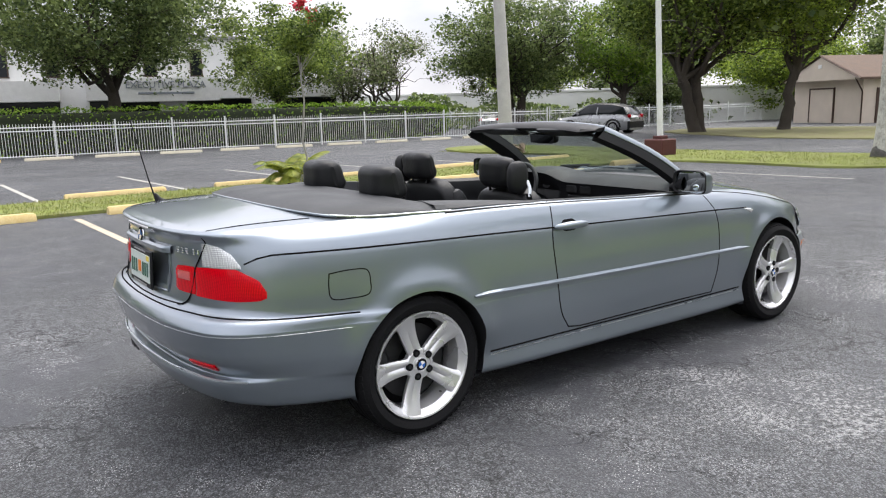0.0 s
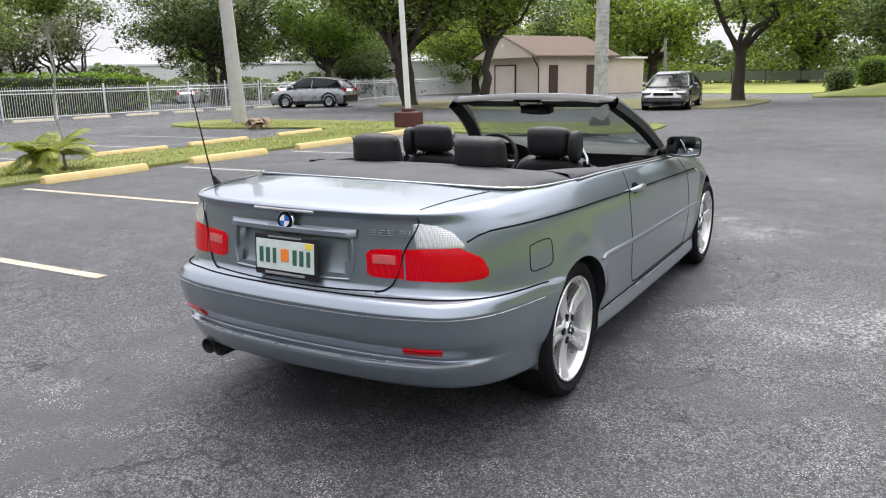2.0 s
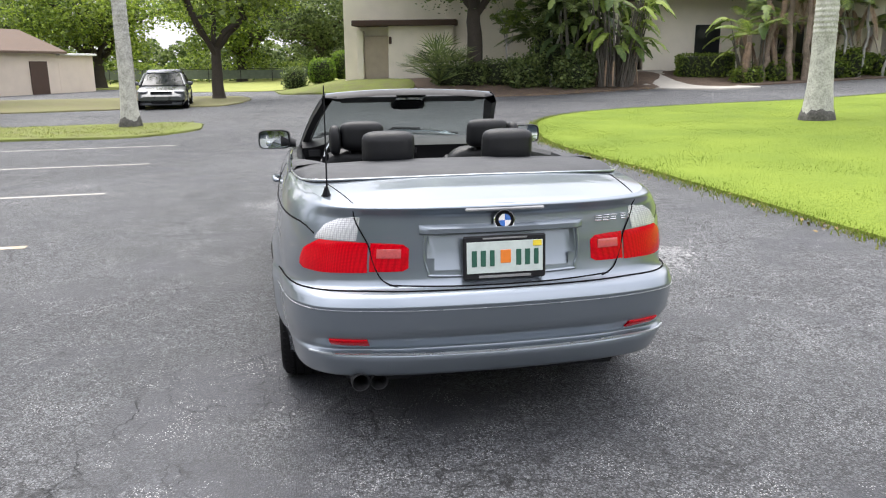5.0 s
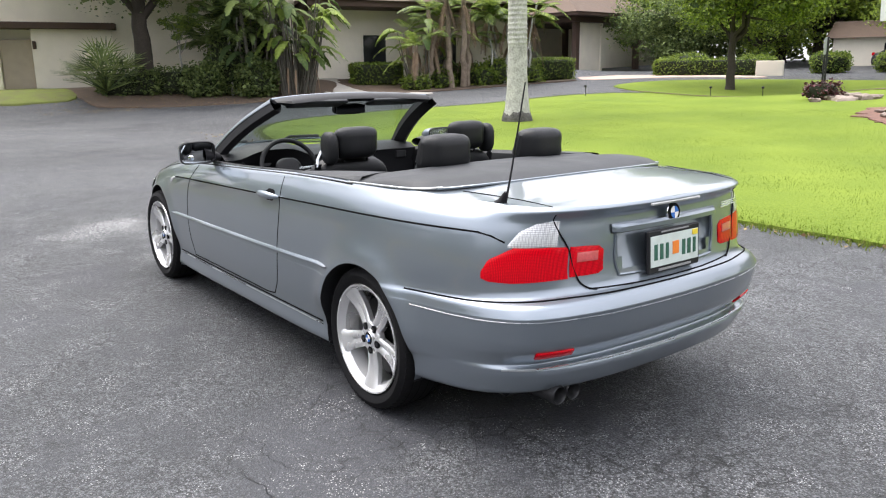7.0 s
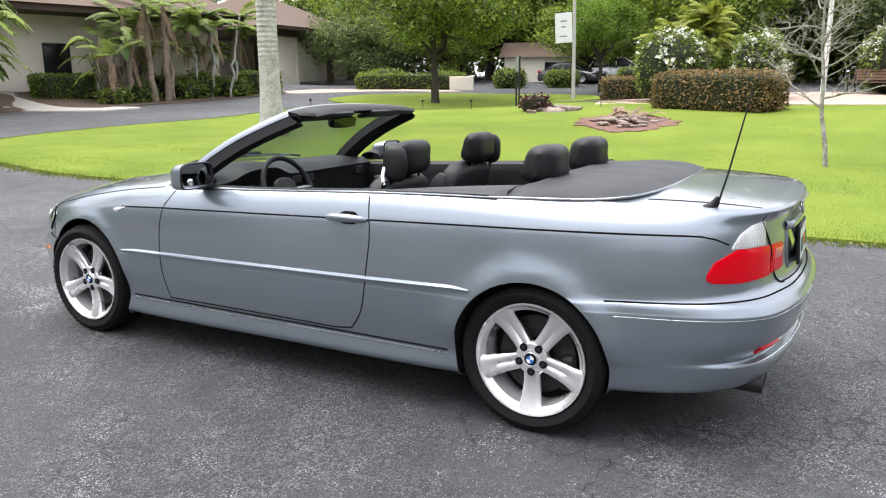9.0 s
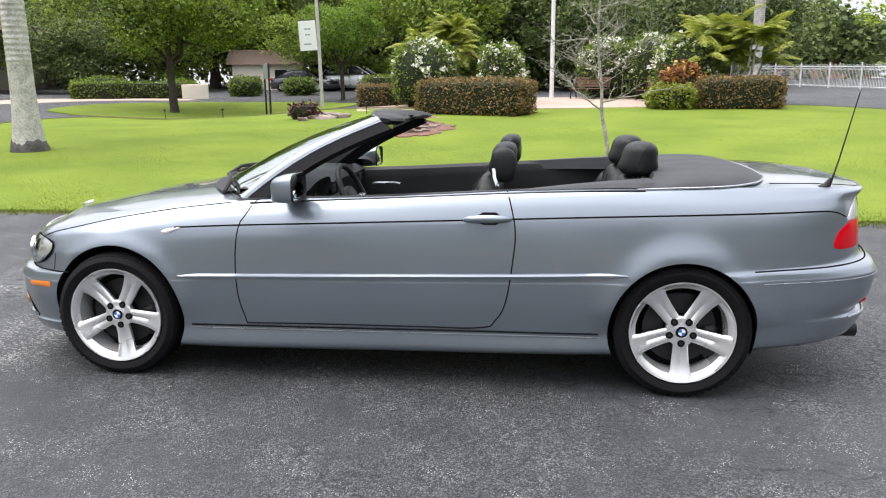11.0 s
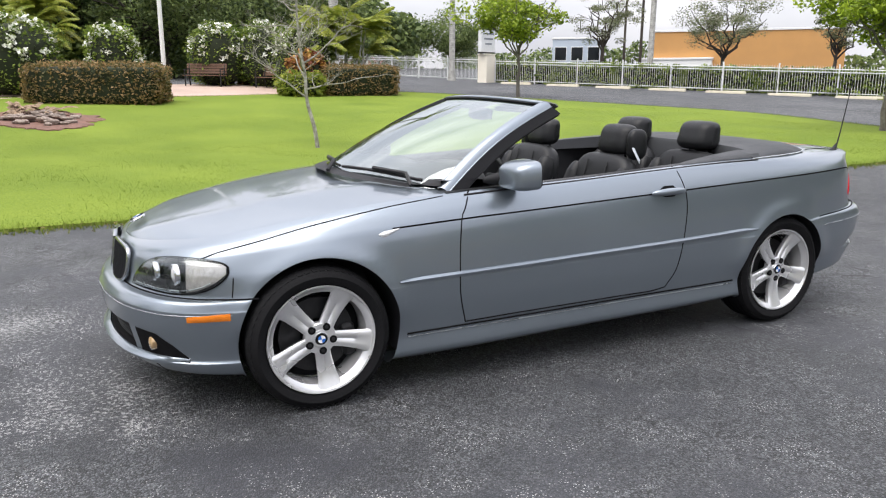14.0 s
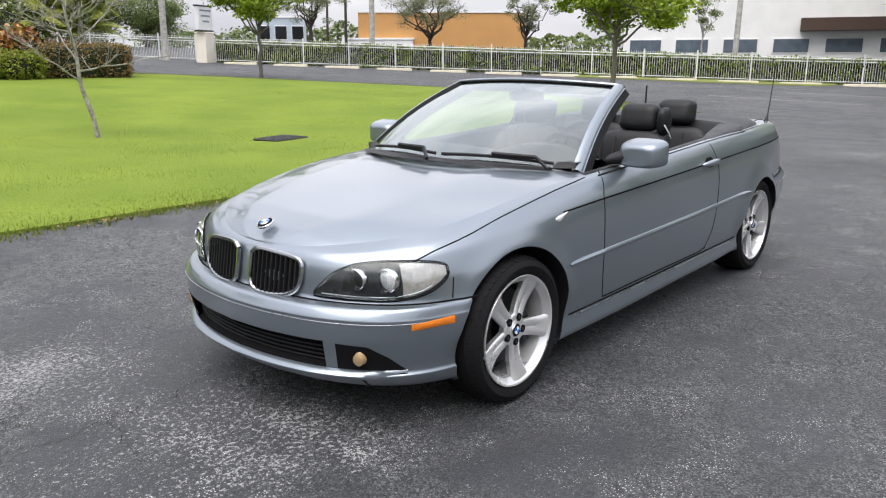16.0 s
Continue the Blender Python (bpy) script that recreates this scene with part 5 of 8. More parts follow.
def seat(name, x, y, back_top, lean, wide, deep, head, label, belt=0):
    """A padded seat: cushion, backrest with bolsters, headrest on two posts."""
    s = thing(name, label, "seat")
    s.parent = car
    make("seat_cushion", Geo().ell((x + .28, y, .44), (.27, wide, .095), 3.6, 24, 12).ell((x + .28, y + wide * .82, .475), (.25, .05, .07), 3, 14, 8).ell((x + .28, y - wide * .82, .475), (.25, .05, .07), 3, 14, 8), LEATHER, s)
    m = Matrix.Rotation(radians(-lean), 4, 'Y')
    h = (back_top - .42) / 2
    c = Vector((x, y, .42 + h))
    back = make("backrest", Geo().ell(c, (deep, wide * .92, h), 4.0, 28, 14, m).ell(c + m @ Vector((.04, wide * .78, -.02)), (deep * .85, .055, h * .82), 3, 14, 10, m).ell(c + m @ Vector((.04, -wide * .78, -.02)), (deep * .85, .055, h * .82), 3, 14, 10, m), LEATHER, s)
    for k in (-.33, .33):
        make("seam", Geo().tube([c + m @ Vector((deep * 1.0, wide * k, h * .8)), c + m @ Vector((deep * 1.01, wide * k, 0)), c + m @ Vector((deep, wide * k, -h * .7))], .004, 5), STITCH, back)
    hx, hz, hw, hh, hd_ = head
    for k in (-.07, .07):
        make("headrest_post", Geo().tube([(hx, y + k, back_top - .03), (hx, y + k, hz - hh * .5)], .007, 8), DARKMETAL, s)
    rows = []
    for q in range(25):
        t = -1 + 2 * q / 24
        e = max(.02, 1 - abs(t) ** 4) ** .5
        ring = []
        for k in range(22):
            w = 2 * math.pi * k / 22
            a, b = math.copysign(abs(math.cos(w)) ** .75, math.cos(w)), math.copysign(abs(math.sin(w)) ** .7, math.sin(w))
            ring.append((hx + a * hd_ * e * (1.08 if b < 0 else .92) - .012 * b, y + hw * t, hz + b * hh * (.55 + .45 * e)))
        rows.append(ring)
    g = Geo().grid(rows, closed_v=True, flip=False)
    g.f += [tuple(reversed(range(22))), tuple(range(24 * 22, 25 * 22))]
    make("headrest", g, LEATHER, s, angle=80)
    if belt:
        sy = y + belt * (wide * .86)
        make("belt_guide", Geo().ell((hx - .005, y + belt * (hw + .03), hz - .02), (.062, .034, .085), 2.8, 16, 10), LEATHER, s)
        make("belt_buckle", Geo().tube([(hx + .04, y + belt * (hw + .055), hz - .035), (hx + .035, y + belt * (hw + .08), hz - .075), (hx + .02, y + belt * (hw + .095), hz - .115)], .0095, 8, flat=.5), SATIN, s, "bright seat belt guide")
        make("seat_belt", Geo().tube([(hx + .02, y + belt * (hw + .085), hz - .10), (hx + .06, y + belt * (hw + .09), .80), (x + .22, y + belt * (wide + .06), .45)], .022, 6, flat=.12), BLACK, s)
    return s


for sgn in (1, -1):
    seat("front_seat", -.40, .37 * sgn, .985, 17, .265, .075, (-.53, 1.054, .124, .084, .070), "black leather front seat with tall headrest", sgn)
    seat("rear_seat", -1.11, .30 * sgn, .965, 14, .30, .07, (-1.205, 1.050, .128, .086, .092), "black leather rear seat with low headrest")

# cover over the folded roof, from its bright rim up to the straight edge behind the seats
half = spline([(-1.145, .772, .952), (-1.30, .760, .957), (-1.45, .744, .961), (-1.58, .716, .966), (-1.68, .655, .976), (-1.75, .50, .986), (-1.778, .25, .991), (-1.784, 0, .993)], 48)
half = [p - Vector((0, 0, .007)) for p in half]
rows = []
for k, p in enumerate(half + [flip_y(q) for q in reversed(half[:-1])]):
    f = k / 94
    y = .735 * math.copysign(abs(1 - 2 * f) ** .8, 1 - 2 * f)
    q = Vector((-1.262 + .085 * abs(y / .735) ** 6, y, 1.000 - .024 * abs(y / .735) ** 2.5))
    row = [p + Vector((0, 0, -.012)), p + Vector((0, 0, .004))]
    for j in range(1, 11):
        v = j / 10
        c = p.lerp(q, v)
        c.z = p.z + .004 + (q.z - p.z) * v + .024 * math.sin(math.pi * v ** .6) * smooth(0, .25, (c - q).length)
        row.append(c)
    row += [q + Vector((.014, 0, -.016)), Vector((q.x + .016, q.y, .80))]
    rows.append(row)
cover = make("roof_cover", Geo().grid(rows, flip=False), FABRIC, car, "charcoal cover over the folded roof", angle=50)


def cover_arm(s):
    rows = []
    for k in range(25):
        v = k / 24
        x = -1.215 + .575 * v
        zt = station(LEVELS[-1][0], x)
        yo = station(tuple(.870 - d for d in LEVELS[-1][1]), x) + .004
        w = .13 * (1 - v) ** .8 + .035
        top = .026 * (1 - v) + .004
        rows.append([(x, yo, zt + .001), (x, yo - .018, zt + top * .7), (x, yo - w * .6, zt + top), (x, yo - w, zt + top * .9), (x, yo - w - .01, zt - .05)])
    make("cover_arm", side(Geo().grid(rows, flip=False), s), FABRIC, cover)
    ribbon("cover_joint", mir([Vector((-1.150, .766, .956)), Vector((-1.155, .742, .966)), Vector((-1.16, .70, .970))], s), .003, SEAM, cover)


both(cover_arm)
rim = half + [flip_y(p) for p in reversed(half[:-1])]
REARX = min(p.x for p in rim) + .10
for s in (1, -1):
    ribbon("cover_trim", [p + Vector((0, 0, .006)) for p in rim if p.x > REARX and p.y * s > 0], .0048, SATIN, cover, label="bright trim round the roof cover")
ribbon("cover_edge", [p + Vector((0, 0, .003)) for p in rim if p.x <= REARX + .03], .0055, PAINT, cover)

# ---- wheels ----
TREAD_W = .222


def car_wheel(x, y, s, spin):
    m = Matrix.Translation((x, y, HUBZ)) @ Matrix.Rotation(radians(-90 * s), 4, 'X') @ Matrix.Rotation(radians(spin), 4, 'Z')
    w = thing("wheel", "five-spoke silver alloy wheel with a low black tyre", "wheel")
    w.parent = car
    h = TREAD_W / 2
    tyre = make("tyre", Geo().lathe([(.226, -h + .02), (.245, -h + .004), (.275, -h - .006), (.298, -h + .008), (.3085, -h + .030), (.312, 0), (.3085, h - .030), (.298, h - .008), (.275, h + .006), (.250, h - .002), (.238, h - .012), (.230, h - .03)], 72, m), RUBBER, w)
    for zz in (-.06, -.02, .02, .06):
        make("tread_groove", Geo().lathe([(.3105, zz - .005), (.3124, zz), (.3105, zz + .005)], 72, m), SEAM, tyre)
    blocks = Geo()
    for k in range(60):
        a = 2 * math.pi * k / 60
        for sg in (1, -1):
            q = [m @ Vector((math.cos(a + d) * (r + h), math.sin(a + d) * (r + h), sg * z)) for h in (0, .0042) for d, z, r in ((0, .104, .2975), (.026, .066, .3085), (.088, .066, .3085), (.062, .104, .2975))]
            blocks.add(q, [(0, 3, 2, 1), (4, 5, 6, 7), (0, 1, 5, 4), (1, 2, 6, 5), (2, 3, 7, 6), (3, 0, 4, 7)])
    tagged(make("tread_block", blocks, RUBBER, tyre, flat=True), kind="stuff")
    rim = make("rim", Geo().lathe([(.222, -h + .01), (.205, -.03), (.198, .02), (.206, h - .045), (.222, h - .020), (.2345, h - .012), (.2375, h - .006), (.2355, h - .001), (.229, h - .003), (.222, h - .016), (.205, h - .030), (.196, .02)], 72, m), ALLOY, w)
    make("brake_disc", Geo().lathe([(.07, .0), (.165, .0), (.165, .012), (.07, .012)], 40, m), DARKMETAL, w)
    make("wheel_back", Geo().lathe([(0, -.03), (.205, -.03)], 32, m), SEAM, w)
    make("brake_caliper", Geo().box((-.135, .06, .012), (.07, .15, .05), .015, None), DARKMETAL, w).matrix_basis = m
    for k in range(5):
        a = radians(90 + 72 * k)
        rows = []
        for q in range(10):
            v = q / 9
            r = .045 + .186 * v
            wd = .034 + .012 * smooth(.1, 1, v) + .012 * smooth(.7, 1, v)
            z = h - .030 - .014 * math.sin(math.pi * v) + .020 * v
            th = .030
            ridge = .007 * (1 - smooth(.5, 1, v))
            rows.append([m @ (Matrix.Rotation(a, 4, 'Z') @ Vector(p)) for p in ((r, -wd * .86, z - th), (r, -wd, z - .006), (r, -wd * .82, z), (r, -wd * .35, z + .001), (r, 0, z - ridge), (r, wd * .35, z + .001), (r, wd * .82, z), (r, wd, z - .006), (r, wd * .86, z - th))])
        make("spoke", Geo().grid(rows, flip=False), ALLOY, rim, angle=45)
    hub = make("hub", Geo().lathe([(.070, h - .06), (.070, h - .036), (.064, h - .030), (.040, h - .029), (.038, h - .026), (0, h - .026)], 36, m), ALLOY, w)
    for k in range(5):
        a = radians(90 + 72 * k)
        mm = m @ Matrix.Translation((.055 * math.cos(a), .055 * math.sin(a), h - .034))
        make("bolt_hole", Geo().lathe([(.0165, .0078), (.0165, -.001)], 16, mm).lathe([(0, .0074), (.0167, .0074)], 16, mm), SEAM, hub)
        make("wheel_bolt", Geo().lathe([(.0085, .006), (.0085, .0085), (.006, .0092), (0, .0092)], 6, mm), DARKMETAL, hub)
    roundel(m @ Matrix.Translation((0, 0, h - .026)), .029, hub)
    return w


for ax_x, spins in ((AXLE, (8, -14)), (-AXLE, (1, 20))):
    car_wheel(ax_x, .738, 1, spins[0])
    car_wheel(ax_x, -.738, -1, spins[1])

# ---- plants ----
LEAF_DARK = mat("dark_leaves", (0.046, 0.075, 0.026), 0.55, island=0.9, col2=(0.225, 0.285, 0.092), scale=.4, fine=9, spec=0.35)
LEAF_MID = mat("green_leaves", (0.052, 0.094, 0.018), 0.55, island=0.9, col2=(0.29, 0.37, 0.075), scale=.4, fine=9, spec=0.35)
LEAF_BROAD = mat("broad_tree_leaves", (0.075, 0.130, 0.018), 0.55, island=0.9, col2=(0.34, 0.44, 0.06), scale=.4, fine=9, spec=0.35)
LEAF_LIGHT = mat("light_leaves", (0.08, 0.16, 0.014), 0.55, island=0.9, col2=(0.24, 0.36, 0.04), scale=.4, fine=9, spec=0.3)
LEAF_HEDGE = mat("hedge_leaves", (0.055, 0.10, 0.014), 0.55, island=0.9, col2=(0.24, 0.31, 0.05), scale=.6, fine=12, spec=0.35)
LEAF_BRONZE = mat("bronze_leaves", (0.085, 0.085, 0.030), 0.5, island=1.0, col2=(0.36, 0.23, 0.105), scale=.7, fine=14, spec=0.35)
LEAF_YOUNG = mat("young_tree_leaves", (0.13, 0.20, 0.016), 0.5, island=0.9, col2=(0.40, 0.50, 0.05), scale=.5, fine=9, spec=0.35)
LEAF_OLIVE = mat("olive_grey_leaves", (0.085, 0.095, 0.050), 0.6, island=0.9, col2=(0.27, 0.29, 0.17), scale=.5, fine=9, spec=0.3)
LEAF_YELLOW = mat("yellow_palm_leaves", (0.12, 0.17, 0.02), 0.5, island=0.9, col2=(0.36, 0.38, 0.06), scale=.7, fine=9, spec=0.35)
LEAF_RED = mat("red_leaves", (0.16, 0.03, 0.02), 0.5, island=0.9, col2=(0.36, 0.20, 0.04), scale=.7, fine=9)
LEAF_PURPLE = mat("purple_leaves", (0.035, 0.010, 0.012), 0.5, island=0.9, col2=(0.13, 0.04, 0.045), scale=.7, fine=9)
PETAL = mat("white_petals", (0.80, 0.80, 0.74), 0.6, island=0.5, var=0.2)
PETAL_RED = mat("red_petals", (0.55, 0.03, 0.05), 0.6, island=0.5, var=0.2)


def thin(m, share=0.35):
    """Let light shine through a leaf."""
    nt = m.node_tree
    b, out = nt.nodes["Principled BSDF"], nt.nodes["Material Output"]
    tl, mx = nt.nodes.new("ShaderNodeBsdfTranslucent"), nt.nodes.new("ShaderNodeMixShader")
    mx.inputs[0].default_value = share
    nt.links.new(b.inputs["Base Color"].links[0].from_socket, tl.inputs["Color"])
    nt.links.new(b.outputs[0], mx.inputs[1])
    nt.links.new(tl.outputs[0], mx.inputs[2])
    nt.links.new(mx.outputs[0], out.inputs["Surface"])


for leaf_mat in (LEAF_MID, LEAF_BROAD, LEAF_LIGHT, LEAF_HEDGE, LEAF_YELLOW, LEAF_BRONZE, LEAF_YOUNG, LEAF_OLIVE):
    thin(leaf_mat)
thin(LEAF_DARK, 0.32)
BARK = mat("dark_bark", (0.030, 0.025, 0.020), 0.95, scale=2.5, fine=26, bump=0.8, col2=(0.068, 0.056, 0.046))
BARK_GREY = mat("grey_bark", (0.075, 0.068, 0.058), 0.95, scale=3, fine=26, bump=0.6, col2=(0.19, 0.175, 0.15))
BARK_PALE = mat("pale_bark", (0.19, 0.18, 0.165), 0.9, scale=3, fine=30, bump=0.5, col2=(0.38, 0.37, 0.34))
BARK_LICHEN = mat("lichen_spotted_bark", (0.10, 0.085, 0.07), 0.9, scale=9, fine=22, bump=0.5, col2=(0.42, 0.41, 0.37))
PALMBROWN = mat("brown_peeling_palm_bark", (0.12, 0.088, 0.064), 0.95, scale=5, fine=30, bump=0.8, col2=(0.38, 0.31, 0.245))
PALMBARK = mat("grey_palm_bark", (0.20, 0.195, 0.18), 0.9, scale=5, fine=26, bump=0.6, col2=(0.60, 0.59, 0.56))
ROOTS = mat("mottled_palm_roots", (0.022, 0.021, 0.020), 0.95, scale=7, fine=22, bump=0.9, col2=(0.13, 0.125, 0.115))
DEADFROND = mat("dry_brown_fronds", (0.13, 0.085, 0.055), 0.9, island=0.8, col2=(0.32, 0.23, 0.16), scale=2, fine=14)
# near black stands for the shade deep inside hedges and shrubs
INNER = mat("hedge_inner_shade", (0.018, 0.024, 0.010), 0.95, var=0.3)


def leaves(name, centres, size, material, parent, rng, aspect=1.7, up=0.35, droop=0.0, label=""):
    """Many small bent leaves, each of two faces, in one mesh."""
    c = np.asarray(centres, float)
    n = len(c)
    d = rng.normal(size=(n, 3))
    d[:, 2] = d[:, 2] * .6 - droop
    d /= np.linalg.norm(d, axis=1)[:, None]
    w = rng.normal(size=(n, 3)) + np.array([0, 0, up])
    s = np.cross(d, w)
    s /= np.linalg.norm(s, axis=1)[:, None] + 1e-9
    nn = np.cross(s, d)
    L = size * rng.uniform(.6, 1.35, n)[:, None]
    W = L / aspect * .5
    v = np.stack([c - d * L * .5, c + s * W + nn * L * .06, c + d * L * .5 - nn * L * .05, c - s * W + nn * L * .06], 1).reshape(-1, 3)
    me = bpy.data.meshes.new(name)
    me.vertices.add(4 * n)
    me.vertices.foreach_set("co", v.ravel())
    me.loops.add(4 * n)
    me.loops.foreach_set("vertex_index", np.arange(4 * n))
    me.polygons.add(n)
    me.polygons.foreach_set("loop_start", np.arange(n) * 4)
    me.materials.append(material)
    me.update(calc_edges=True)
    ob = new(name, me)
    ob.parent = parent
    return tagged(ob, label) if label else ob


def limb(rng, a, b, r0, r1, n=6, wob=.12):
    a, b = Vector(a), Vector(b)
    ln = (b - a).length
    pts = []
    for k in range(n + 1):
        t = k / n
        j = Vector(rng.normal(size=3)) * wob * ln * .3 * math.sin(math.pi * t)
        pts.append(a.lerp(b, t) + j)
    return pts, [r0 + (r1 - r0) * k / n for k in range(n + 1)]


def tree(m, label, seed, trunk_h, trunk_r, crown_z, crown_r, crown_h, count, leaf, material, bark=BARK, limbs=7, clumps=40, lean=(0, 0), gap=.5, category="tree", flowers=0, stems=1, inner=34):
    """A tapered trunk with limbs and a crown of leaf clumps with gaps; crown_z: the middle of the crown."""
    rng = np.random.default_rng(seed)
    t = thing("tree", label, category, m)
    g = Geo()
    tips = []
    for st in range(stems):
        off = Vector((rng.normal() * .25, rng.normal() * .25, 0)) if stems > 1 else Vector()
        top = Vector((lean[0], lean[1], trunk_h)) + off * 3.5
        pts, rad = limb(rng, off + Vector((0, 0, -.15)), top, trunk_r * 1.25, trunk_r * .78, 7, .05)
        rad[0] = trunk_r * 1.6
        g.tube(pts, rad, 10)
        for k in range(limbs):
            a = 2 * math.pi * (k + rng.uniform(-.3, .3)) / limbs
            rr = crown_r * rng.uniform(.45, .85)
            end = Vector((lean[0] + rr * math.cos(a), lean[1] + rr * math.sin(a), crown_z + crown_h * rng.uniform(-.2, .75)))
            p0 = top + Vector((0, 0, -trunk_h * rng.uniform(0, .25)))
            lp, lr = limb(rng, p0, end, trunk_r * .55, trunk_r * .10, 7, .22)
            g.tube(lp, lr, 7)
            tips += lp[3:]
            for q in range(3):
                i = int(rng.integers(2, 6))
                e2 = lp[i] + Vector((rng.normal(), rng.normal(), rng.uniform(.0, 1.0))) * crown_r * .28
                bp, br = limb(rng, lp[i], e2, lr[i] * .6, trunk_r * .05, 4, .2)
                g.tube(bp, br, 5)
                tips += bp[2:]
    make("trunk", g, bark, t, angle=80)
    cl = []
    for k in range(clumps):
        if k < len(tips) and rng.random() < .6:
            c = np.array(tips[int(rng.integers(len(tips)))])
        else:
            d = rng.normal(size=3)
            d /= np.linalg.norm(d)
            r = rng.uniform(.45, 1.0) ** .6
            c = np.array((lean[0] + d[0] * crown_r * r, lean[1] + d[1] * crown_r * r, crown_z + d[2] * crown_h * r))
        cl.append((c, rng.uniform(.6, 1.25)))
    per = int(count * 3.2) // len(cl)
    leaf *= .66
    pts = []
    cr = crown_r * gap * .40
    for c, s in cl:
        q = rng.normal(size=(per, 3))
        q *= (rng.random(per) ** .45 / np.linalg.norm(q, axis=1))[:, None]
        q *= np.array([cr, cr, cr * .62]) * s * 1.75
        pts.append(c + q)
    pts = np.concatenate(pts)
    leaves("crown", pts, leaf, material, t, rng)
    # darker leaves within the crown: its inner shade is put into their colour
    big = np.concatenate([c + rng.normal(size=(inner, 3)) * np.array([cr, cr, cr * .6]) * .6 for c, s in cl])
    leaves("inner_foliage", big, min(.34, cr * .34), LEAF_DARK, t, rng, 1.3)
    if flowers:
        for k in range(flowers):
            c = np.array([(.24, -.12, 3.24), (.05, -.03, 3.47)][k]) + rng.normal(size=(130, 3)) * .065
            leaves("blossom", c, .075, PETAL_RED, t, rng, 1.2, label="red blossom cluster")
    return t


def hedge(m, label, sx, sy, sz, material, seed, count, leaf, rough=.08, round_top=False, category="hedge"):
    """A clipped hedge: a core coloured for inner shade, in a coat of leaves."""
    rng = np.random.default_rng(seed)
    t = thing("hedge" if category == "hedge" else "shrub", label, category, m)
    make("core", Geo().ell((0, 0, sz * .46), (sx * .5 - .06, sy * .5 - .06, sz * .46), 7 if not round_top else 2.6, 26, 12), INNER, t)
    u = rng.uniform(-1, 1, (count * 2, 3))
    p = 7 if not round_top else 2.5
    r = (np.abs(u) ** p).sum(1) ** (1 / p)
    u = u / r[:, None]
    u = u[u[:, 2] > -.97][:count]
    wob = np.array([noise.noise((a * sx, b * sy, c * 2 + seed)) for a, b, c in u]) * rough + rng.normal(size=len(u)) * rough * .45
    pts = u * (np.array([sx, sy, sz]) * .5 + wob[:, None])
    pts[:, 2] += sz * .5
    leaves("foliage", pts, leaf, material, t, rng, 1.6)
    return t


def frond(rng, base, d, length, up, leaf_n, width, droop=1.0):
    """Points of the leaflets of a feather frond, and its rib."""
    rib = []
    for k in range(9):
        v = k / 8
        rib.append(base + d * length * v + Vector((0, 0, up * v * length - droop * length * v * v * .62)))
    quads = []
    side_v = d.cross(Vector((0, 0, 1))).normalized()
    for k in range(leaf_n):
        v = .12 + .88 * k / leaf_n
        i = min(7, int(v * 8))
        p = rib[i].lerp(rib[i + 1], v * 8 - i)
        t = (rib[i + 1] - rib[i]).normalized()
        ll = width * math.sin(math.pi * min(1, .12 + v * .88)) ** .6
        for s in (1, -1):
            q = p + side_v * s * ll * .85 + t * ll * .45 + Vector((0, 0, -ll * .35))
            b = t * (.035 if leaf_n < 30 else .018 if leaf_n < 40 else .010) * (1 + width)
            quads.append((p - b, p + b, q + b * .2, q - b * .2))
    return rib, quads


def palm(m, label, seed, stems, heights, fr_len, n_fr, material, trunk_r=.06, leaf_n=20, width=.38, bark=PALMBARK, dead=0, spread=.5, name="palm"):
    rng = np.random.default_rng(seed)
    t = thing(name, label, "palm", m)
    gt, gl, gd = Geo(), Geo(), Geo()
    for s in range(stems):
        a = 2 * math.pi * s / max(1, stems) + rng.uniform(0, 1)
        r = spread * rng.uniform(.2, 1) if stems > 1 else 0
        b = Vector((r * math.cos(a), r * math.sin(a), 0))
        h = rng.uniform(*heights)
        top = b * 1.6 + Vector((rng.normal() * .05 * h, rng.normal() * .05 * h, h))
        pts, rad = limb(rng, b - Vector((0, 0, .1)), top, trunk_r * 1.2, trunk_r * .8, 8, .06)
        gt.tube(pts, rad, 8)
        for k in range(n_fr + dead):
            w = rng.uniform(0, 2 * math.pi)
            isd = k >= n_fr
            up = rng.uniform(.35, 1.3) if not isd else -.4
            d = Vector((math.cos(w), math.sin(w), 0)) * (1.0 if not isd else .35)
            rib, q = frond(rng, top if not isd else top - Vector((0, 0, .2)), d, fr_len * rng.uniform(.7, 1.1), up, leaf_n, width * (1 if not isd else .5), rng.uniform(.8, 1.5))
            g = gd if isd else gl
            g.tube(rib, [.014 - .0012 * i for i in range(9)], 4, cap=False)
            for e in q:
                g.add(e, [(0, 1, 2, 3)])
    make("trunk", gt, bark, t, angle=80)
    make("fronds", gl, material, t, flat=True)
    if dead:
        make("dry_fronds", gd, DEADFROND, t, flat=True)
    return t


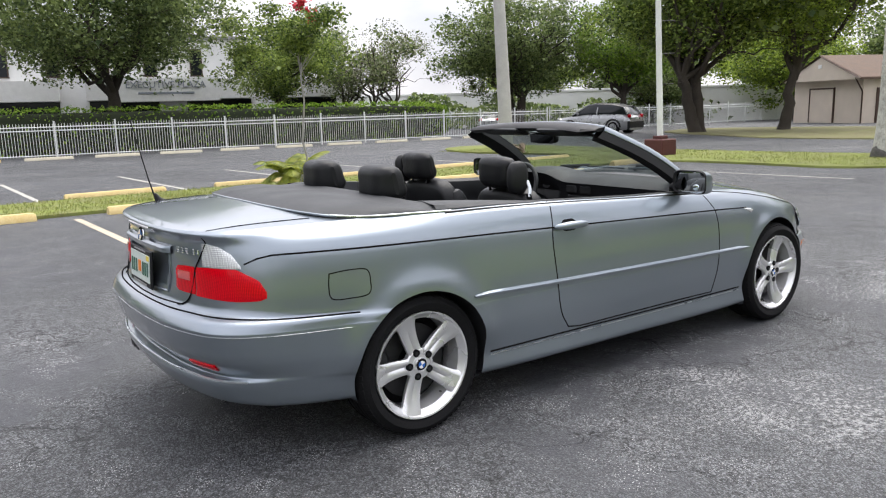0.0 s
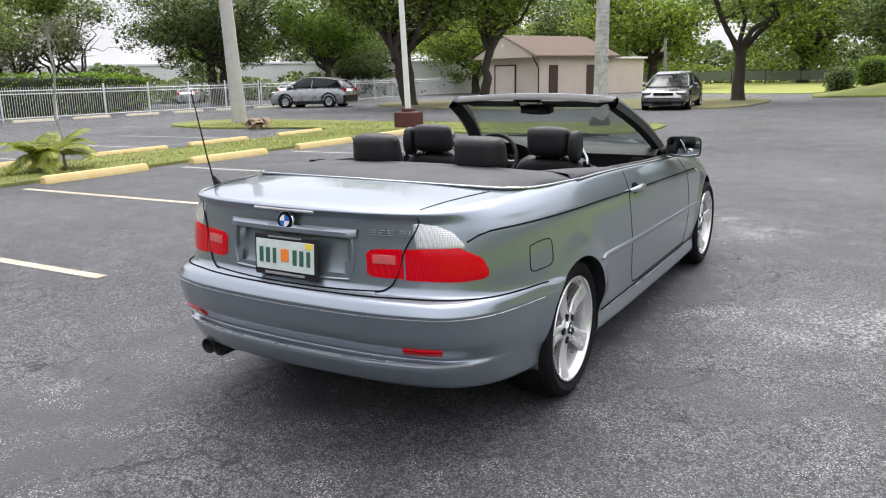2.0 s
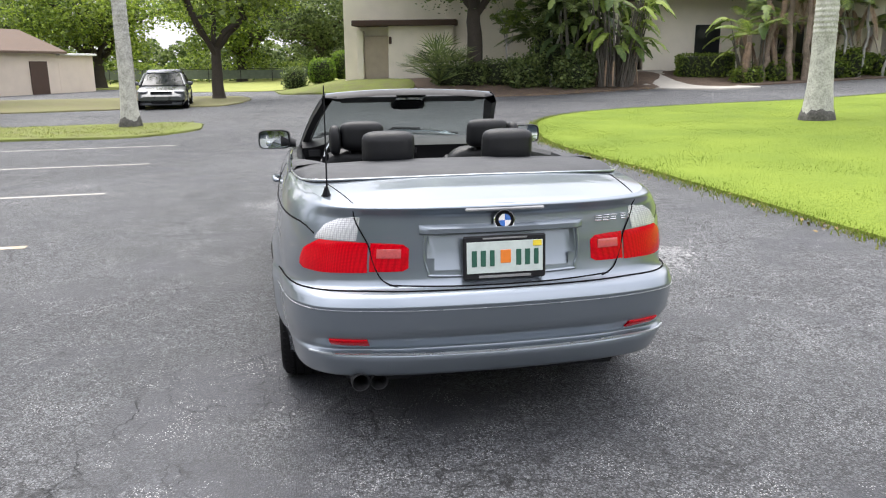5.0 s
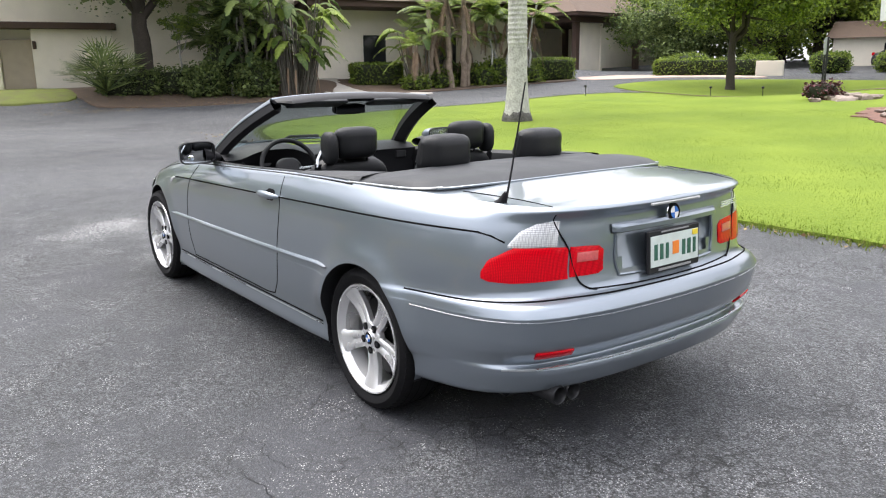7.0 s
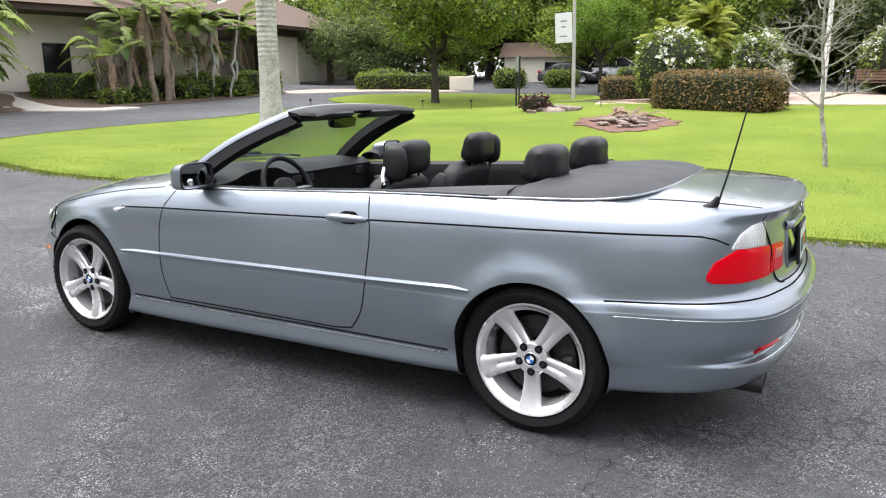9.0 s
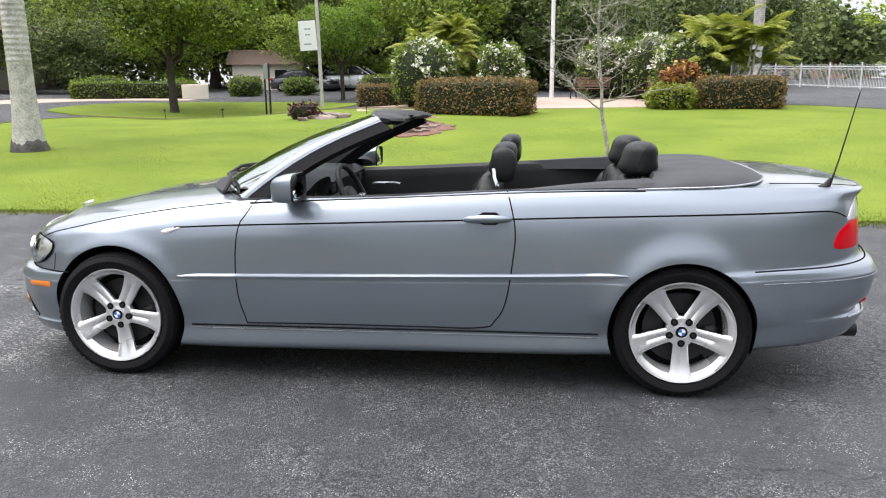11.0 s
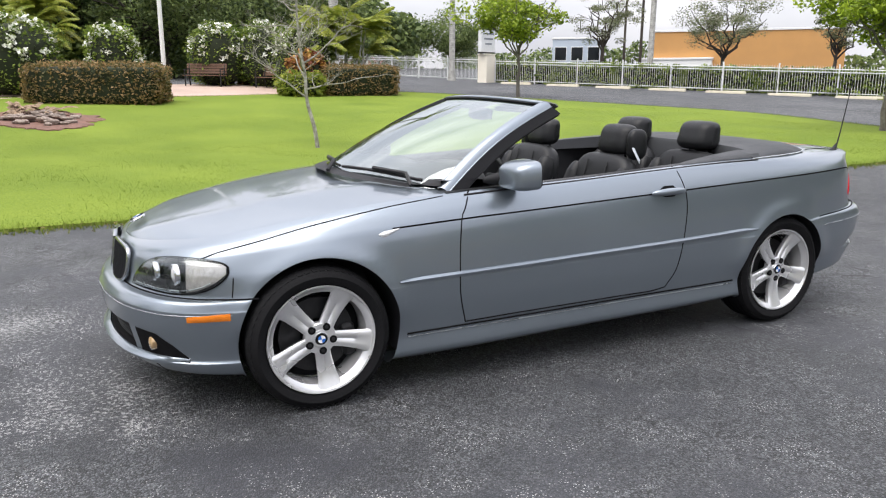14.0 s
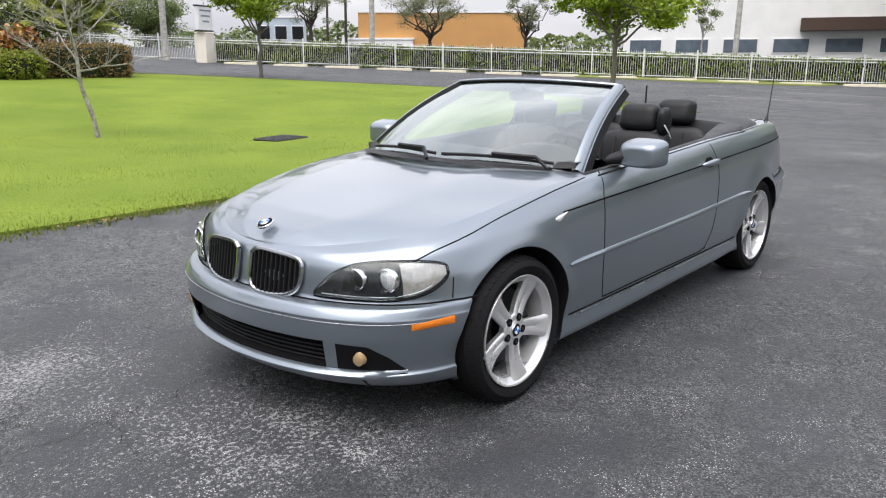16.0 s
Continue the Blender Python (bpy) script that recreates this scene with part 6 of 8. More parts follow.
def broadleaf(m, label, seed, stems, h, leaf_len, material, dead=True):
    """A clump of long paddle leaves on tall stalks, with dry leaves hanging round the foot."""
    rng = np.random.default_rng(seed)
    t = thing("banana_plant", label, "plant", m)
    gs, gl, gd = Geo(), Geo(), Geo()
    for s in range(stems):
        a = rng.uniform(0, 2 * math.pi)
        b = Vector((math.cos(a), math.sin(a), 0)) * rng.uniform(.1, .9)
        out = Vector((math.cos(a + rng.normal() * .5), math.sin(a + rng.normal() * .5), 0))
        hh = h * rng.uniform(.35, 1.0)
        top = b + out * hh * .22 + Vector((0, 0, hh))
        gs.tube([b, b.lerp(top, .5) + Vector((0, 0, .05)), top], [.05, .035, .02], 6)
        L = leaf_len * rng.uniform(.7, 1.1)
        rows = []
        n = 16
        sv = out.cross(Vector((0, 0, 1))).normalized()
        for k in range(n + 1):
            v = k / n
            p = top + out * L * v * .72 + Vector((0, 0, L * (.62 * v - .95 * v * v)))
            wd = L * .15 * math.sin(math.pi * (.06 + .92 * v)) ** .6
            wl, wr = wd * (1 if k % 2 else rng.uniform(.45, 1)), wd * (rng.uniform(.45, 1) if k % 2 else 1)
            rows.append([p - sv * wl + Vector((0, 0, -wl * .45 + rng.normal() * .03)), p, p + sv * wr + Vector((0, 0, -wr * .45 + rng.normal() * .03))])
        gl.grid(rows)
        if dead and s % 3 == 0:
            p = b + out * .15 + Vector((0, 0, hh * .5))
            gd.grid([[p + sv * .02, p - sv * .02], [p + out * .18 + sv * .05 - Vector((0, 0, hh * .3)), p + out * .18 - sv * .04 - Vector((0, 0, hh * .3))], [p + out * .25 + sv * .02 - Vector((0, 0, hh * .48)), p + out * .25 - sv * .02 - Vector((0, 0, hh * .48))]])
    make("stem", gs, BARK_GREY, t)
    make("paddle_leaves", gl, material, t, angle=80)
    if dead:
        make("dry_leaves", gd, DEADFROND, t, flat=True)
    return t


def royal_palm(x, y, r, h, seed, label, band=True, big=1.0):
    rng = np.random.default_rng(seed)
    t = thing("royal_palm", label, "palm", at(x, y))
    prof = [(r * 1.35, -.15), (r * 1.32, .10), (r * 1.22, .3), (r * 1.05, .7), (r * .95, 1.2), (r * .92, 1.8)]
    z = 1.8
    while z < h:
        k = .92 - .25 * (z - 1.8) / h
        prof += [(r * k, z + .03), (r * (k + .035), z + .045), (r * (k + .03), z + .075), (r * k, z + .09)]
        z += .11
    make("trunk", Geo().lathe(prof, 26), PALMBARK, t, angle=80)
    if band:
        rows = []
        for k in range(36):
            a = 2 * math.pi * k / 36
            up = .20 + .07 * rng.random() + .04 * math.sin(3 * a)
            wide = 1.46 + .10 * rng.random()
            rows.append([(r * q * math.cos(a), r * q * math.sin(a), z) for q, z in ((wide + .06, -.1), (wide, .05), (wide - .08, up * .6), (1.30, up), (1.12, up + .01))])
        make("root_collar", Geo().grid(rows, closed_u=True, flip=True), ROOTS, t, "dark mottled root collar", angle=80)
    g = Geo()
    for k in range(15):
        w = 2 * math.pi * k / 15 + rng.uniform(-.2, .2)
        rib, q = frond(rng, Vector((0, 0, h + .3)), Vector((math.cos(w), math.sin(w), 0)), rng.uniform(2.2, 2.9) * big, rng.uniform(.2, 1.2), 26, .55 * big, rng.uniform(.9, 1.6))
        g.tube(rib, [.03 - .003 * i for i in range(9)], 4, cap=False)
        for e in q:
            g.add(e, [(0, 1, 2, 3)])
    make("fronds", g, LEAF_MID, t, flat=True)
    make("crownshaft", Geo().tube([(0, 0, h - .1), (0, 0, h + .25), (0, 0, h + .6)], [r * .7, r * .6, r * .2], 14), LEAF_LIGHT, t)


royal_palm(9.8, -10.35, .25, 7.0, 3, "tall grey royal palm trunk ringed, dark collar at its foot")
royal_palm(15.5, 4.8, .19, 7.5, 4, "pale grey royal palm trunk standing on the grass strip")

tree(at(15.9, -29.0), "broad green shade tree on the lawn", 11, 2.6, .17, 5.4, 4.5, 2.5, 13000, .20, LEAF_BROAD, limbs=9, clumps=90, gap=.42)
tree(at(-13.2, -21.2), "young tree with open bright green crown", 12, 1.9, .06, 3.6, 2.45, 1.45, 2300, .21, LEAF_YOUNG, BARK_GREY, 8, 36, gap=.40, inner=8)
tree(at(-15.0, -7.8), "young tree with open bright green crown", 13, 2.0, .065, 3.15, 2.3, 1.1, 3400, .19, LEAF_YOUNG, BARK_GREY, 9, 44, gap=.40, inner=12)
tree(at(3.5, 10.15), "slender flowering tree with red blossom", 14, 2.4, .019, 3.25, .95, .75, 1800, .10, LEAF_MID, BARK_PALE, 6, 22, gap=.6, flowers=2)
tree(at(33.0, 4.2), "dark forked tree beside the parked saloon", 15, 2.6, .25, 7.5, 5.0, 2.4, 6000, .22, LEAF_BROAD, limbs=5, clumps=46)
tree(at(30.4, 20.2), "large dark-trunked shade tree with dense crown", 16, 3.0, .27, 7.6, 5.6, 3.3, 15000, .24, LEAF_MID, limbs=8, clumps=70, stems=3)
tree(at(33.4, 17.6), "large dark-trunked shade tree with dense crown", 17, 3.2, .24, 7.8, 5.6, 3.0, 11000, .24, LEAF_BROAD, limbs=8, clumps=64, lean=(.3, -.35))
tree(at(30.2, -7.6), "dark-trunked tree by the house wall", 18, 4.0, .34, 7.6, 6.4, 2.6, 15000, .24, LEAF_DARK, limbs=10, clumps=84)
tree(at(31.0, -11.6), "dark evergreen tree over the planting bed", 118, 4.2, .22, 7.0, 4.6, 2.2, 10000, .22, LEAF_DARK, limbs=8, clumps=60)
tree(at(29.4, -8.9), "slim sapling with small crown in the bed", 19, 1.9, .04, 3.2, .9, 1.0, 1300, .13, LEAF_MID, BARK_PALE, 5, 16, gap=.6)
tree(at(7.2, 41.0), "big dark evergreen tree behind the hedge", 21, 3.6, .36, 7.2, 6.8, 3.1, 15000, .26, LEAF_DARK, limbs=9, clumps=80)
tree(at(16.6, 40.4), "medium evergreen tree in front of the office block", 22, 2.6, .17, 5.4, 4.2, 2.2, 8000, .22, LEAF_MID, limbs=8, clumps=50)
tree(at(23.8, 42.0), "spreading multi-stemmed tree behind the fence", 23, 2.2, .15, 5.2, 4.2, 2.2, 5000, .20, LEAF_OLIVE, limbs=6, clumps=44, stems=3)
tree(at(33.8, 38.4), "tall dark evergreen tree behind the parked vehicle", 24, 3.0, .34, 5.8, 5.4, 3.8, 14000, .25, LEAF_DARK, limbs=9, clumps=76, stems=2)
tree(at(40.5, 34.0), "bright green tree beside the fence", 25, 2.6, .25, 6.2, 4.8, 2.8, 9000, .24, LEAF_LIGHT, limbs=8, clumps=54)

# far woods: one pattern of trees, set again at several places
far_a = tree(at(62, 16), "dense broadleaf tree at the edge of the field", 31, 2.4, .4, 5.6, 6.2, 4.4, 6000, .42, LEAF_BROAD, limbs=8, clumps=64)
far_b = tree(at(70, -2), "dense dark tree at the edge of the field", 32, 2.4, .4, 5.2, 6.6, 4.6, 6000, .46, LEAF_DARK, limbs=8, clumps=64)
for k, (x, y, s, b) in enumerate(((74, 28, 1.1, 1), (66, 38, 1.0, 0), (58, 47, .9, 1), (80, 6, 1.2, 0), (84, -14, 1.2, 1), (62, -10, .8, 0), (48, 52, .8, 0),
                                  (12, -55, 1.15, 1), (2, -50, 1.2, 1), (-7, -54, 1.15, 1), (20, -60, 1.2, 0), (30, -58, 1.2, 1), (40, -56, 1.2, 0), (-16, -60, .9, 1), (-3, -42, .75, 1), (6, -41, .8, 0), (52, -40, 1.2, 1),
                                  # (-54, 10) to (-57, -1) stand out of view, added to darken reflections
                                  (-26, -74, .7, 0), (-36, -72, .6, 1), (-18, -74, .7, 1), (25, -47, .6, 0), (24.6, -53.5, .95, 0), (21.6, -57.0, 1.0, 0), (31, -45, .6, 1), (14, -47, .55, 0), (56, 30, .8, 0), (51, 40, .7, 1), (-12, 52, 1.1, 1), (-24, 50, 1.1, 0), (-54, 10, 1.9, 1), (-50, 24, 2.0, 0), (-42, 38, 1.9, 1), (-57, -1, 1.7, 0), (-30, -73, .6, 1))):
    copy_thing((far_a, far_b)[b], at(x, y, 71 * k, 0, s))


def thicket(label, a, b, depth, h, count, size, material, seed):
    """A long belt of distant bushes, too many to count."""
    rr = np.random.default_rng(seed)
    t = thing("thicket", label, "bushes", kind="stuff")
    f, w = rr.random(count), rr.normal(size=count) * depth * .4
    dx, dy = b[0] - a[0], b[1] - a[1]
    ln = math.hypot(dx, dy)
    x, y = a[0] + dx * f - dy / ln * w, a[1] + dy * f + dx / ln * w
    top = np.array([.55 + .9 * abs(noise.noise((q * ln / 7.0, seed, 0))) + .25 * noise.noise((q * ln / 2.0, seed, 4)) for q in f]) * h
    z = np.array([height(p, q) for p, q in zip(x, y)]) + top * rr.random(count) ** .7
    leaves("foliage", np.stack([x, y, z], 1), size, material, t, rr, 1.4)


thicket("belt of dark bushes behind the field", (96, -40), (92, 44), 5, 7.0, 16000, .6, LEAF_DARK, 201)
thicket("belt of green bushes along the field edge", (88, -34), (84, 46), 4, 3.6, 14000, .42, LEAF_MID, 202)
thicket("belt of dark bushes beyond the drive", (-30, -68), (48, -64), 4, 8.0, 24000, .55, LEAF_DARK, 203)
thicket("belt of green bushes beyond the garden", (-6, -46), (16, -52), 3, 3.4, 6000, .4, LEAF_MID, 204)
thicket("belt of bushes behind the fence and cars", (26, 56), (60, 36), 3, 3.0, 6000, .45, LEAF_DARK, 205)
thicket("far belt of trees beyond the warehouse", (-90, -20), (-50, -100), 4, 3.6, 9000, .5, LEAF_DARK, 206)
# out of view; added tall to darken what the car reflects
thicket("unseen belt of trees added behind the car to darken reflections", (-58, -2), (-30, 56), 6, 17.0, 16000, .8, LEAF_DARK, 207)
tree(at(9.4, -34.4), "light green layered tree beside the banner post", 33, 1.8, .10, 3.6, 2.4, 1.5, 5000, .16, LEAF_LIGHT, limbs=7, clumps=40, gap=.42)
tree(at(-40.5, -37.6), "low spreading tree behind the white fence", 34, 1.7, .15, 4.3, 3.6, 1.5, 3600, .16, LEAF_OLIVE, BARK, 9, 52, gap=.32, inner=6)
tree(at(-44.6, -31.6), "low spreading tree behind the white fence", 35, 2.0, .13, 4.2, 2.4, 1.3, 1500, .16, LEAF_OLIVE, BARK, 8, 30, gap=.32, inner=6)
tree(at(-44.0, -56.0), "feathery pine-like tree behind the fence", 36, 2.6, .18, 5.4, 3.4, 3.0, 3400, .18, LEAF_OLIVE, BARK, 10, 54, gap=.30, inner=6)
tree(at(-36.8, -14.6), "thin bare-stemmed sapling by the fence", 38, 2.4, .05, 3.9, 1.1, .9, 700, .14, LEAF_MID, BARK_PALE, 6, 16)

# the leafless young tree
rng = np.random.default_rng(41)
bare = thing("bare_tree", "leafless young tree with pale lichen-spotted bark", "tree", at(-1.98, -10.15))
g = Geo()
stem = spline([(0, 0, -.1), (.05, -.04, .4), (.15, -.13, .9), (.17, -.14, 1.4), (.24, -.21, 2.0), (.26, -.22, 2.6), (.24, -.22, 3.2), (.30, -.26, 3.75)], 26)
g.tube(stem, [.042 - .0014 * k for k in range(26)], 9)


def twig(p, d, ln, r, depth):
    n = 5
    pts = [p]
    for k in range(n):
        d = (d + Vector(rng.normal(size=3)) * .20 + Vector((0, 0, .06))).normalized()
        pts.append(pts[-1] + d * ln / n)
    g.tube(pts, [r * (1 - .7 * k / n) for k in range(n + 1)], 6 if depth < 2 else 4)
    if depth < 3:
        for k in range(5 if depth < 2 else 3):
            q = pts[int(rng.integers(1, n + 1))]
            w = rng.uniform(0, 2 * math.pi)
            nd = (d * .8 + Vector((math.cos(w), math.sin(w), rng.uniform(-.35, .35))) * .85).normalized()
            twig(q, nd, ln * rng.uniform(.40, .66), r * .5, depth + 1)


for k in range(17):
    i = 7 + int(k * 1.05)
    w = 2.4 * k
    twig(stem[i], Vector((math.cos(w), math.sin(w), .45 - .02 * k)).normalized(), 1.05 - .022 * k, .019 - .0004 * k, 1 if k % 2 else 0)
make("trunk", g, BARK_LICHEN, bare, angle=80)

# planting round the benches and the house
hedge(at(1.35, -19.7, -20), "clipped bronze-green hedge on the lawn", 3.6, 1.5, 1.08, LEAF_BRONZE, 51, 6500, .085)
hedge(at(-7.0, -21.7, 4), "clipped bronze-green hedge beside the path", 2.7, 1.3, 1.0, LEAF_BRONZE, 52, 4800, .085)
hedge(at(5.2, -24.6, 10), "low bronze hedge by the path", 2.0, 1.0, .8, LEAF_BRONZE, 53, 2600, .085)
for x, y, r, h, sd in ((3.4, -23.0, 1.15, 2.3, 54), (.7, -23.4, .8, 2.1, 55), (-3.2, -27.0, 1.0, 2.3, 56), (-4.9, -26.4, 1.0, 2.4, 57), (-5.6, -23.6, 1.0, 2.3, 58)):
    sh = hedge(at(x, y), "rounded shrub covered in white blossom", 2 * r, 2 * r, h, LEAF_HEDGE, sd, 3000, .11, .18, True, "shrub")
    rr = np.random.default_rng(sd)
    d = rr.normal(size=(90, 3))
    d /= np.linalg.norm(d, axis=1)[:, None]
    d = d[d[:, 2] > -.1]
    c = np.concatenate([np.array([q[0] * r, q[1] * r, h * .5 + q[2] * h * .52]) + rr.normal(size=(14, 3)) * .06 for q in d])
    leaves("blossom", c, .12, PETAL, sh, rr, 1.2)
hedge(at(-4.8, -21.2), "yellow-green variegated shrub by the path", 1.5, 1.0, .75, LEAF_YELLOW, 59, 2200, .12, .14, True, "shrub")
hedge(at(-5.3, -22.1), "red-leaved shrub beside the hedge", 1.2, 1.0, 1.35, LEAF_RED, 60, 1800, .16, .16, True, "shrub")
hedge(at(-4.6, -27.6), "red-leaved shrub behind the bench", 1.0, 1.0, 1.2, LEAF_RED, 61, 1500, .16, .16, True, "shrub")
palm(at(-7.0, -24.2), "clumping palm with drooping yellow-green fronds", 62, 13, (1.3, 2.5), 1.25, 15, LEAF_YELLOW, .04, 46, .34, spread=.95)
palm(at(3.0, -24.6), "clumping palm with yellow-green fronds", 63, 10, (1.6, 2.7), 1.1, 15, LEAF_YELLOW, .04, 46, .32, spread=.6)
hedge(at(6.0, -31.5, 12), "clipped green hedge beyond the drive", 3.2, 1.2, 1.1, LEAF_HEDGE, 64, 3000, .10)
for x, y, r, h, sd in ((19.9, -37.9, .9, 1.0, 65), (16.4, -39.0, .9, 1.1, 66), (22.8, -36.6, .8, .9, 67), (13.4, -39.8, .9, 1.0, 68), (24.6, -38.2, 1.0, 1.2, 69), (26.2, -39.0, .9, 1.0, 70)):
    hedge(at(x, y), "rounded green shrub along the drive", 2 * r, 2 * r, h, LEAF_HEDGE, sd, 2000, .13, .16, True, "shrub")
hedge(at(22.0, -36.4, 12), "low green hedge along the drive", 6.5, 1.0, .9, LEAF_HEDGE, 71, 4200, .11)
for x, y, r, h, sd in ((41.6, -1.0, .80, 1.5, 72), (42.4, -2.3, .65, 1.7, 73)):
    hedge(at(x, y), "bright clipped round shrub by the corner", 2 * r, 2 * r, h, LEAF_LIGHT, sd, 2600, .10, .07, True, "shrub")
hedge(at(42.6, .6), "dark shrub beside the clipped shrubs", 1.4, 1.3, 1.2, LEAF_DARK, 74, 2400, .13, .25, True, "shrub")
for x, y, sx, sz, sd in ((29.7, -9.6, 3.2, 1.05, 75), (29.0, -12.0, 1.8, 1.15, 76), (30.2, -6.9, 2.2, .95, 77)):
    hedge(at(x, y, 72), "dark green shrubs in the planting bed", sx, 1.4, sz, LEAF_DARK, sd, 3200, .12, .2, False, "shrub")
hedge(at(29.3, -18.7, 70), "clipped green hedge beside the entrance", 2.6, 1.2, 1.05, LEAF_HEDGE, 78, 3000, .10)
hedge(at(28.0, -24.0, 74), "clipped green hedge beside the entrance", 5.0, 1.2, 1.0, LEAF_HEDGE, 79, 4600, .10)
hedge(at(27.2, -29.2, 74), "clipped green hedge beside the canopy", 2.2, 1.4, 1.2, LEAF_HEDGE, 80, 2600, .10)
# a spiky fan palm
rng = np.random.default_rng(81)
fan = thing("fan_palm", "low spiky dark green fan palm", "palm", at(29.6, -5.8, 0, 0, 1.55))
g = Geo()
for k in range(34):
    w, e = rng.uniform(0, 2 * math.pi), rng.uniform(.25, 1.35)
    d = Vector((math.cos(w) * math.cos(e), math.sin(w) * math.cos(e), math.sin(e)))
    c = Vector((0, 0, .25)) + d * rng.uniform(.5, 1.1)
    sv = d.cross(Vector((0, 0, 1))).normalized()
    uv = sv.cross(d)
    g.tube([Vector((0, 0, .2)), c], [.018, .012], 4)
    for j in range(11):
        a = -1.2 + 2.4 * j / 10
        e1 = c + (d * math.cos(a) + sv * math.sin(a)) * .62 + Vector((0, 0, -.08))
        b = (sv * math.cos(a) - d * math.sin(a)) * .022
        g.add((c, c.lerp(e1, .5) + b, e1, c.lerp(e1, .5) - b), [(0, 1, 2, 3)])
make("fan_leaves", g, LEAF_DARK, fan, flat=True)
broadleaf(at(28.0, -13.5), "tall banana-like clump with glossy paddle leaves", 82, 110, 4.2, 1.55, LEAF_MID)
broadleaf(at(28.8, -11.9), "dark banana-like clump against the wall", 83, 70, 4.6, 1.6, LEAF_DARK)
for x, y, r, h, sd in ((29.0, -10.9, .8, 3.0, 181), (29.6, -11.8, 1.0, 4.0, 182), (28.9, -9.6, .7, 1.2, 183), (28.0, -11.6, .7, 1.5, 184)):
    hedge(at(x, y), "dense dark green tall shrub in the planting bed", 2 * r, 2 * r, h, LEAF_DARK, sd, 4200, .16, .35, True, "shrub")
broadleaf(at(27.3, -20.2), "tall banana-like clump with brown dry leaves", 84, 16, 3.2, 1.6, LEAF_MID)
palm(at(27.0, -22.0), "clump of slender palms with dry brown fronds", 85, 7, (2.2, 4.8), 1.7, 6, LEAF_MID, .13, 34, .40, PALMBROWN, dead=4, spread=1.4)
palm(at(27.2, -19.9), "clump of palms with hanging dry brown fronds", 185, 4, (2.0, 4.4), 1.7, 5, LEAF_MID, .13, 34, .40, PALMBROWN, dead=4, spread=.9)
for x, y, r, h, sd in ((26.9, -21.0, .6, .8, 186), (26.7, -23.4, .7, .9, 187), (26.8, -24.6, .6, 1.3, 188), (26.4, -26.4, .7, .9, 189), (26.6, -19.3, .5, .7, 190)):
    hedge(at(x, y), "ragged green shrub under the palms", 2 * r, 2 * r, h, LEAF_HEDGE, sd, 1300, .14, .25, True, "shrub")
palm(at(26.8, -25.2), "clump of slender palms beside the drive", 86, 6, (2.0, 4.2), 1.9, 8, LEAF_MID, .06, 22, .44, dead=3, spread=1.2)
palm(at(28.8, -10.9), "dark palm clump in front of the wall", 87, 7, (1.8, 4.0), 2.0, 8, LEAF_DARK, .06, 20, .40, spread=.8)
palm(at(3.2, 10.2), "small yellow-green palm seedling", 88, 4, (.12, .34), .72, 8, LEAF_YELLOW, .02, 40, .20, spread=.16)
hedge(at(3.0, 36.8, -5.2), "long clipped green hedge behind the white fence", 44, 1.5, 2.15, LEAF_LIGHT, 89, 16000, .15, .12)
for k in range(10):
    f = (k + .5) / 10
    hedge(at(-20.75 - 18.4 * f, -35.58 + 30.8 * f, 120.9), "leafy vines growing behind the white fence", 3.75, .62, 1.12, LEAF_MID, 900 + k, 3600, .18, .14)
# mulch mound with stones
edge_pts = spline([(17.6, -23.6, 0), (16.6, -24.4, 0), (12.5, -25.15, 0), (9.5, -25.75, 0), (6.1, -23.15, 0), (1.5, -21.45, 0)], 90)
tagged(make("lawn_edging", Geo().grid([[(p.x, p.y + d, height(p.x, p.y + d) + .064 + (.02 if 0 < k < 3 else 0)) for k, d in enumerate((-.10, -.06, .06, .10))] for p in edge_pts], flip=True), SOIL), "dark soil edging between the two lawns", "edging", kind="structure")
mound = bed("mound", [(4.2, -16.2), (3.7, -14.7), (2.5, -13.6), (1.7, -14.6), (1.6, -15.9), (2.6, -17.2), (3.7, -17.1)], (2.8, -15.4), REDMULCH, 0.06, "low mound of red mulch on the lawn", "mulch", 8, 0.28, kind="structure")
STONE = mat("grey_stone", (0.13, 0.095, 0.08), 0.9, scale=5, fine=30, bump=0.6, col2=(0.36, 0.30, 0.26), obrand=0.5)
rng = np.random.default_rng(95)


def rock(x, y, s, up):
    gg = Geo().ell((0, 0, 0), (s, s * rng.uniform(.5, 1), s * rng.uniform(.25, .5)), 3.2, 11, 7, Matrix.Rotation(rng.uniform(0, 6), 4, 'Z'))
    gg.v = [tuple(Vector(p) * (1 + .8 * noise.noise(Vector(p) * 9 + Vector((x, y, 0))))) for p in gg.v]
    ob = make("rock", gg, STONE, angle=25)
    ob.matrix_world = at(x, y, 0, up)
    tagged(ob, "weathered pinkish grey stone lying on mulch", "rock", "garden stones")


for k in range(48):
    a, r = rng.uniform(0, 2 * math.pi), rng.uniform(0, 1.0)
    rock(2.75 + r * .85 * math.cos(a), -15.5 + r * 1.3 * math.sin(a), rng.uniform(.05, .17), .07 + .12 * (1 - r))
for k in range(7):
    rock(5.9 + rng.normal() * .45, -18.5 + rng.normal() * .3, rng.uniform(.12, .3), .06)
hedge(at(6.5, -18.6), "low dark purple shrub at the lawn border", .9, .7, .5, LEAF_PURPLE, 96, 700, .10, .1, True, "shrub")
palm(at(3.0, -16.2), "grey dry bromeliad clump on the mound", 97, 5, (.05, .15), .55, 8, DEADFROND, .02, 10, .10, spread=.5)

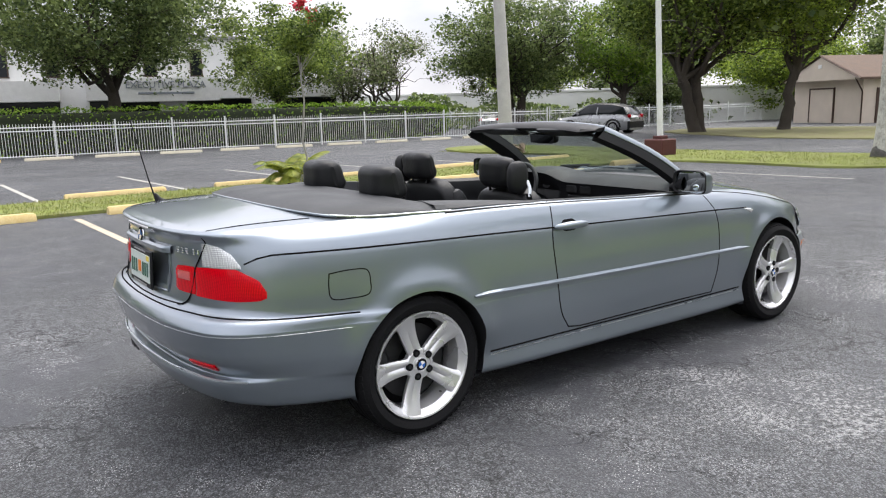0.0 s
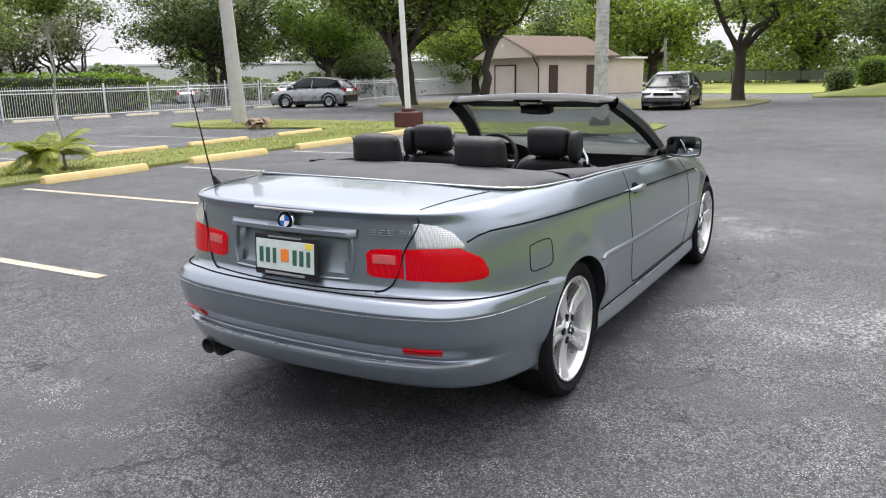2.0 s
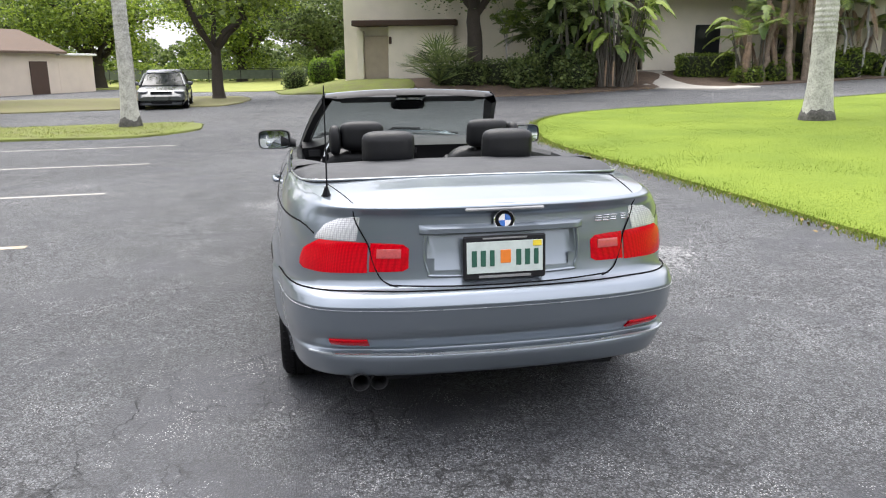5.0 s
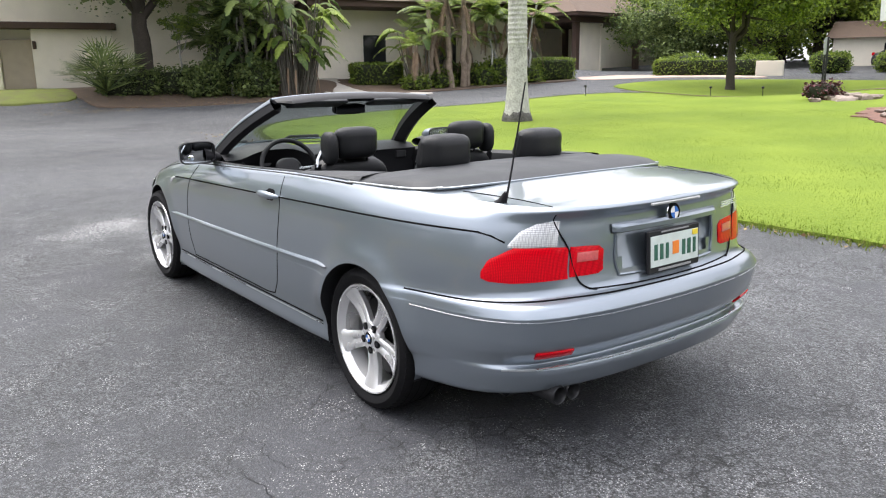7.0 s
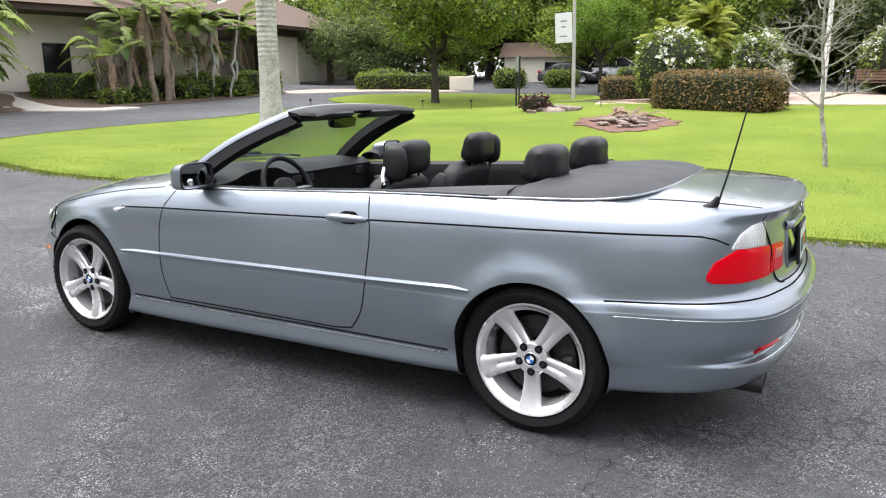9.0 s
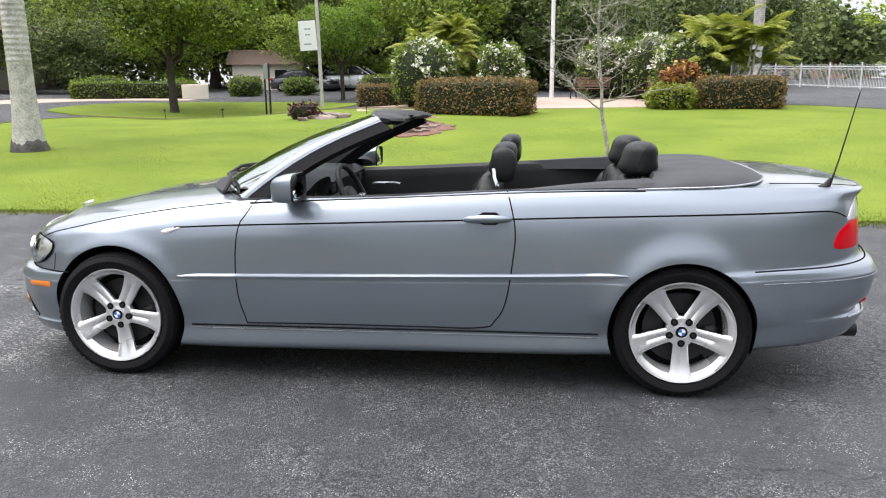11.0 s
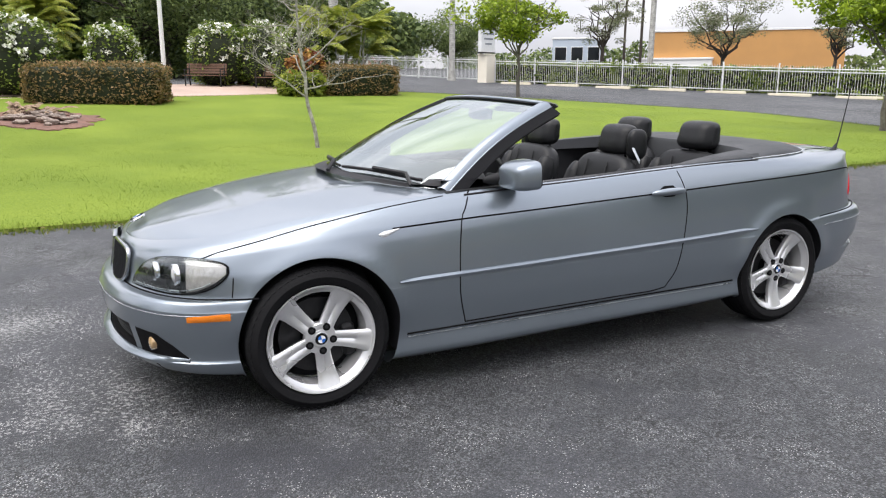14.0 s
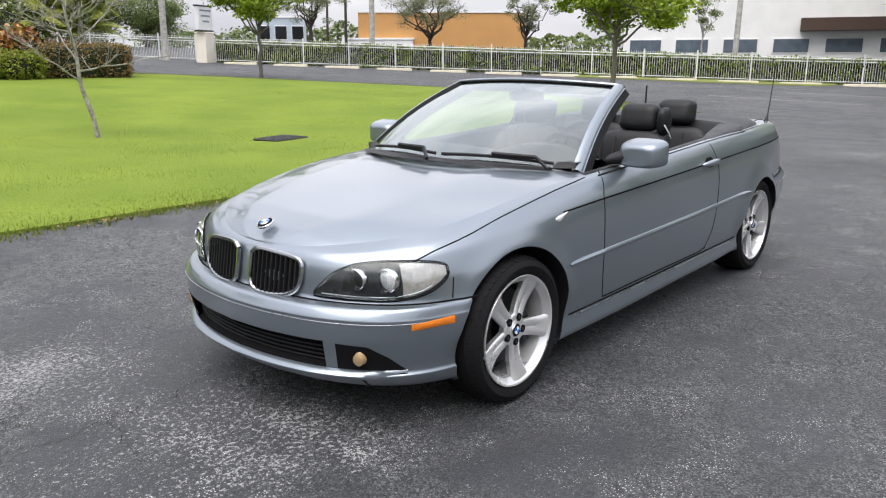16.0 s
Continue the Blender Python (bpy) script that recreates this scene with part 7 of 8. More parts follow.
# ---- fences, poles and posts ----
FENCEW = mat("white_fence_paint", (0.68, 0.69, 0.68), 0.5, scale=3, fine=40, var=0.1)
POLE = mat("grey_concrete_pole", (0.42, 0.41, 0.39), 0.85, scale=3, fine=40, bump=0.15, var=0.18)
MAROON = mat("maroon_paint", (0.075, 0.022, 0.020), 0.7, scale=5, fine=40, var=0.25, bump=0.15)
CREAM = mat("cream_render", (0.80, 0.742, 0.640), 0.9, scale=1.2, fine=50, bump=0.15, var=0.10)
WHITEWALL = mat("white_render", (0.74, 0.74, 0.73), 0.9, scale=.8, fine=30, bump=0.1, var=0.09)
SHEDWALL = mat("beige_boards", (0.60, 0.52, 0.44), 0.85, scale=1.2, fine=40, bump=0.12, var=0.10)
BROWN = mat("dark_brown_timber", (0.065, 0.038, 0.028), 0.7, scale=4, fine=50, bump=0.2, var=0.25)
SHINGLE = mat("brown_shingle", (0.12, 0.085, 0.065), 0.9, scale=2, fine=24, bump=0.4, var=0.25)
DARKGLASS = mat("dark_window_glass", (0.012, 0.014, 0.017), 0.10, var=0.2, spec=0.4)
STOREGLASS = mat("blue_grey_shop_glass", (0.10, 0.125, 0.155), 0.15, var=0.3, scale=1.5, spec=0.5)
ORANGEW = mat("orange_render", (0.50, 0.27, 0.10), 0.9, scale=.6, fine=20, var=0.12)
BLUEGREY = mat("blue_grey_wall", (0.42, 0.48, 0.55), 0.8, scale=.8, fine=20, var=0.08)
WOODSLAT = mat("brown_bench_slat", (0.13, 0.07, 0.045), 0.6, scale=6, fine=60, bump=0.2, var=0.25)
IRON = mat("dark_iron", (0.03, 0.03, 0.03), 0.5, 0.5, var=0.2)
SIGNW = mat("white_banner", (0.72, 0.73, 0.74), 0.7, scale=4, fine=40, var=0.06)
GREYMARK = mat("grey_print", (0.22, 0.24, 0.27), 0.7)


def picket_fence(a, b, h, label, step=.115, post=2.4):
    """Posts, three rails and a row of slim pickets."""
    a, b = Vector((*a, 0)), Vector((*b, 0))
    d = b - a
    ln = d.length
    f = thing("picket_fence", label, "fence", Matrix.Translation((a.x, a.y, 0)))
    n = int(ln / post)
    P = lambda s: (d.x * s, d.y * s, height(a.x + d.x * s, a.y + d.y * s))
    R = Matrix.Rotation(math.atan2(d.y, d.x), 4, 'Z')
    for k in range(n + 1):
        x, y, z = P(k / n)
        make("post", Geo().box((x, y, z + h * .52), (.065, .065, h * 1.08), .008, R).box((x, y, z + h * 1.06), (.085, .085, .03), .01, R), FENCEW, f)
    for zz in (.14, h * .80, h * .90):
        make("rail", Geo().tube([Vector(P(k / 24)) + Vector((0, 0, zz)) for k in range(25)], .022, 4), FENCEW, f)
    g = Geo()
    m = int(ln / step)
    for k in range(m):
        x, y, z = P((k + .5) / m)
        g.tube([(x, y, z + .07), (x, y, z + h * .98), (x, y, z + h * 1.01)], [.0105, .0105, .003], 4, cap=False)
    tagged(make("picket_row", g, FENCEW, f), kind="stuff")
    return f


picket_fence((-24, 35.6), (29.6, 30.6), 1.5, "long white metal picket fence in front of a hedge")
picket_fence((29.8, 30.6), (57, 31.8), 1.5, "white metal picket fence behind the shade trees")
picket_fence((-20.4, -35.4), (-38.8, -4.6), 1.34, "white metal picket fence with vines behind it")
picket_fence((-38.9, -4.3), (-46, 9), 1.6, "white metal picket fence along the car park")
picket_fence((-20.3, -37.2), (-14.5, -55), 1.4, "white metal picket fence beyond the gate")
chain = thing("mesh_fence", "dark green mesh fence across the field", "fence")
MESH = mat("dark_fence_mesh", (0.13, 0.155, 0.12), 0.8, scale=3, fine=60, var=0.3)
for k in range(21):
    y = -26 + 3.2 * k
    make("post", Geo().tube([(78, y, height(78, y) - .1), (78, y, height(78, y) + 1.5)], .04, 6), IRON, chain)
make("mesh", Geo().box((78, 6, .75), (.03, 64, .9), .005), MESH, chain)
make("rail", Geo().tube([(78, -26, 1.4), (78, 6, 1.3), (78, 38, 1.1)], .03, 6), IRON, chain)

gp = thing("gate_pier", "square cream rendered pier carrying a sign", "pier", at(-19.8, -35.4, 30))
make("pier", Geo().box((0, 0, .75), (.95, .6, 1.6), .02), CREAM, gp)
make("cap", Geo().box((0, 0, 1.57), (1.02, .66, .06), .015), CREAM, gp)
sg = thing("sign_board", "white roadside sign board with dark rim on a pier", "sign", at(-19.8, -35.4, 30))
make("panel", Geo().box((0, 0, 2.32), (1.5, .25, 1.25), .03), SIGNW, sg)
for z, h in ((2.96, .07), (1.67, .07)):
    make("rim", Geo().box((0, 0, z), (1.58, .29, h), .01), IRON, sg)
for k in range(3):
    make("bar", Geo().box((0, .13, 2.72 - .28 * k), (1.2 - .25 * k, .012, .09), .003), GREYMARK, sg)


def pole(x, y, r0, r1, h, label, material=POLE, name="lamp_post", lean=(0, 0)):
    ob = make(name, Geo().tube([(0, 0, -.2), (lean[0] * .5, lean[1] * .5, h / 2), (lean[0], lean[1], h)], [r0, (r0 + r1) / 2, r1], 14), material)
    ob.matrix_world = at(x, y)
    return tagged(ob, label, "pole")


pole(15.6, 18.2, .27, .17, 9.5, "tall tapered grey concrete pole", lean=(-.35, .1))
pb = thing("utility_pole", "white painted pole on a maroon block", "pole", at(14.0, 9.95))
make("pole", Geo().tube([(0, 0, .4), (-.10, .05, 4), (-.18, .1, 8)], [.085, .075, .065], 12), FENCEW, pb)
make("base_block", Geo().box((0, 0, .23), (.62, .62, .52), .03), MAROON, pb)
make("collar", Geo().box((0, 0, .53), (.30, .30, .10), .02), MAROON, pb)
for z in (1.95, 2.75, 3.6):
    make("step_bar", Geo().tube([(-.06, .04, z), (.22, -.24, z)], .012, 6), IRON, pb)
pole(-1.1, -25.9, .085, .06, 8, "slim pale lamp post behind the hedge", FENCEW)
royal_palm(-19.1, -38.4, .19, 9.6, 5, "tall grey royal palm trunk beside the gate", False, 1.25)
royal_palm(-27.2, -30.0, .17, 9.5, 6, "tall grey royal palm trunk by the white fence", False, 1.2)
royal_palm(-36.0, -12.5, .15, 9.5, 7, "tall grey royal palm trunk with dark foot by the fence", True, 1.2)
royal_palm(-12.5, -40.9, .32, 12.6, 8, "very tall grey royal palm behind the garden", False, 1.5)
pole(38.5, 9.0, .09, .07, 3.2, "short leaning wooden post in the grass", BARK_PALE, "post")
pole(-58, -70, .16, .12, 11, "distant wooden power pole", BARK, "power_pole")
pole(-52, -60, .16, .12, 11, "distant wooden power pole", BARK, "power_pole")
bp = thing("banner_post", "grey post carrying a white hanging banner", "banner", at(9.1, -29.55, 0, .28))
make("post", Geo().tube([(0, 0, -.5), (.05, 0, 3), (.1, 0, 5.6)], [.09, .08, .07], 10), POLE, bp)
make("banner", Geo().box((.52, .06, 2.86), (.78, .02, 1.28), .006, Matrix.Rotation(radians(3), 4, 'Y')), SIGNW, bp)
for z, w in ((3.15, .30), (2.9, .22), (2.5, .34)):
    make("banner_mark", Geo().box((.52, .074, z), (w, .006, .05), .002), GREYMARK, bp)
make("arm", Geo().tube([(0, .02, 3.53), (.92, .06, 3.53)], .018, 6), IRON, bp)
make("lamp_head", Geo().box((.1, 0, 5.66), (.9, .28, .16), .03), POLE, bp)
sp = thing("notice_board", "small notice board on two tall dark posts", "sign", at(10.7, -27.0, -58))
for k in (-.42, .42):
    make("post", Geo().box((k, 0, 1.05), (.07, .07, 2.2), .006), IRON, sp)
make("board", Geo().box((0, .03, 1.82), (.80, .05, .62), .01), mat("board_green_grey", (.26, .29, .28), .6), sp)
dr = thing("drain_grate", "square dark iron drain grate in the lawn", "drain", at(-3.9, -7.75, 12, .055))
make("frame", Geo().box((0, 0, -.01), (.78, .52, .03), .01), IRON, dr)
for k in range(7):
    make("slat", Geo().box((-.30 + .10 * k, 0, .008), (.05, .44, .012), .004), DARKMETAL, dr)
for x, y in ((11.6, -24.4), (14.6, -25.6), (4.9, -20.2), (16.0, -19.6)):
    sl = thing("garden_lamp", "small dark garden path lamp", "lamp", at(x, y))
    make("stake", Geo().tube([(0, 0, -.05), (.02, 0, .34)], .014, 6), IRON, sl)
    make("cap", Geo().lathe([(.0, .44), (.05, .42), (.06, .37), (.02, .34), (0, .34)], 12, Matrix.Translation((.02, 0, 0))), IRON, sl)
tagged(pole(-14.6, -6.6, .025, .02, .6, "thin dark marker stake in the lawn", IRON, "marker_stake"), category="stake")
rng = np.random.default_rng(71)
heap = thing("dry_frond_heap", "heap of fallen reddish brown palm fronds on the grass", "fallen fronds", at(13.0, 14.9))
for k in range(9):
    a = 2.1 * k + rng.uniform(-.3, .3)
    d, o = Vector((math.cos(a), math.sin(a), 0)), Vector((rng.normal() * .16, rng.normal() * .22, 0))
    w = d.cross(Vector((0, 0, 1)))
    ln = rng.uniform(.45, .75)
    rows = [[o + d * ln * (v - .4) + w * .10 * math.sin(math.pi * (.1 + .85 * v)) * e + Vector((0, 0, .04 + .20 * math.sin(math.pi * v) + .05 * (1 - abs(e)) + .02 * k * (k < 6)))
             for e in (-1, -.4, .4, 1)] for v in [q / 8 for q in range(9)]]
    make("dry_frond", Geo().grid(rows), DEADFROND, heap, angle=50)
make("cut_stub", Geo().lathe([(.17, -.05), (.16, .08), (.13, .17), (.06, .19), (0, .18)], 12), DEADFROND, heap)


def bench(m):
    b = thing("park_bench", "brown slatted park bench with dark iron ends", "bench", m, "park benches")
    for k in range(5):
        make("seat_slat", Geo().box((0, -.05 - .095 * k + .2, .43), (1.5, .08, .03), .006), WOODSLAT, b)
    for k in range(4):
        make("back_slat", Geo().box((0, -.28 - .02 * k, .53 + .095 * k), (1.5, .028, .08), .006, Matrix.Rotation(radians(12), 4, 'X')), WOODSLAT, b)
    for x in (-.66, .66):
        make("end_frame", Geo().tube([(x, .2, 0), (x, .18, .42), (x, -.22, .40), (x, -.36, .86)], .025, 6).tube([(x, -.34, 0), (x, -.22, .40)], .025, 6).tube([(x, .2, .42), (x, .2, .64), (x, -.26, .66)], .02, 6), IRON, b)
    return b


b1 = bench(at(-2.5, -25.9, -28))
copy_thing(b1, at(-4.7, -24.6, -60))

# ---- buildings ----
def wall_box(name, c, s, m, parent, bevel=.02, label=""):
    return make(name, Geo().box(c, s, bevel), m, parent, label)


def window(parent, x, y, z, w, h, facing_y=-1, frame=BROWN):
    """A sunk pane in a frame, on a wall whose face looks along y."""
    wn_ = make("window", Geo().box((x, y, z + h / 2 + .04), (w + .16, .14, .09), .01).box((x, y, z - h / 2 - .04), (w + .2, .18, .08), .01)
               .box((x - w / 2 - .03, y, z), (.07, .14, h), .01).box((x + w / 2 + .03, y, z), (.07, .14, h), .01), frame, parent)
    make("pane", Geo().box((x, y - facing_y * .02, z), (w, .05, h), .005), DARKGLASS, wn_)


# white two-storey office block behind the hedge
oa, ob_ = Vector((-20, 60.0)), Vector((25.2, 47.6))
od = ob_ - oa
om = Matrix.Translation((ob_.x, ob_.y, height(ob_.x, ob_.y))) @ Matrix.Rotation(math.atan2(od.y, od.x), 4, 'Z')
office = thing("office_block", "white two-storey office block with narrow dark windows", "building", om)
wall_box("wall", (-23, 6, 3.4), (46, 12, 7.2), WHITEWALL, office)
wall_box("roof", (-23, 6, 7.08), (46.3, 12.3, .25), mat("flat_roof", (.30, .30, .29), .9), office)
for k in range(15):
    window(office, -1.6 - 3.0 * k, -.03, 5.4, .7, 1.7)
for k in range(7):
    wall_box("canopy_panel", (-3.0 - 6.2 * k, -.5, 3.6), (4.6, 1.0, 1.35), mat("white_panel", (.66, .66, .64), .7) if k == 0 else bpy.data.materials["white_panel"], office)
    wall_box("shopfront", (-3.0 - 6.2 * k, -.04, 1.9), (4.4, .1, 2.0), DARKGLASS, office)
cu = bpy.data.curves.new("lettering", 'FONT')
cu.body, cu.size, cu.extrude, cu.align_x = "EXECUTIVE PLAZA", .62, .03, 'CENTER'
lt = new("lettering", cu)
lt.data.materials.append(GREYMARK)
lt.parent = office
lt.matrix_basis = Matrix.Translation((-12.7, -1.06, 3.72)) @ Matrix.Rotation(radians(90), 4, 'X')
wall_box("lettering_bar", (-12.7, -1.05, 3.36), (3.6, .03, .14), GREYMARK, office)
wall_box("sign_panel", (-12.7, -.54, 3.6), (7.0, .98, 1.6), bpy.data.materials["white_panel"], office)

# beige shed with a low gable
sa = Vector((44.4, 19.0))
# local y runs along the gable front, local x runs back
sm_ = Matrix.Translation((sa.x, sa.y, height(sa.x, sa.y))) @ Matrix(((.905, .43, 0, 0), (-.43, .905, 0, 0), (0, 0, 1, 0), (0, 0, 0, 1)))
shed = thing("garden_shed", "beige boarded shed with a shallow brown shingled gable roof", "shed", sm_)
W, D, Hh, Rr = 6.4, 7.0, 2.75, 4.05
g = Geo()
g.add([(0, 0, -.2), (0, W, -.2), (0, W, Hh), (0, W / 2, Rr), (0, 0, Hh), (D, 0, -.2), (D, W, -.2), (D, W, Hh), (D, W / 2, Rr), (D, 0, Hh)],
      [(0, 4, 3, 2, 1), (5, 6, 7, 8, 9), (0, 5, 9, 4), (1, 2, 7, 6)])
make("wall", g, SHEDWALL, shed, flat=True)
for sgn in (0, 1):
    y0, y1 = (-.45, W / 2) if sgn == 0 else (W + .45, W / 2)
    z0 = Hh - .45 * (Rr - Hh) / (W / 2)
    rows = []
    for k in range(13):
        x = -.6 + (D + 1.0) * k / 12
        rows.append([(x, y0, z0 + .02), (x, y0, z0 + .16), (x, y1, Rr + .16), (x, y1, Rr + .04)])
    make("roof", Geo().grid(rows, closed_v=True, flip=bool(sgn)), SHINGLE, shed, flat=True)
for y, w, h in ((3.6, 2.3, 2.1),):
    dd = make("door", Geo().box((-.03, y, h / 2), (.06, w, h), .01), SHEDWALL, shed, "beige shed door in a dark frame")
    for c, s in (((-.05, y - w / 2, h / 2), (.09, .10, h)), ((-.05, y + w / 2, h / 2), (.09, .10, h)), ((-.05, y, h + .04), (.09, w + .1, .10))):
        make("door_frame", Geo().box(c, s, .01), BROWN, dd)
g = Geo()
g.add([(-.58, -.40, Hh - .10), (-.58, W + .40, Hh - .10), (-.58, W / 2, Rr + .02), (-.44, -.40, Hh - .10), (-.44, W + .40, Hh - .10), (-.44, W / 2, Rr + .02)],
      [(0, 2, 1), (3, 4, 5), (0, 1, 4, 3), (1, 2, 5, 4), (2, 0, 3, 5)])
make("gable", g, SHEDWALL, shed, flat=True)
make("soffit", Geo().box((-.26, W / 2, Hh - .12), (.60, W + .8, .06), .01), SHEDWALL, shed)
for sg in (0, 1):
    y0 = -.50 if sg == 0 else W + .50
    make("bargeboard", Geo().tube([(-.63, y0, Hh - .12), (-.63, W / 2, Rr + .12)], .07, 4, flat=.6), BROWN, shed)
make("gable_vent", Geo().box((-.60, W / 2, Rr - .55), (.05, .30, .22), .01), WHITEWALL, shed)
make("corner_post", Geo().tube([(-.06, -.02, 0), (-.06, -.02, 1.9), (-.6, -.02, 2.7)], .05, 6), BROWN, shed)
for x, w in ((1.3, .8), (5.2, 1.5)):
    make("door", Geo().box((x, -.03, 1.05), (w, .06, 2.1), .01), BROWN, shed, "dark brown shed door")
make("annex", Geo().box((D + 1.7, 1.7, 1.15), (3.4, 3.4, 2.7), .02), SHEDWALL, shed)
make("annex_roof", Geo().box((D + 1.7, 1.6, 2.56), (3.6, 3.8, .14), .02), WHITEWALL, shed)

# cream club house with porch and brown roofs
ha, hb = Vector((36.25, -1.85)), Vector((28.2, -28.2))
hd = (hb - ha).normalized()
hm = Matrix(((hd.x, -hd.y, 0, ha.x), (hd.y, hd.x, 0, ha.y), (0, 0, 1, .75), (0, 0, 0, 1)))
# local x runs along the front, local y runs back into the house
house = thing("club_house", "cream rendered club house with brown eaves and a porch", "house", hm)
wall_box("wall", (3.0, 5.2, 2.6), (6.0, 9.0, 6.4), CREAM, house)
wall_box("porch_wall", (4.2, 1.0, 1.35), (3.4, 2.2, 3.1), CREAM, house)
# cream wall again, darkened in its colour for the shade of the recess
wall_box("porch_recess", (1.8, .55, 1.0), (1.3, .3, 2.5), mat("shaded_cream", (.42, .36, .29), .9), house)
wall_box("porch_side", (.95, .9, 1.1), (.35, 1.4, 2.8), CREAM, house)
wall_box("porch_eave", (3.4, .8, 2.85), (5.4, 2.8, .28), BROWN, house)
wall_box("lamp", (2.62, -.15, 2.0), (.14, .16, .35), BROWN, house)
wall_box("wall", (10.0, 3.2, 1.9), (9.0, 6.0, 5.4), CREAM, house)
wall_box("wall", (21.2, 3.2, 1.6), (11.4, 6.0, 4.6), CREAM, house)
wall_box("entrance_wall", (15.0, 4.0, 1.6), (1.8, 5.0, 4.6), CREAM, house)
wall_box("doorway", (15.2, 1.44, 1.15), (1.3, .2, 2.5), DARKGLASS, house)
wall_box("eave", (21.0, 2.0, 4.0), (12.6, 8.0, .3), BROWN, house)
g = Geo()
g.add([(14.4, -2.2, 4.15), (27.6, -2.2, 4.15), (24.8, 3.2, 6.4), (17.4, 3.2, 6.4), (14.4, 8.6, 4.15), (27.6, 8.6, 4.15)], [(0, 1, 2, 3), (4, 3, 2, 5), (0, 3, 4), (1, 5, 2)])
make("roof", g, SHINGLE, house, flat=True)
wall_box("window", (18.6, .17, 1.7), (1.2, .12, 1.8), DARKGLASS, house)
wall_box("window", (22.6, .17, 1.7), (1.2, .12, 1.8), DARKGLASS, house)
# drive-through canopy
TAUPE = mat("taupe_render", (0.30, 0.25, 0.21), 0.9, scale=1.5, fine=50, bump=0.15, var=0.12)
pc = thing("entrance_canopy", "brown shingled drive-through canopy on timber posts", "canopy", at(35.5, -43.3, 6))
for x, y in ((0, 3.9), (0, -3.9), (7, 3.9), (7, -3.9)):
    make("post", Geo().box((x, y, 1.7), (.42, .42, 3.8), .03), BROWN, pc)
make("brace", Geo().tube([(.9, -5.0, -.2), (.7, -5.3, 1.8), (.4, -5.5, 3.8)], .13, 8), BROWN, pc)
make("side_wall", Geo().box((.25, 2.25, 1.7), (.30, 2.9, 3.8), .02), CREAM, pc)
make("wall_edge", Geo().box((.20, .70, 1.7), (.42, .24, 3.8), .02), CREAM, pc)
make("beam", Geo().box((3.5, 0, 3.68), (8.0, 9.4, .36), .03), BROWN, pc)
make("fascia", Geo().box((3.5, 0, 3.98), (10.4, 12.0, .22), .02), BROWN, pc)
g = Geo()
g.add([(-1.8, -6.1, 4.09), (8.8, -6.1, 4.09), (8.8, 6.1, 4.09), (-1.8, 6.1, 4.09), (3.5, -1.6, 6.6), (3.5, 2.2, 6.6)], [(0, 1, 4), (1, 2, 5, 4), (2, 3, 5), (3, 0, 4, 5), (3, 2, 1, 0)])
make("roof", g, SHINGLE, pc, flat=True)
make("back_wall", Geo().box((8.4, -1.0, 1.7), (.3, 11.0, 3.8), .02), CREAM, pc)
wing = thing("club_house", "cream rendered wing with low brown roof", "house", at(47.5, -56.0, 6))
wall_box("wall", (0, 0, 1.8), (9, 14, 4.2), CREAM, wing)
g = Geo()
g.add([(-5.2, -7.8, 3.8), (5.2, -7.8, 3.8), (5.2, 7.8, 3.8), (-5.2, 7.8, 3.8), (0, -3, 6.2), (0, 3, 6.2)], [(0, 1, 4), (1, 2, 5, 4), (2, 3, 5), (3, 0, 4, 5), (3, 2, 1, 0)])
make("roof", g, SHINGLE, wing, flat=True)
lw = tagged(make("garden_wall", Geo().box((0, 0, .35), (1.4, .2, .85), .02), CREAM), "low pale rendered garden wall", "wall")
lw.matrix_world = at(18.2, -36.2, 12)
bed("drive_apron", [(27.5, -31.5), (25.5, -30.5), (22.5, -33.5), (18, -34.6), (18.6, -35.6), (24, -36.2), (27, -35.6)], (24.5, -33.8), PINKPATH, 0.02, "pinkish paved apron under the canopy", "paving", 6)
small = thing("bungalow", "small white bungalow among trees", "house", at(19.4, -51.5, 15, 0, .62))
wall_box("wall", (0, 0, 1.4), (8, 6, 3.0), CREAM, small)
g = Geo()
g.add([(-4.6, -3.6, 2.8), (4.6, -3.6, 2.8), (4.6, 3.6, 2.8), (-4.6, 3.6, 2.8), (-4.6, 0, 4.6), (4.6, 0, 4.6)], [(0, 1, 5, 4), (2, 3, 4, 5), (0, 4, 3), (1, 2, 5), (3, 2, 1, 0)])
make("roof", g, SHINGLE, small, flat=True)
wall_box("window", (-1.5, 3.0, 1.6), (1.4, .1, 1.2), DARKGLASS, small)


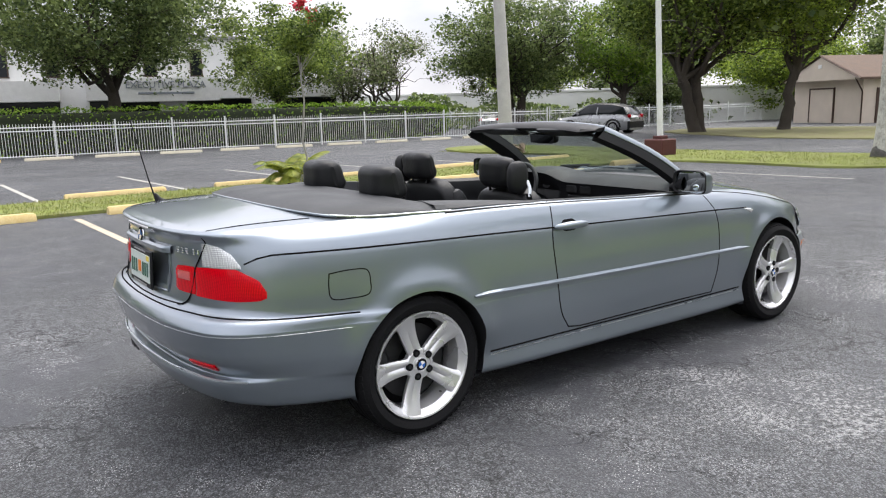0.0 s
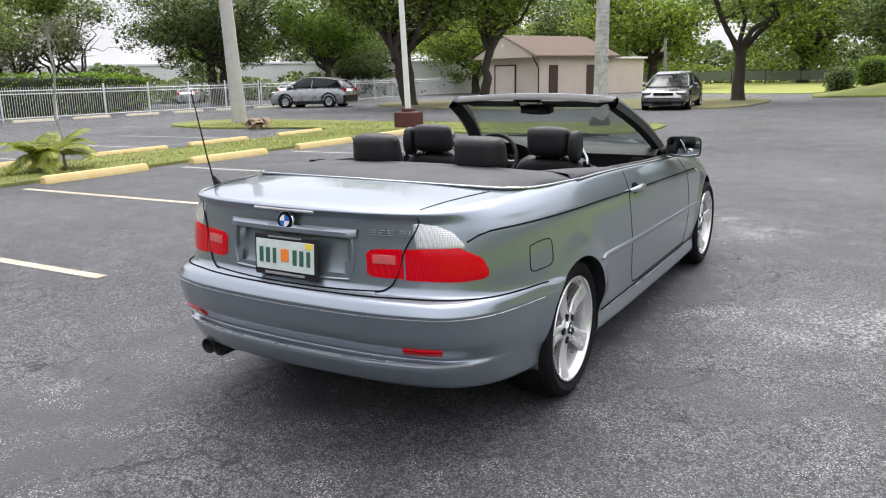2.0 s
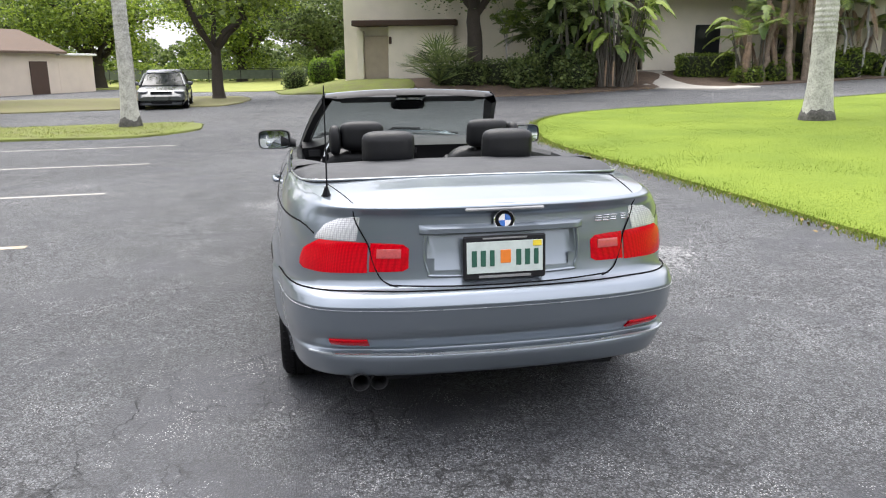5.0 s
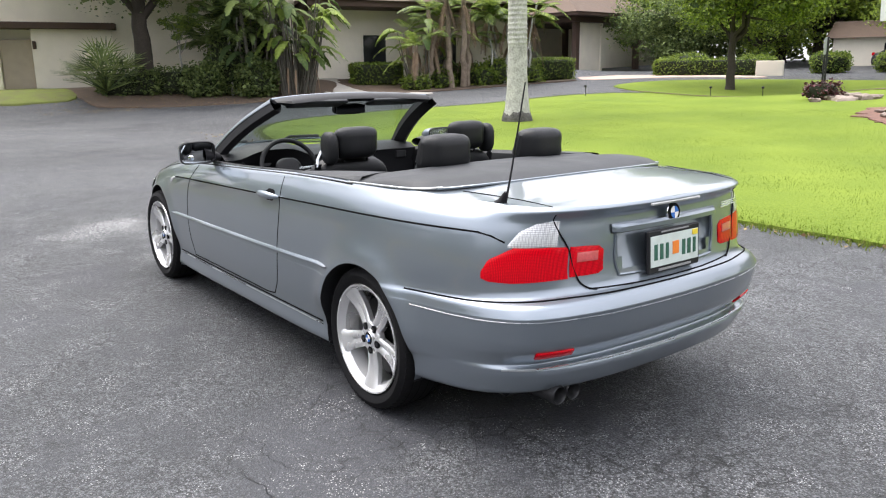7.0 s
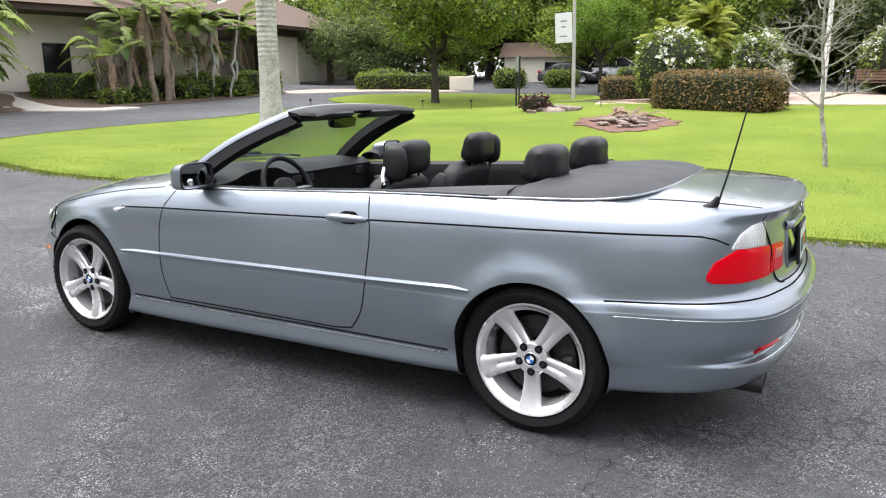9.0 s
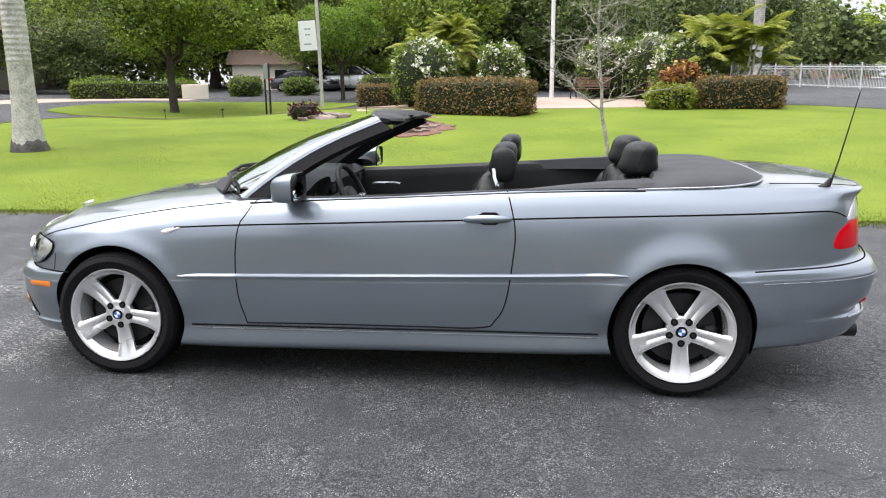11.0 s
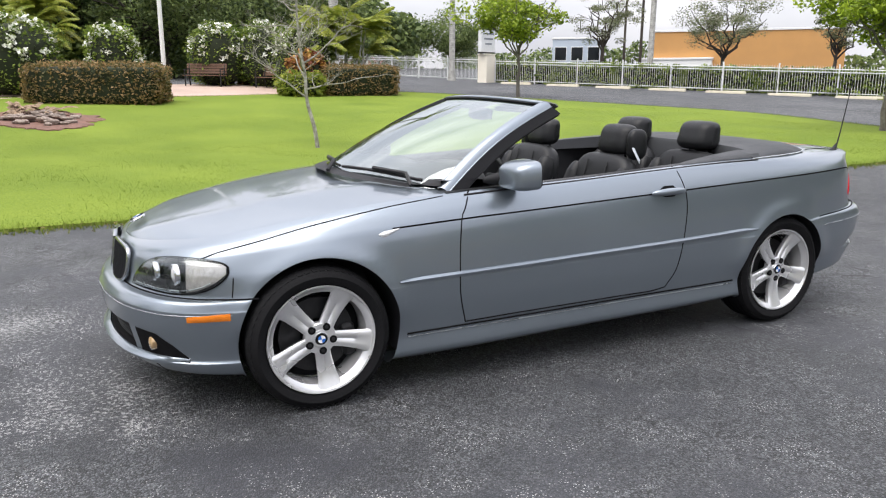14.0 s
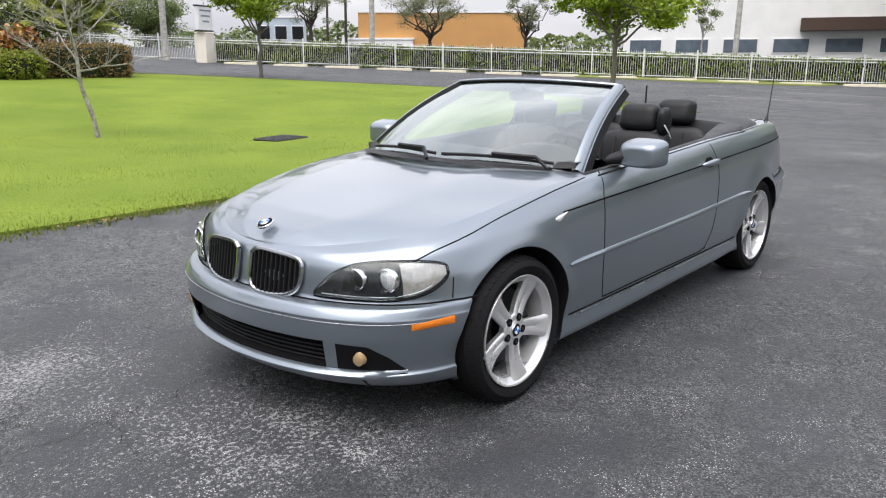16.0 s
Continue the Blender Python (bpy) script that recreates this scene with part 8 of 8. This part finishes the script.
def plain_block(name, a, b, depth, h, base, wall, label, windows=0, band=None, sill=.34):
    a, b = Vector(a), Vector(b)
    d = b - a
    m = Matrix.Translation((a.x, a.y, base)) @ Matrix.Rotation(math.atan2(d.y, d.x), 4, 'Z')
    t = thing(name, label, "building", m)
    wall_box("wall", (d.length / 2, -depth / 2, h / 2), (d.length, depth, h), wall, t)
    wall_box("parapet", (d.length / 2, -depth / 2, h + .1), (d.length + .2, depth + .2, .2), WHITEWALL, t)
    for k in range(windows):
        x = d.length * (k + .5) / windows
        wz = sill if name != "long_block" else .60
        wh = .17 if name == "store" else .30
        wn_ = wall_box("window", (x, .02, h * wz), (d.length / windows * .72, .12, h * (wh + .03)), WHITEWALL, t)
        wall_box("pane", (x, .06, h * wz), (d.length / windows * .68, .10, h * wh), STOREGLASS if name == "store" else DARKGLASS, wn_)
    if band:
        wall_box("awning", (d.length * band[1], .6, h * .60), (d.length * band[0], 1.4, h * .16), BROWN, t)
    return t


plain_block("warehouse", (-65.9, -46.7), (-53.8, -60.0), 12, 5.2, .9, ORANGEW, "ochre rendered warehouse behind the fence")
plain_block("warehouse", (-55.8, -71.3), (-51.1, -74.8), 8, 5.0, 1.0, BLUEGREY, "small pale blue-grey building", 3, sill=.66)
plain_block("store", (-74, 2), (-62.4, -33.0), 14, 6.6, .2, WHITEWALL, "long white store with a dark awning", 9, (.55, .32))
plain_block("store", (-57, -55), (-52.5, -60.5), 4, 2.4, .9, WHITEWALL, "low white wall behind the pine")
plain_block("long_block", (37.0, 66.5), (66, 37), 8, 3.0, -.5, WHITEWALL, "long low pale building behind the trees", 10)
plain_block("long_block", (-40, -95), (-24, -97), 8, 7.0, 1.0, mat("brick_red", (.33, .16, .11), .9), "distant flat-roofed reddish brick building", 4)


# ---- parked vehicles ----
def parked(m, label, colour, L, Wd, Hh, kind, seed):
    """A parked car: body, glass house, wheels, lamps, bumpers."""
    v = thing("parked_car", label, "car", m)
    paint = mat("paint_" + kind, colour, .3, .15 if kind == "saloon" else .5, var=.05, coat=1.0)
    wb = L * .29
    suv = kind in ("suv", "white")
    zb = .64 * Hh if suv else .60 * Hh
    top = [(-.5, .50), (-.47, .60), (-.40, .63), (-.20, .64), (.10, .64), (.25, .62), (.42, .56), (.48, .48), (.5, .38)]
    if kind == "saloon":
        top = [(-.5, .50), (-.47, .60), (-.40, .63), (-.20, .64), (.10, .635), (.26, .60), (.38, .545), (.455, .465), (.5, .33)]
    rows = []
    for x, z in top:
        w = Wd / 2 * (1 - .35 * max(0, abs(x) - .40) ** 1.2 * 6)
        zt = z * Hh
        rows.append([(x * L, -w * .86, .18), (x * L, -w, .34), (x * L, -w, zt - .22), (x * L, -w * .93, zt - .06), (x * L, -w * .80, zt), (x * L, w * .80, zt), (x * L, w * .93, zt - .06), (x * L, w, zt - .22), (x * L, w, .34), (x * L, w * .86, .18)])
    g = Geo().grid(rows, flip=True)
    g.f += [tuple(range(10)), tuple(reversed(range(80, 90)))]
    make("body", g, paint, v)
    roof = [(-.47, .62, .92), (-.41, .86, .84), (-.26, .96, .79), (-.04, 1.0, .77), (.07, .97, .78), (.27, .63, .93)] if suv else [(-.38, .60, .90), (-.24, .90, .80), (-.10, .985, .77), (.06, .97, .77), (.13, .90, .80), (.30, .60, .92)]
    g = Geo().grid([[(x * L, -Wd / 2 * w, zb - .03), (x * L, -Wd / 2 * w * (.98 if z > .7 else 1), z * Hh - .07), (x * L, -Wd / 2 * w * .86, z * Hh), (x * L, Wd / 2 * w * .86, z * Hh), (x * L, Wd / 2 * w * (.98 if z > .7 else 1), z * Hh - .07), (x * L, Wd / 2 * w, zb - .03)] for x, z, w in roof], flip=True)
    make("glasshouse", g, DARKGLASS, v, "dark tinted windows", angle=50)
    rr = [p for p in roof if p[1] > .85]
    g = Geo().grid([[(x * L, -Wd / 2 * w * .9, z * Hh - .02), (x * L, -Wd / 2 * w * .80, z * Hh + .015), (x * L, Wd / 2 * w * .80, z * Hh + .015), (x * L, Wd / 2 * w * .9, z * Hh - .02)] for x, z, w in rr], flip=True)
    make("roof", g, BLACK if kind == "suv" else paint, v)
    for sg in (1, -1):
        for (x0, z0, w0), (x1, z1, w1) in ((roof[0], roof[1]), (roof[-1], roof[-2])):
            make("roof_pillar", Geo().tube([(x0 * L, sg * Wd / 2 * w0, z0 * Hh), (x1 * L, sg * Wd / 2 * w1 * .93, z1 * Hh - .03)], .035, 6), paint, v)
        make("side_pillar", Geo().tube([(-.06 * L, sg * Wd / 2 * .86, zb), (-.07 * L, sg * Wd / 2 * .68, .97 * Hh)], .035, 6), paint, v)
        if kind == "saloon":
            make("head_lamp", Geo().ell((.440 * L, sg * Wd * .36, .455 * Hh), (.17, .20, .060), 2.4, 14, 8, ), CLEARL, v)
            make("fog_recess", Geo().box((.487 * L, sg * Wd * .34, .27), (.05, .26, .10), .03), BLACK, v)
        else:
            make("head_lamp", Geo().ell((.462 * L, sg * Wd * .37, .50 * Hh), (.16, .17, .075), 2.6, 14, 8), CLEARL, v)
        make("tail_lamp", Geo().ell((-.485 * L, sg * Wd * .39, .56 * Hh), (.08, .13, .10), 2.6, 14, 8), RED, v)
        make("wing_mirror", Geo().ell((.17 * L, sg * (Wd / 2 + .08), zb + .05), (.06, .11, .075), 2.6, 12, 8), paint, v)
        for sx in (1, -1):
            mm = Matrix.Translation((sx * wb, sg * (Wd / 2 - .10), .33)) @ Matrix.Rotation(radians(-90 * sg), 4, 'X')
            w = make("wheel", Geo().lathe([(.21, -.09), (.30, -.10), (.33, -.07), (.335, 0), (.33, .08), (.30, .115), (.22, .112)], 28, mm), RUBBER, v)
            make("wheel_rim", Geo().lathe([(.22, .112), (.21, .10), (.12, .085), (.05, .10), (0, .10)], 10, mm), SATIN, w, label="silver rim")
            make("arch_gap", Geo().lathe([(.40, .0), (.40, .095), (.33, .095)], 24, mm), SEAM, w)
    if kind == "suv":
        for sg in (1, -1):
            make("side_cladding", Geo().box((0, sg * (Wd / 2 - .01), .30), (L * .44, .05, .16), .02), BLACK, v)
            for sx in (1, -1):
                arch = [(sx * wb + .43 * math.cos(a), sg * (Wd / 2 - .005), .33 + .43 * math.sin(a)) for a in [math.pi * q / 16 for q in range(17)]]
                make("arch_cladding", Geo().tube(arch, .055, 6), BLACK, v)
        make("rear_cladding", Geo().box((-.485 * L, 0, .46), (.16, Wd * .94, .40), .04), BLACK, v)
    if kind == "saloon":
        make("front_grille", Geo().box((.470 * L, 0, .425 * Hh), (.09, Wd * .42, .075), .025), SEAM, v)
        make("grille_bar", Geo().box((.476 * L, 0, .452 * Hh), (.09, Wd * .44, .022), .008), SATIN, v, "bright bar over the grille")
        make("lower_intake", Geo().box((.496 * L, 0, .25), (.04, Wd * .42, .13), .03), SEAM, v)
    else:
        make("front_grille", Geo().box((.495 * L, 0, .36 * Hh), (.06, Wd * .55, .18), .03), BLACK, v)
    make("rear_plate", Geo().box((-.502 * L, 0, .48 * Hh), (.03, .4, .14), .01), WHITEP, v)
    make("bumper_trim", Geo().box((.47 * L, 0, .20), (.16, Wd * .86, .10), .03).box((-.47 * L, 0, .24), (.16, Wd * .86, .14), .03), BLACK, v)
    return v


parked(at(29.6, 26.4, 104), "grey sport utility car with black cladding parked by the fence", (.33, .335, .345), 4.6, 1.88, 1.66, "suv", 1)
parked(at(26.6, 5.6, 184), "dark grey saloon car parked facing the lot", (.05, .055, .06), 4.45, 1.75, 1.44, "saloon", 2)
parked(at(11.8, -47.2, 175), "white sport utility car parked far behind", (.62, .63, .64), 4.6, 1.85, 1.65, "white", 3)
parked(at(15.0, -46.0, 170), "dark car parked far behind the lawn", (.06, .06, .065), 4.4, 1.75, 1.42, "dark", 4)
parked(at(38.6, 46.5, 40), "silver car parked behind the fence", (.45, .46, .47), 4.4, 1.75, 1.42, "silver", 5)
parked(at(46, 42.5, 30), "white car parked behind the fence", (.62, .62, .62), 4.5, 1.8, 1.5, "pale", 6)

# ---- grass blades and fallen leaves ----
def inside(x, y, poly):
    c = False
    for (x0, y0), (x1, y1) in zip(poly, poly[1:] + poly[:1]):
        if (y0 > y) != (y1 > y) and x < (x1 - x0) * (y - y0) / (y1 - y0) + x0:
            c = not c
    return c


BLADE = mat("grass_blades", (0.108, 0.162, 0.020), 0.7, island=0.7, col2=(0.205, 0.265, 0.046), scale=.5, fine=20, spec=0.2)
BLADE_DRY = mat("dry_grass_blades", (0.09, 0.12, 0.025), 0.8, island=0.9, col2=(0.26, 0.27, 0.08), scale=.6, fine=20, spec=0.2)


def blades(name, label, spots, h, material, seed):
    rng = np.random.default_rng(seed)
    c = np.array(spots)
    n = len(c)
    a = rng.uniform(0, 2 * math.pi, n)
    w = np.stack([np.cos(a), np.sin(a), np.zeros(n)], 1) * (h * .13)
    lean = rng.normal(size=(n, 3)) * h * .35
    hh = rng.uniform(.5, 1.3, n) * h
    tip = c + lean
    tip[:, 2] = c[:, 2] + hh
    v = np.stack([c - w, c + w, tip], 1).reshape(-1, 3)
    me = bpy.data.meshes.new(name)
    me.vertices.add(3 * n)
    me.vertices.foreach_set("co", v.ravel())
    me.loops.add(3 * n)
    me.loops.foreach_set("vertex_index", np.arange(3 * n))
    me.polygons.add(n)
    me.polygons.foreach_set("loop_start", np.arange(n) * 3)
    me.materials.append(material)
    me.update(calc_edges=True)
    return tagged(new(name, me), label, "grass", kind="stuff")


rng = np.random.default_rng(101)
spots = []
for k in range(150000):
    x, y = rng.uniform(-15, 16), -3.8 - 12 * rng.random() ** 1.6
    if inside(x, y, LAWN_EDGE):
        spots.append((x, y, height(x, y) + .031))
blades("grass", "short green lawn grass blades", spots, .022, BLADE, 102)
edge = spline([(a, b, 0) for a, b in LAWN_EDGE + LAWN_EDGE[:1]], 1600)
spots = []
for p in edge:
    for k in range(22):
        x, y = p.x + rng.normal() * .10, p.y + rng.normal() * .10
        spots.append((x, y, height(x, y) + .0))
blades("grass", "longer ragged grass along the lawn edge", spots[::2], .060, BLADE, 103)
blades("grass", "dry brown grass fringe along the lawn edge", [(x, y + .05, z) for x, y, z in spots[1::2]], .050, BLADE_DRY, 105)
spots = []
for k in range(26000):
    x, y = rng.uniform(-8, 13), rng.uniform(9.0, 11.6)
    spots.append((x, y, height(x, y) + .04))
for k in range(16000):
    x, y = rng.uniform(12.6, 16.5), rng.uniform(3.4, 18.5)
    spots.append((x, y, height(x, y) + .04))
blades("grass", "uneven grass on the parking strip", spots, .045, BLADE_DRY, 104)
thin(BLADE, 0.5)
thin(BLADE_DRY, 0.5)
LITTER = mat("fallen_leaves", (0.14, 0.08, 0.035), 0.9, island=0.9, col2=(0.36, 0.27, 0.12))
pts = []
for k in range(1500):
    x, y = rng.uniform(24.4, 30), rng.uniform(-14.5, -2.5)
    pts.append((x, y, height(x, y) + .085))
for k in range(520):
    x, y = rng.uniform(-12, 14), -3.86 + rng.normal() * .14
    pts.append((x, y, height(x, y) + .02))
holder = thing("fallen_leaves", "brown fallen leaves scattered on the ground", "leaves", kind="stuff")
leaves("litter", np.array(pts), .042, LITTER, holder, rng, 1.5, 2.5)
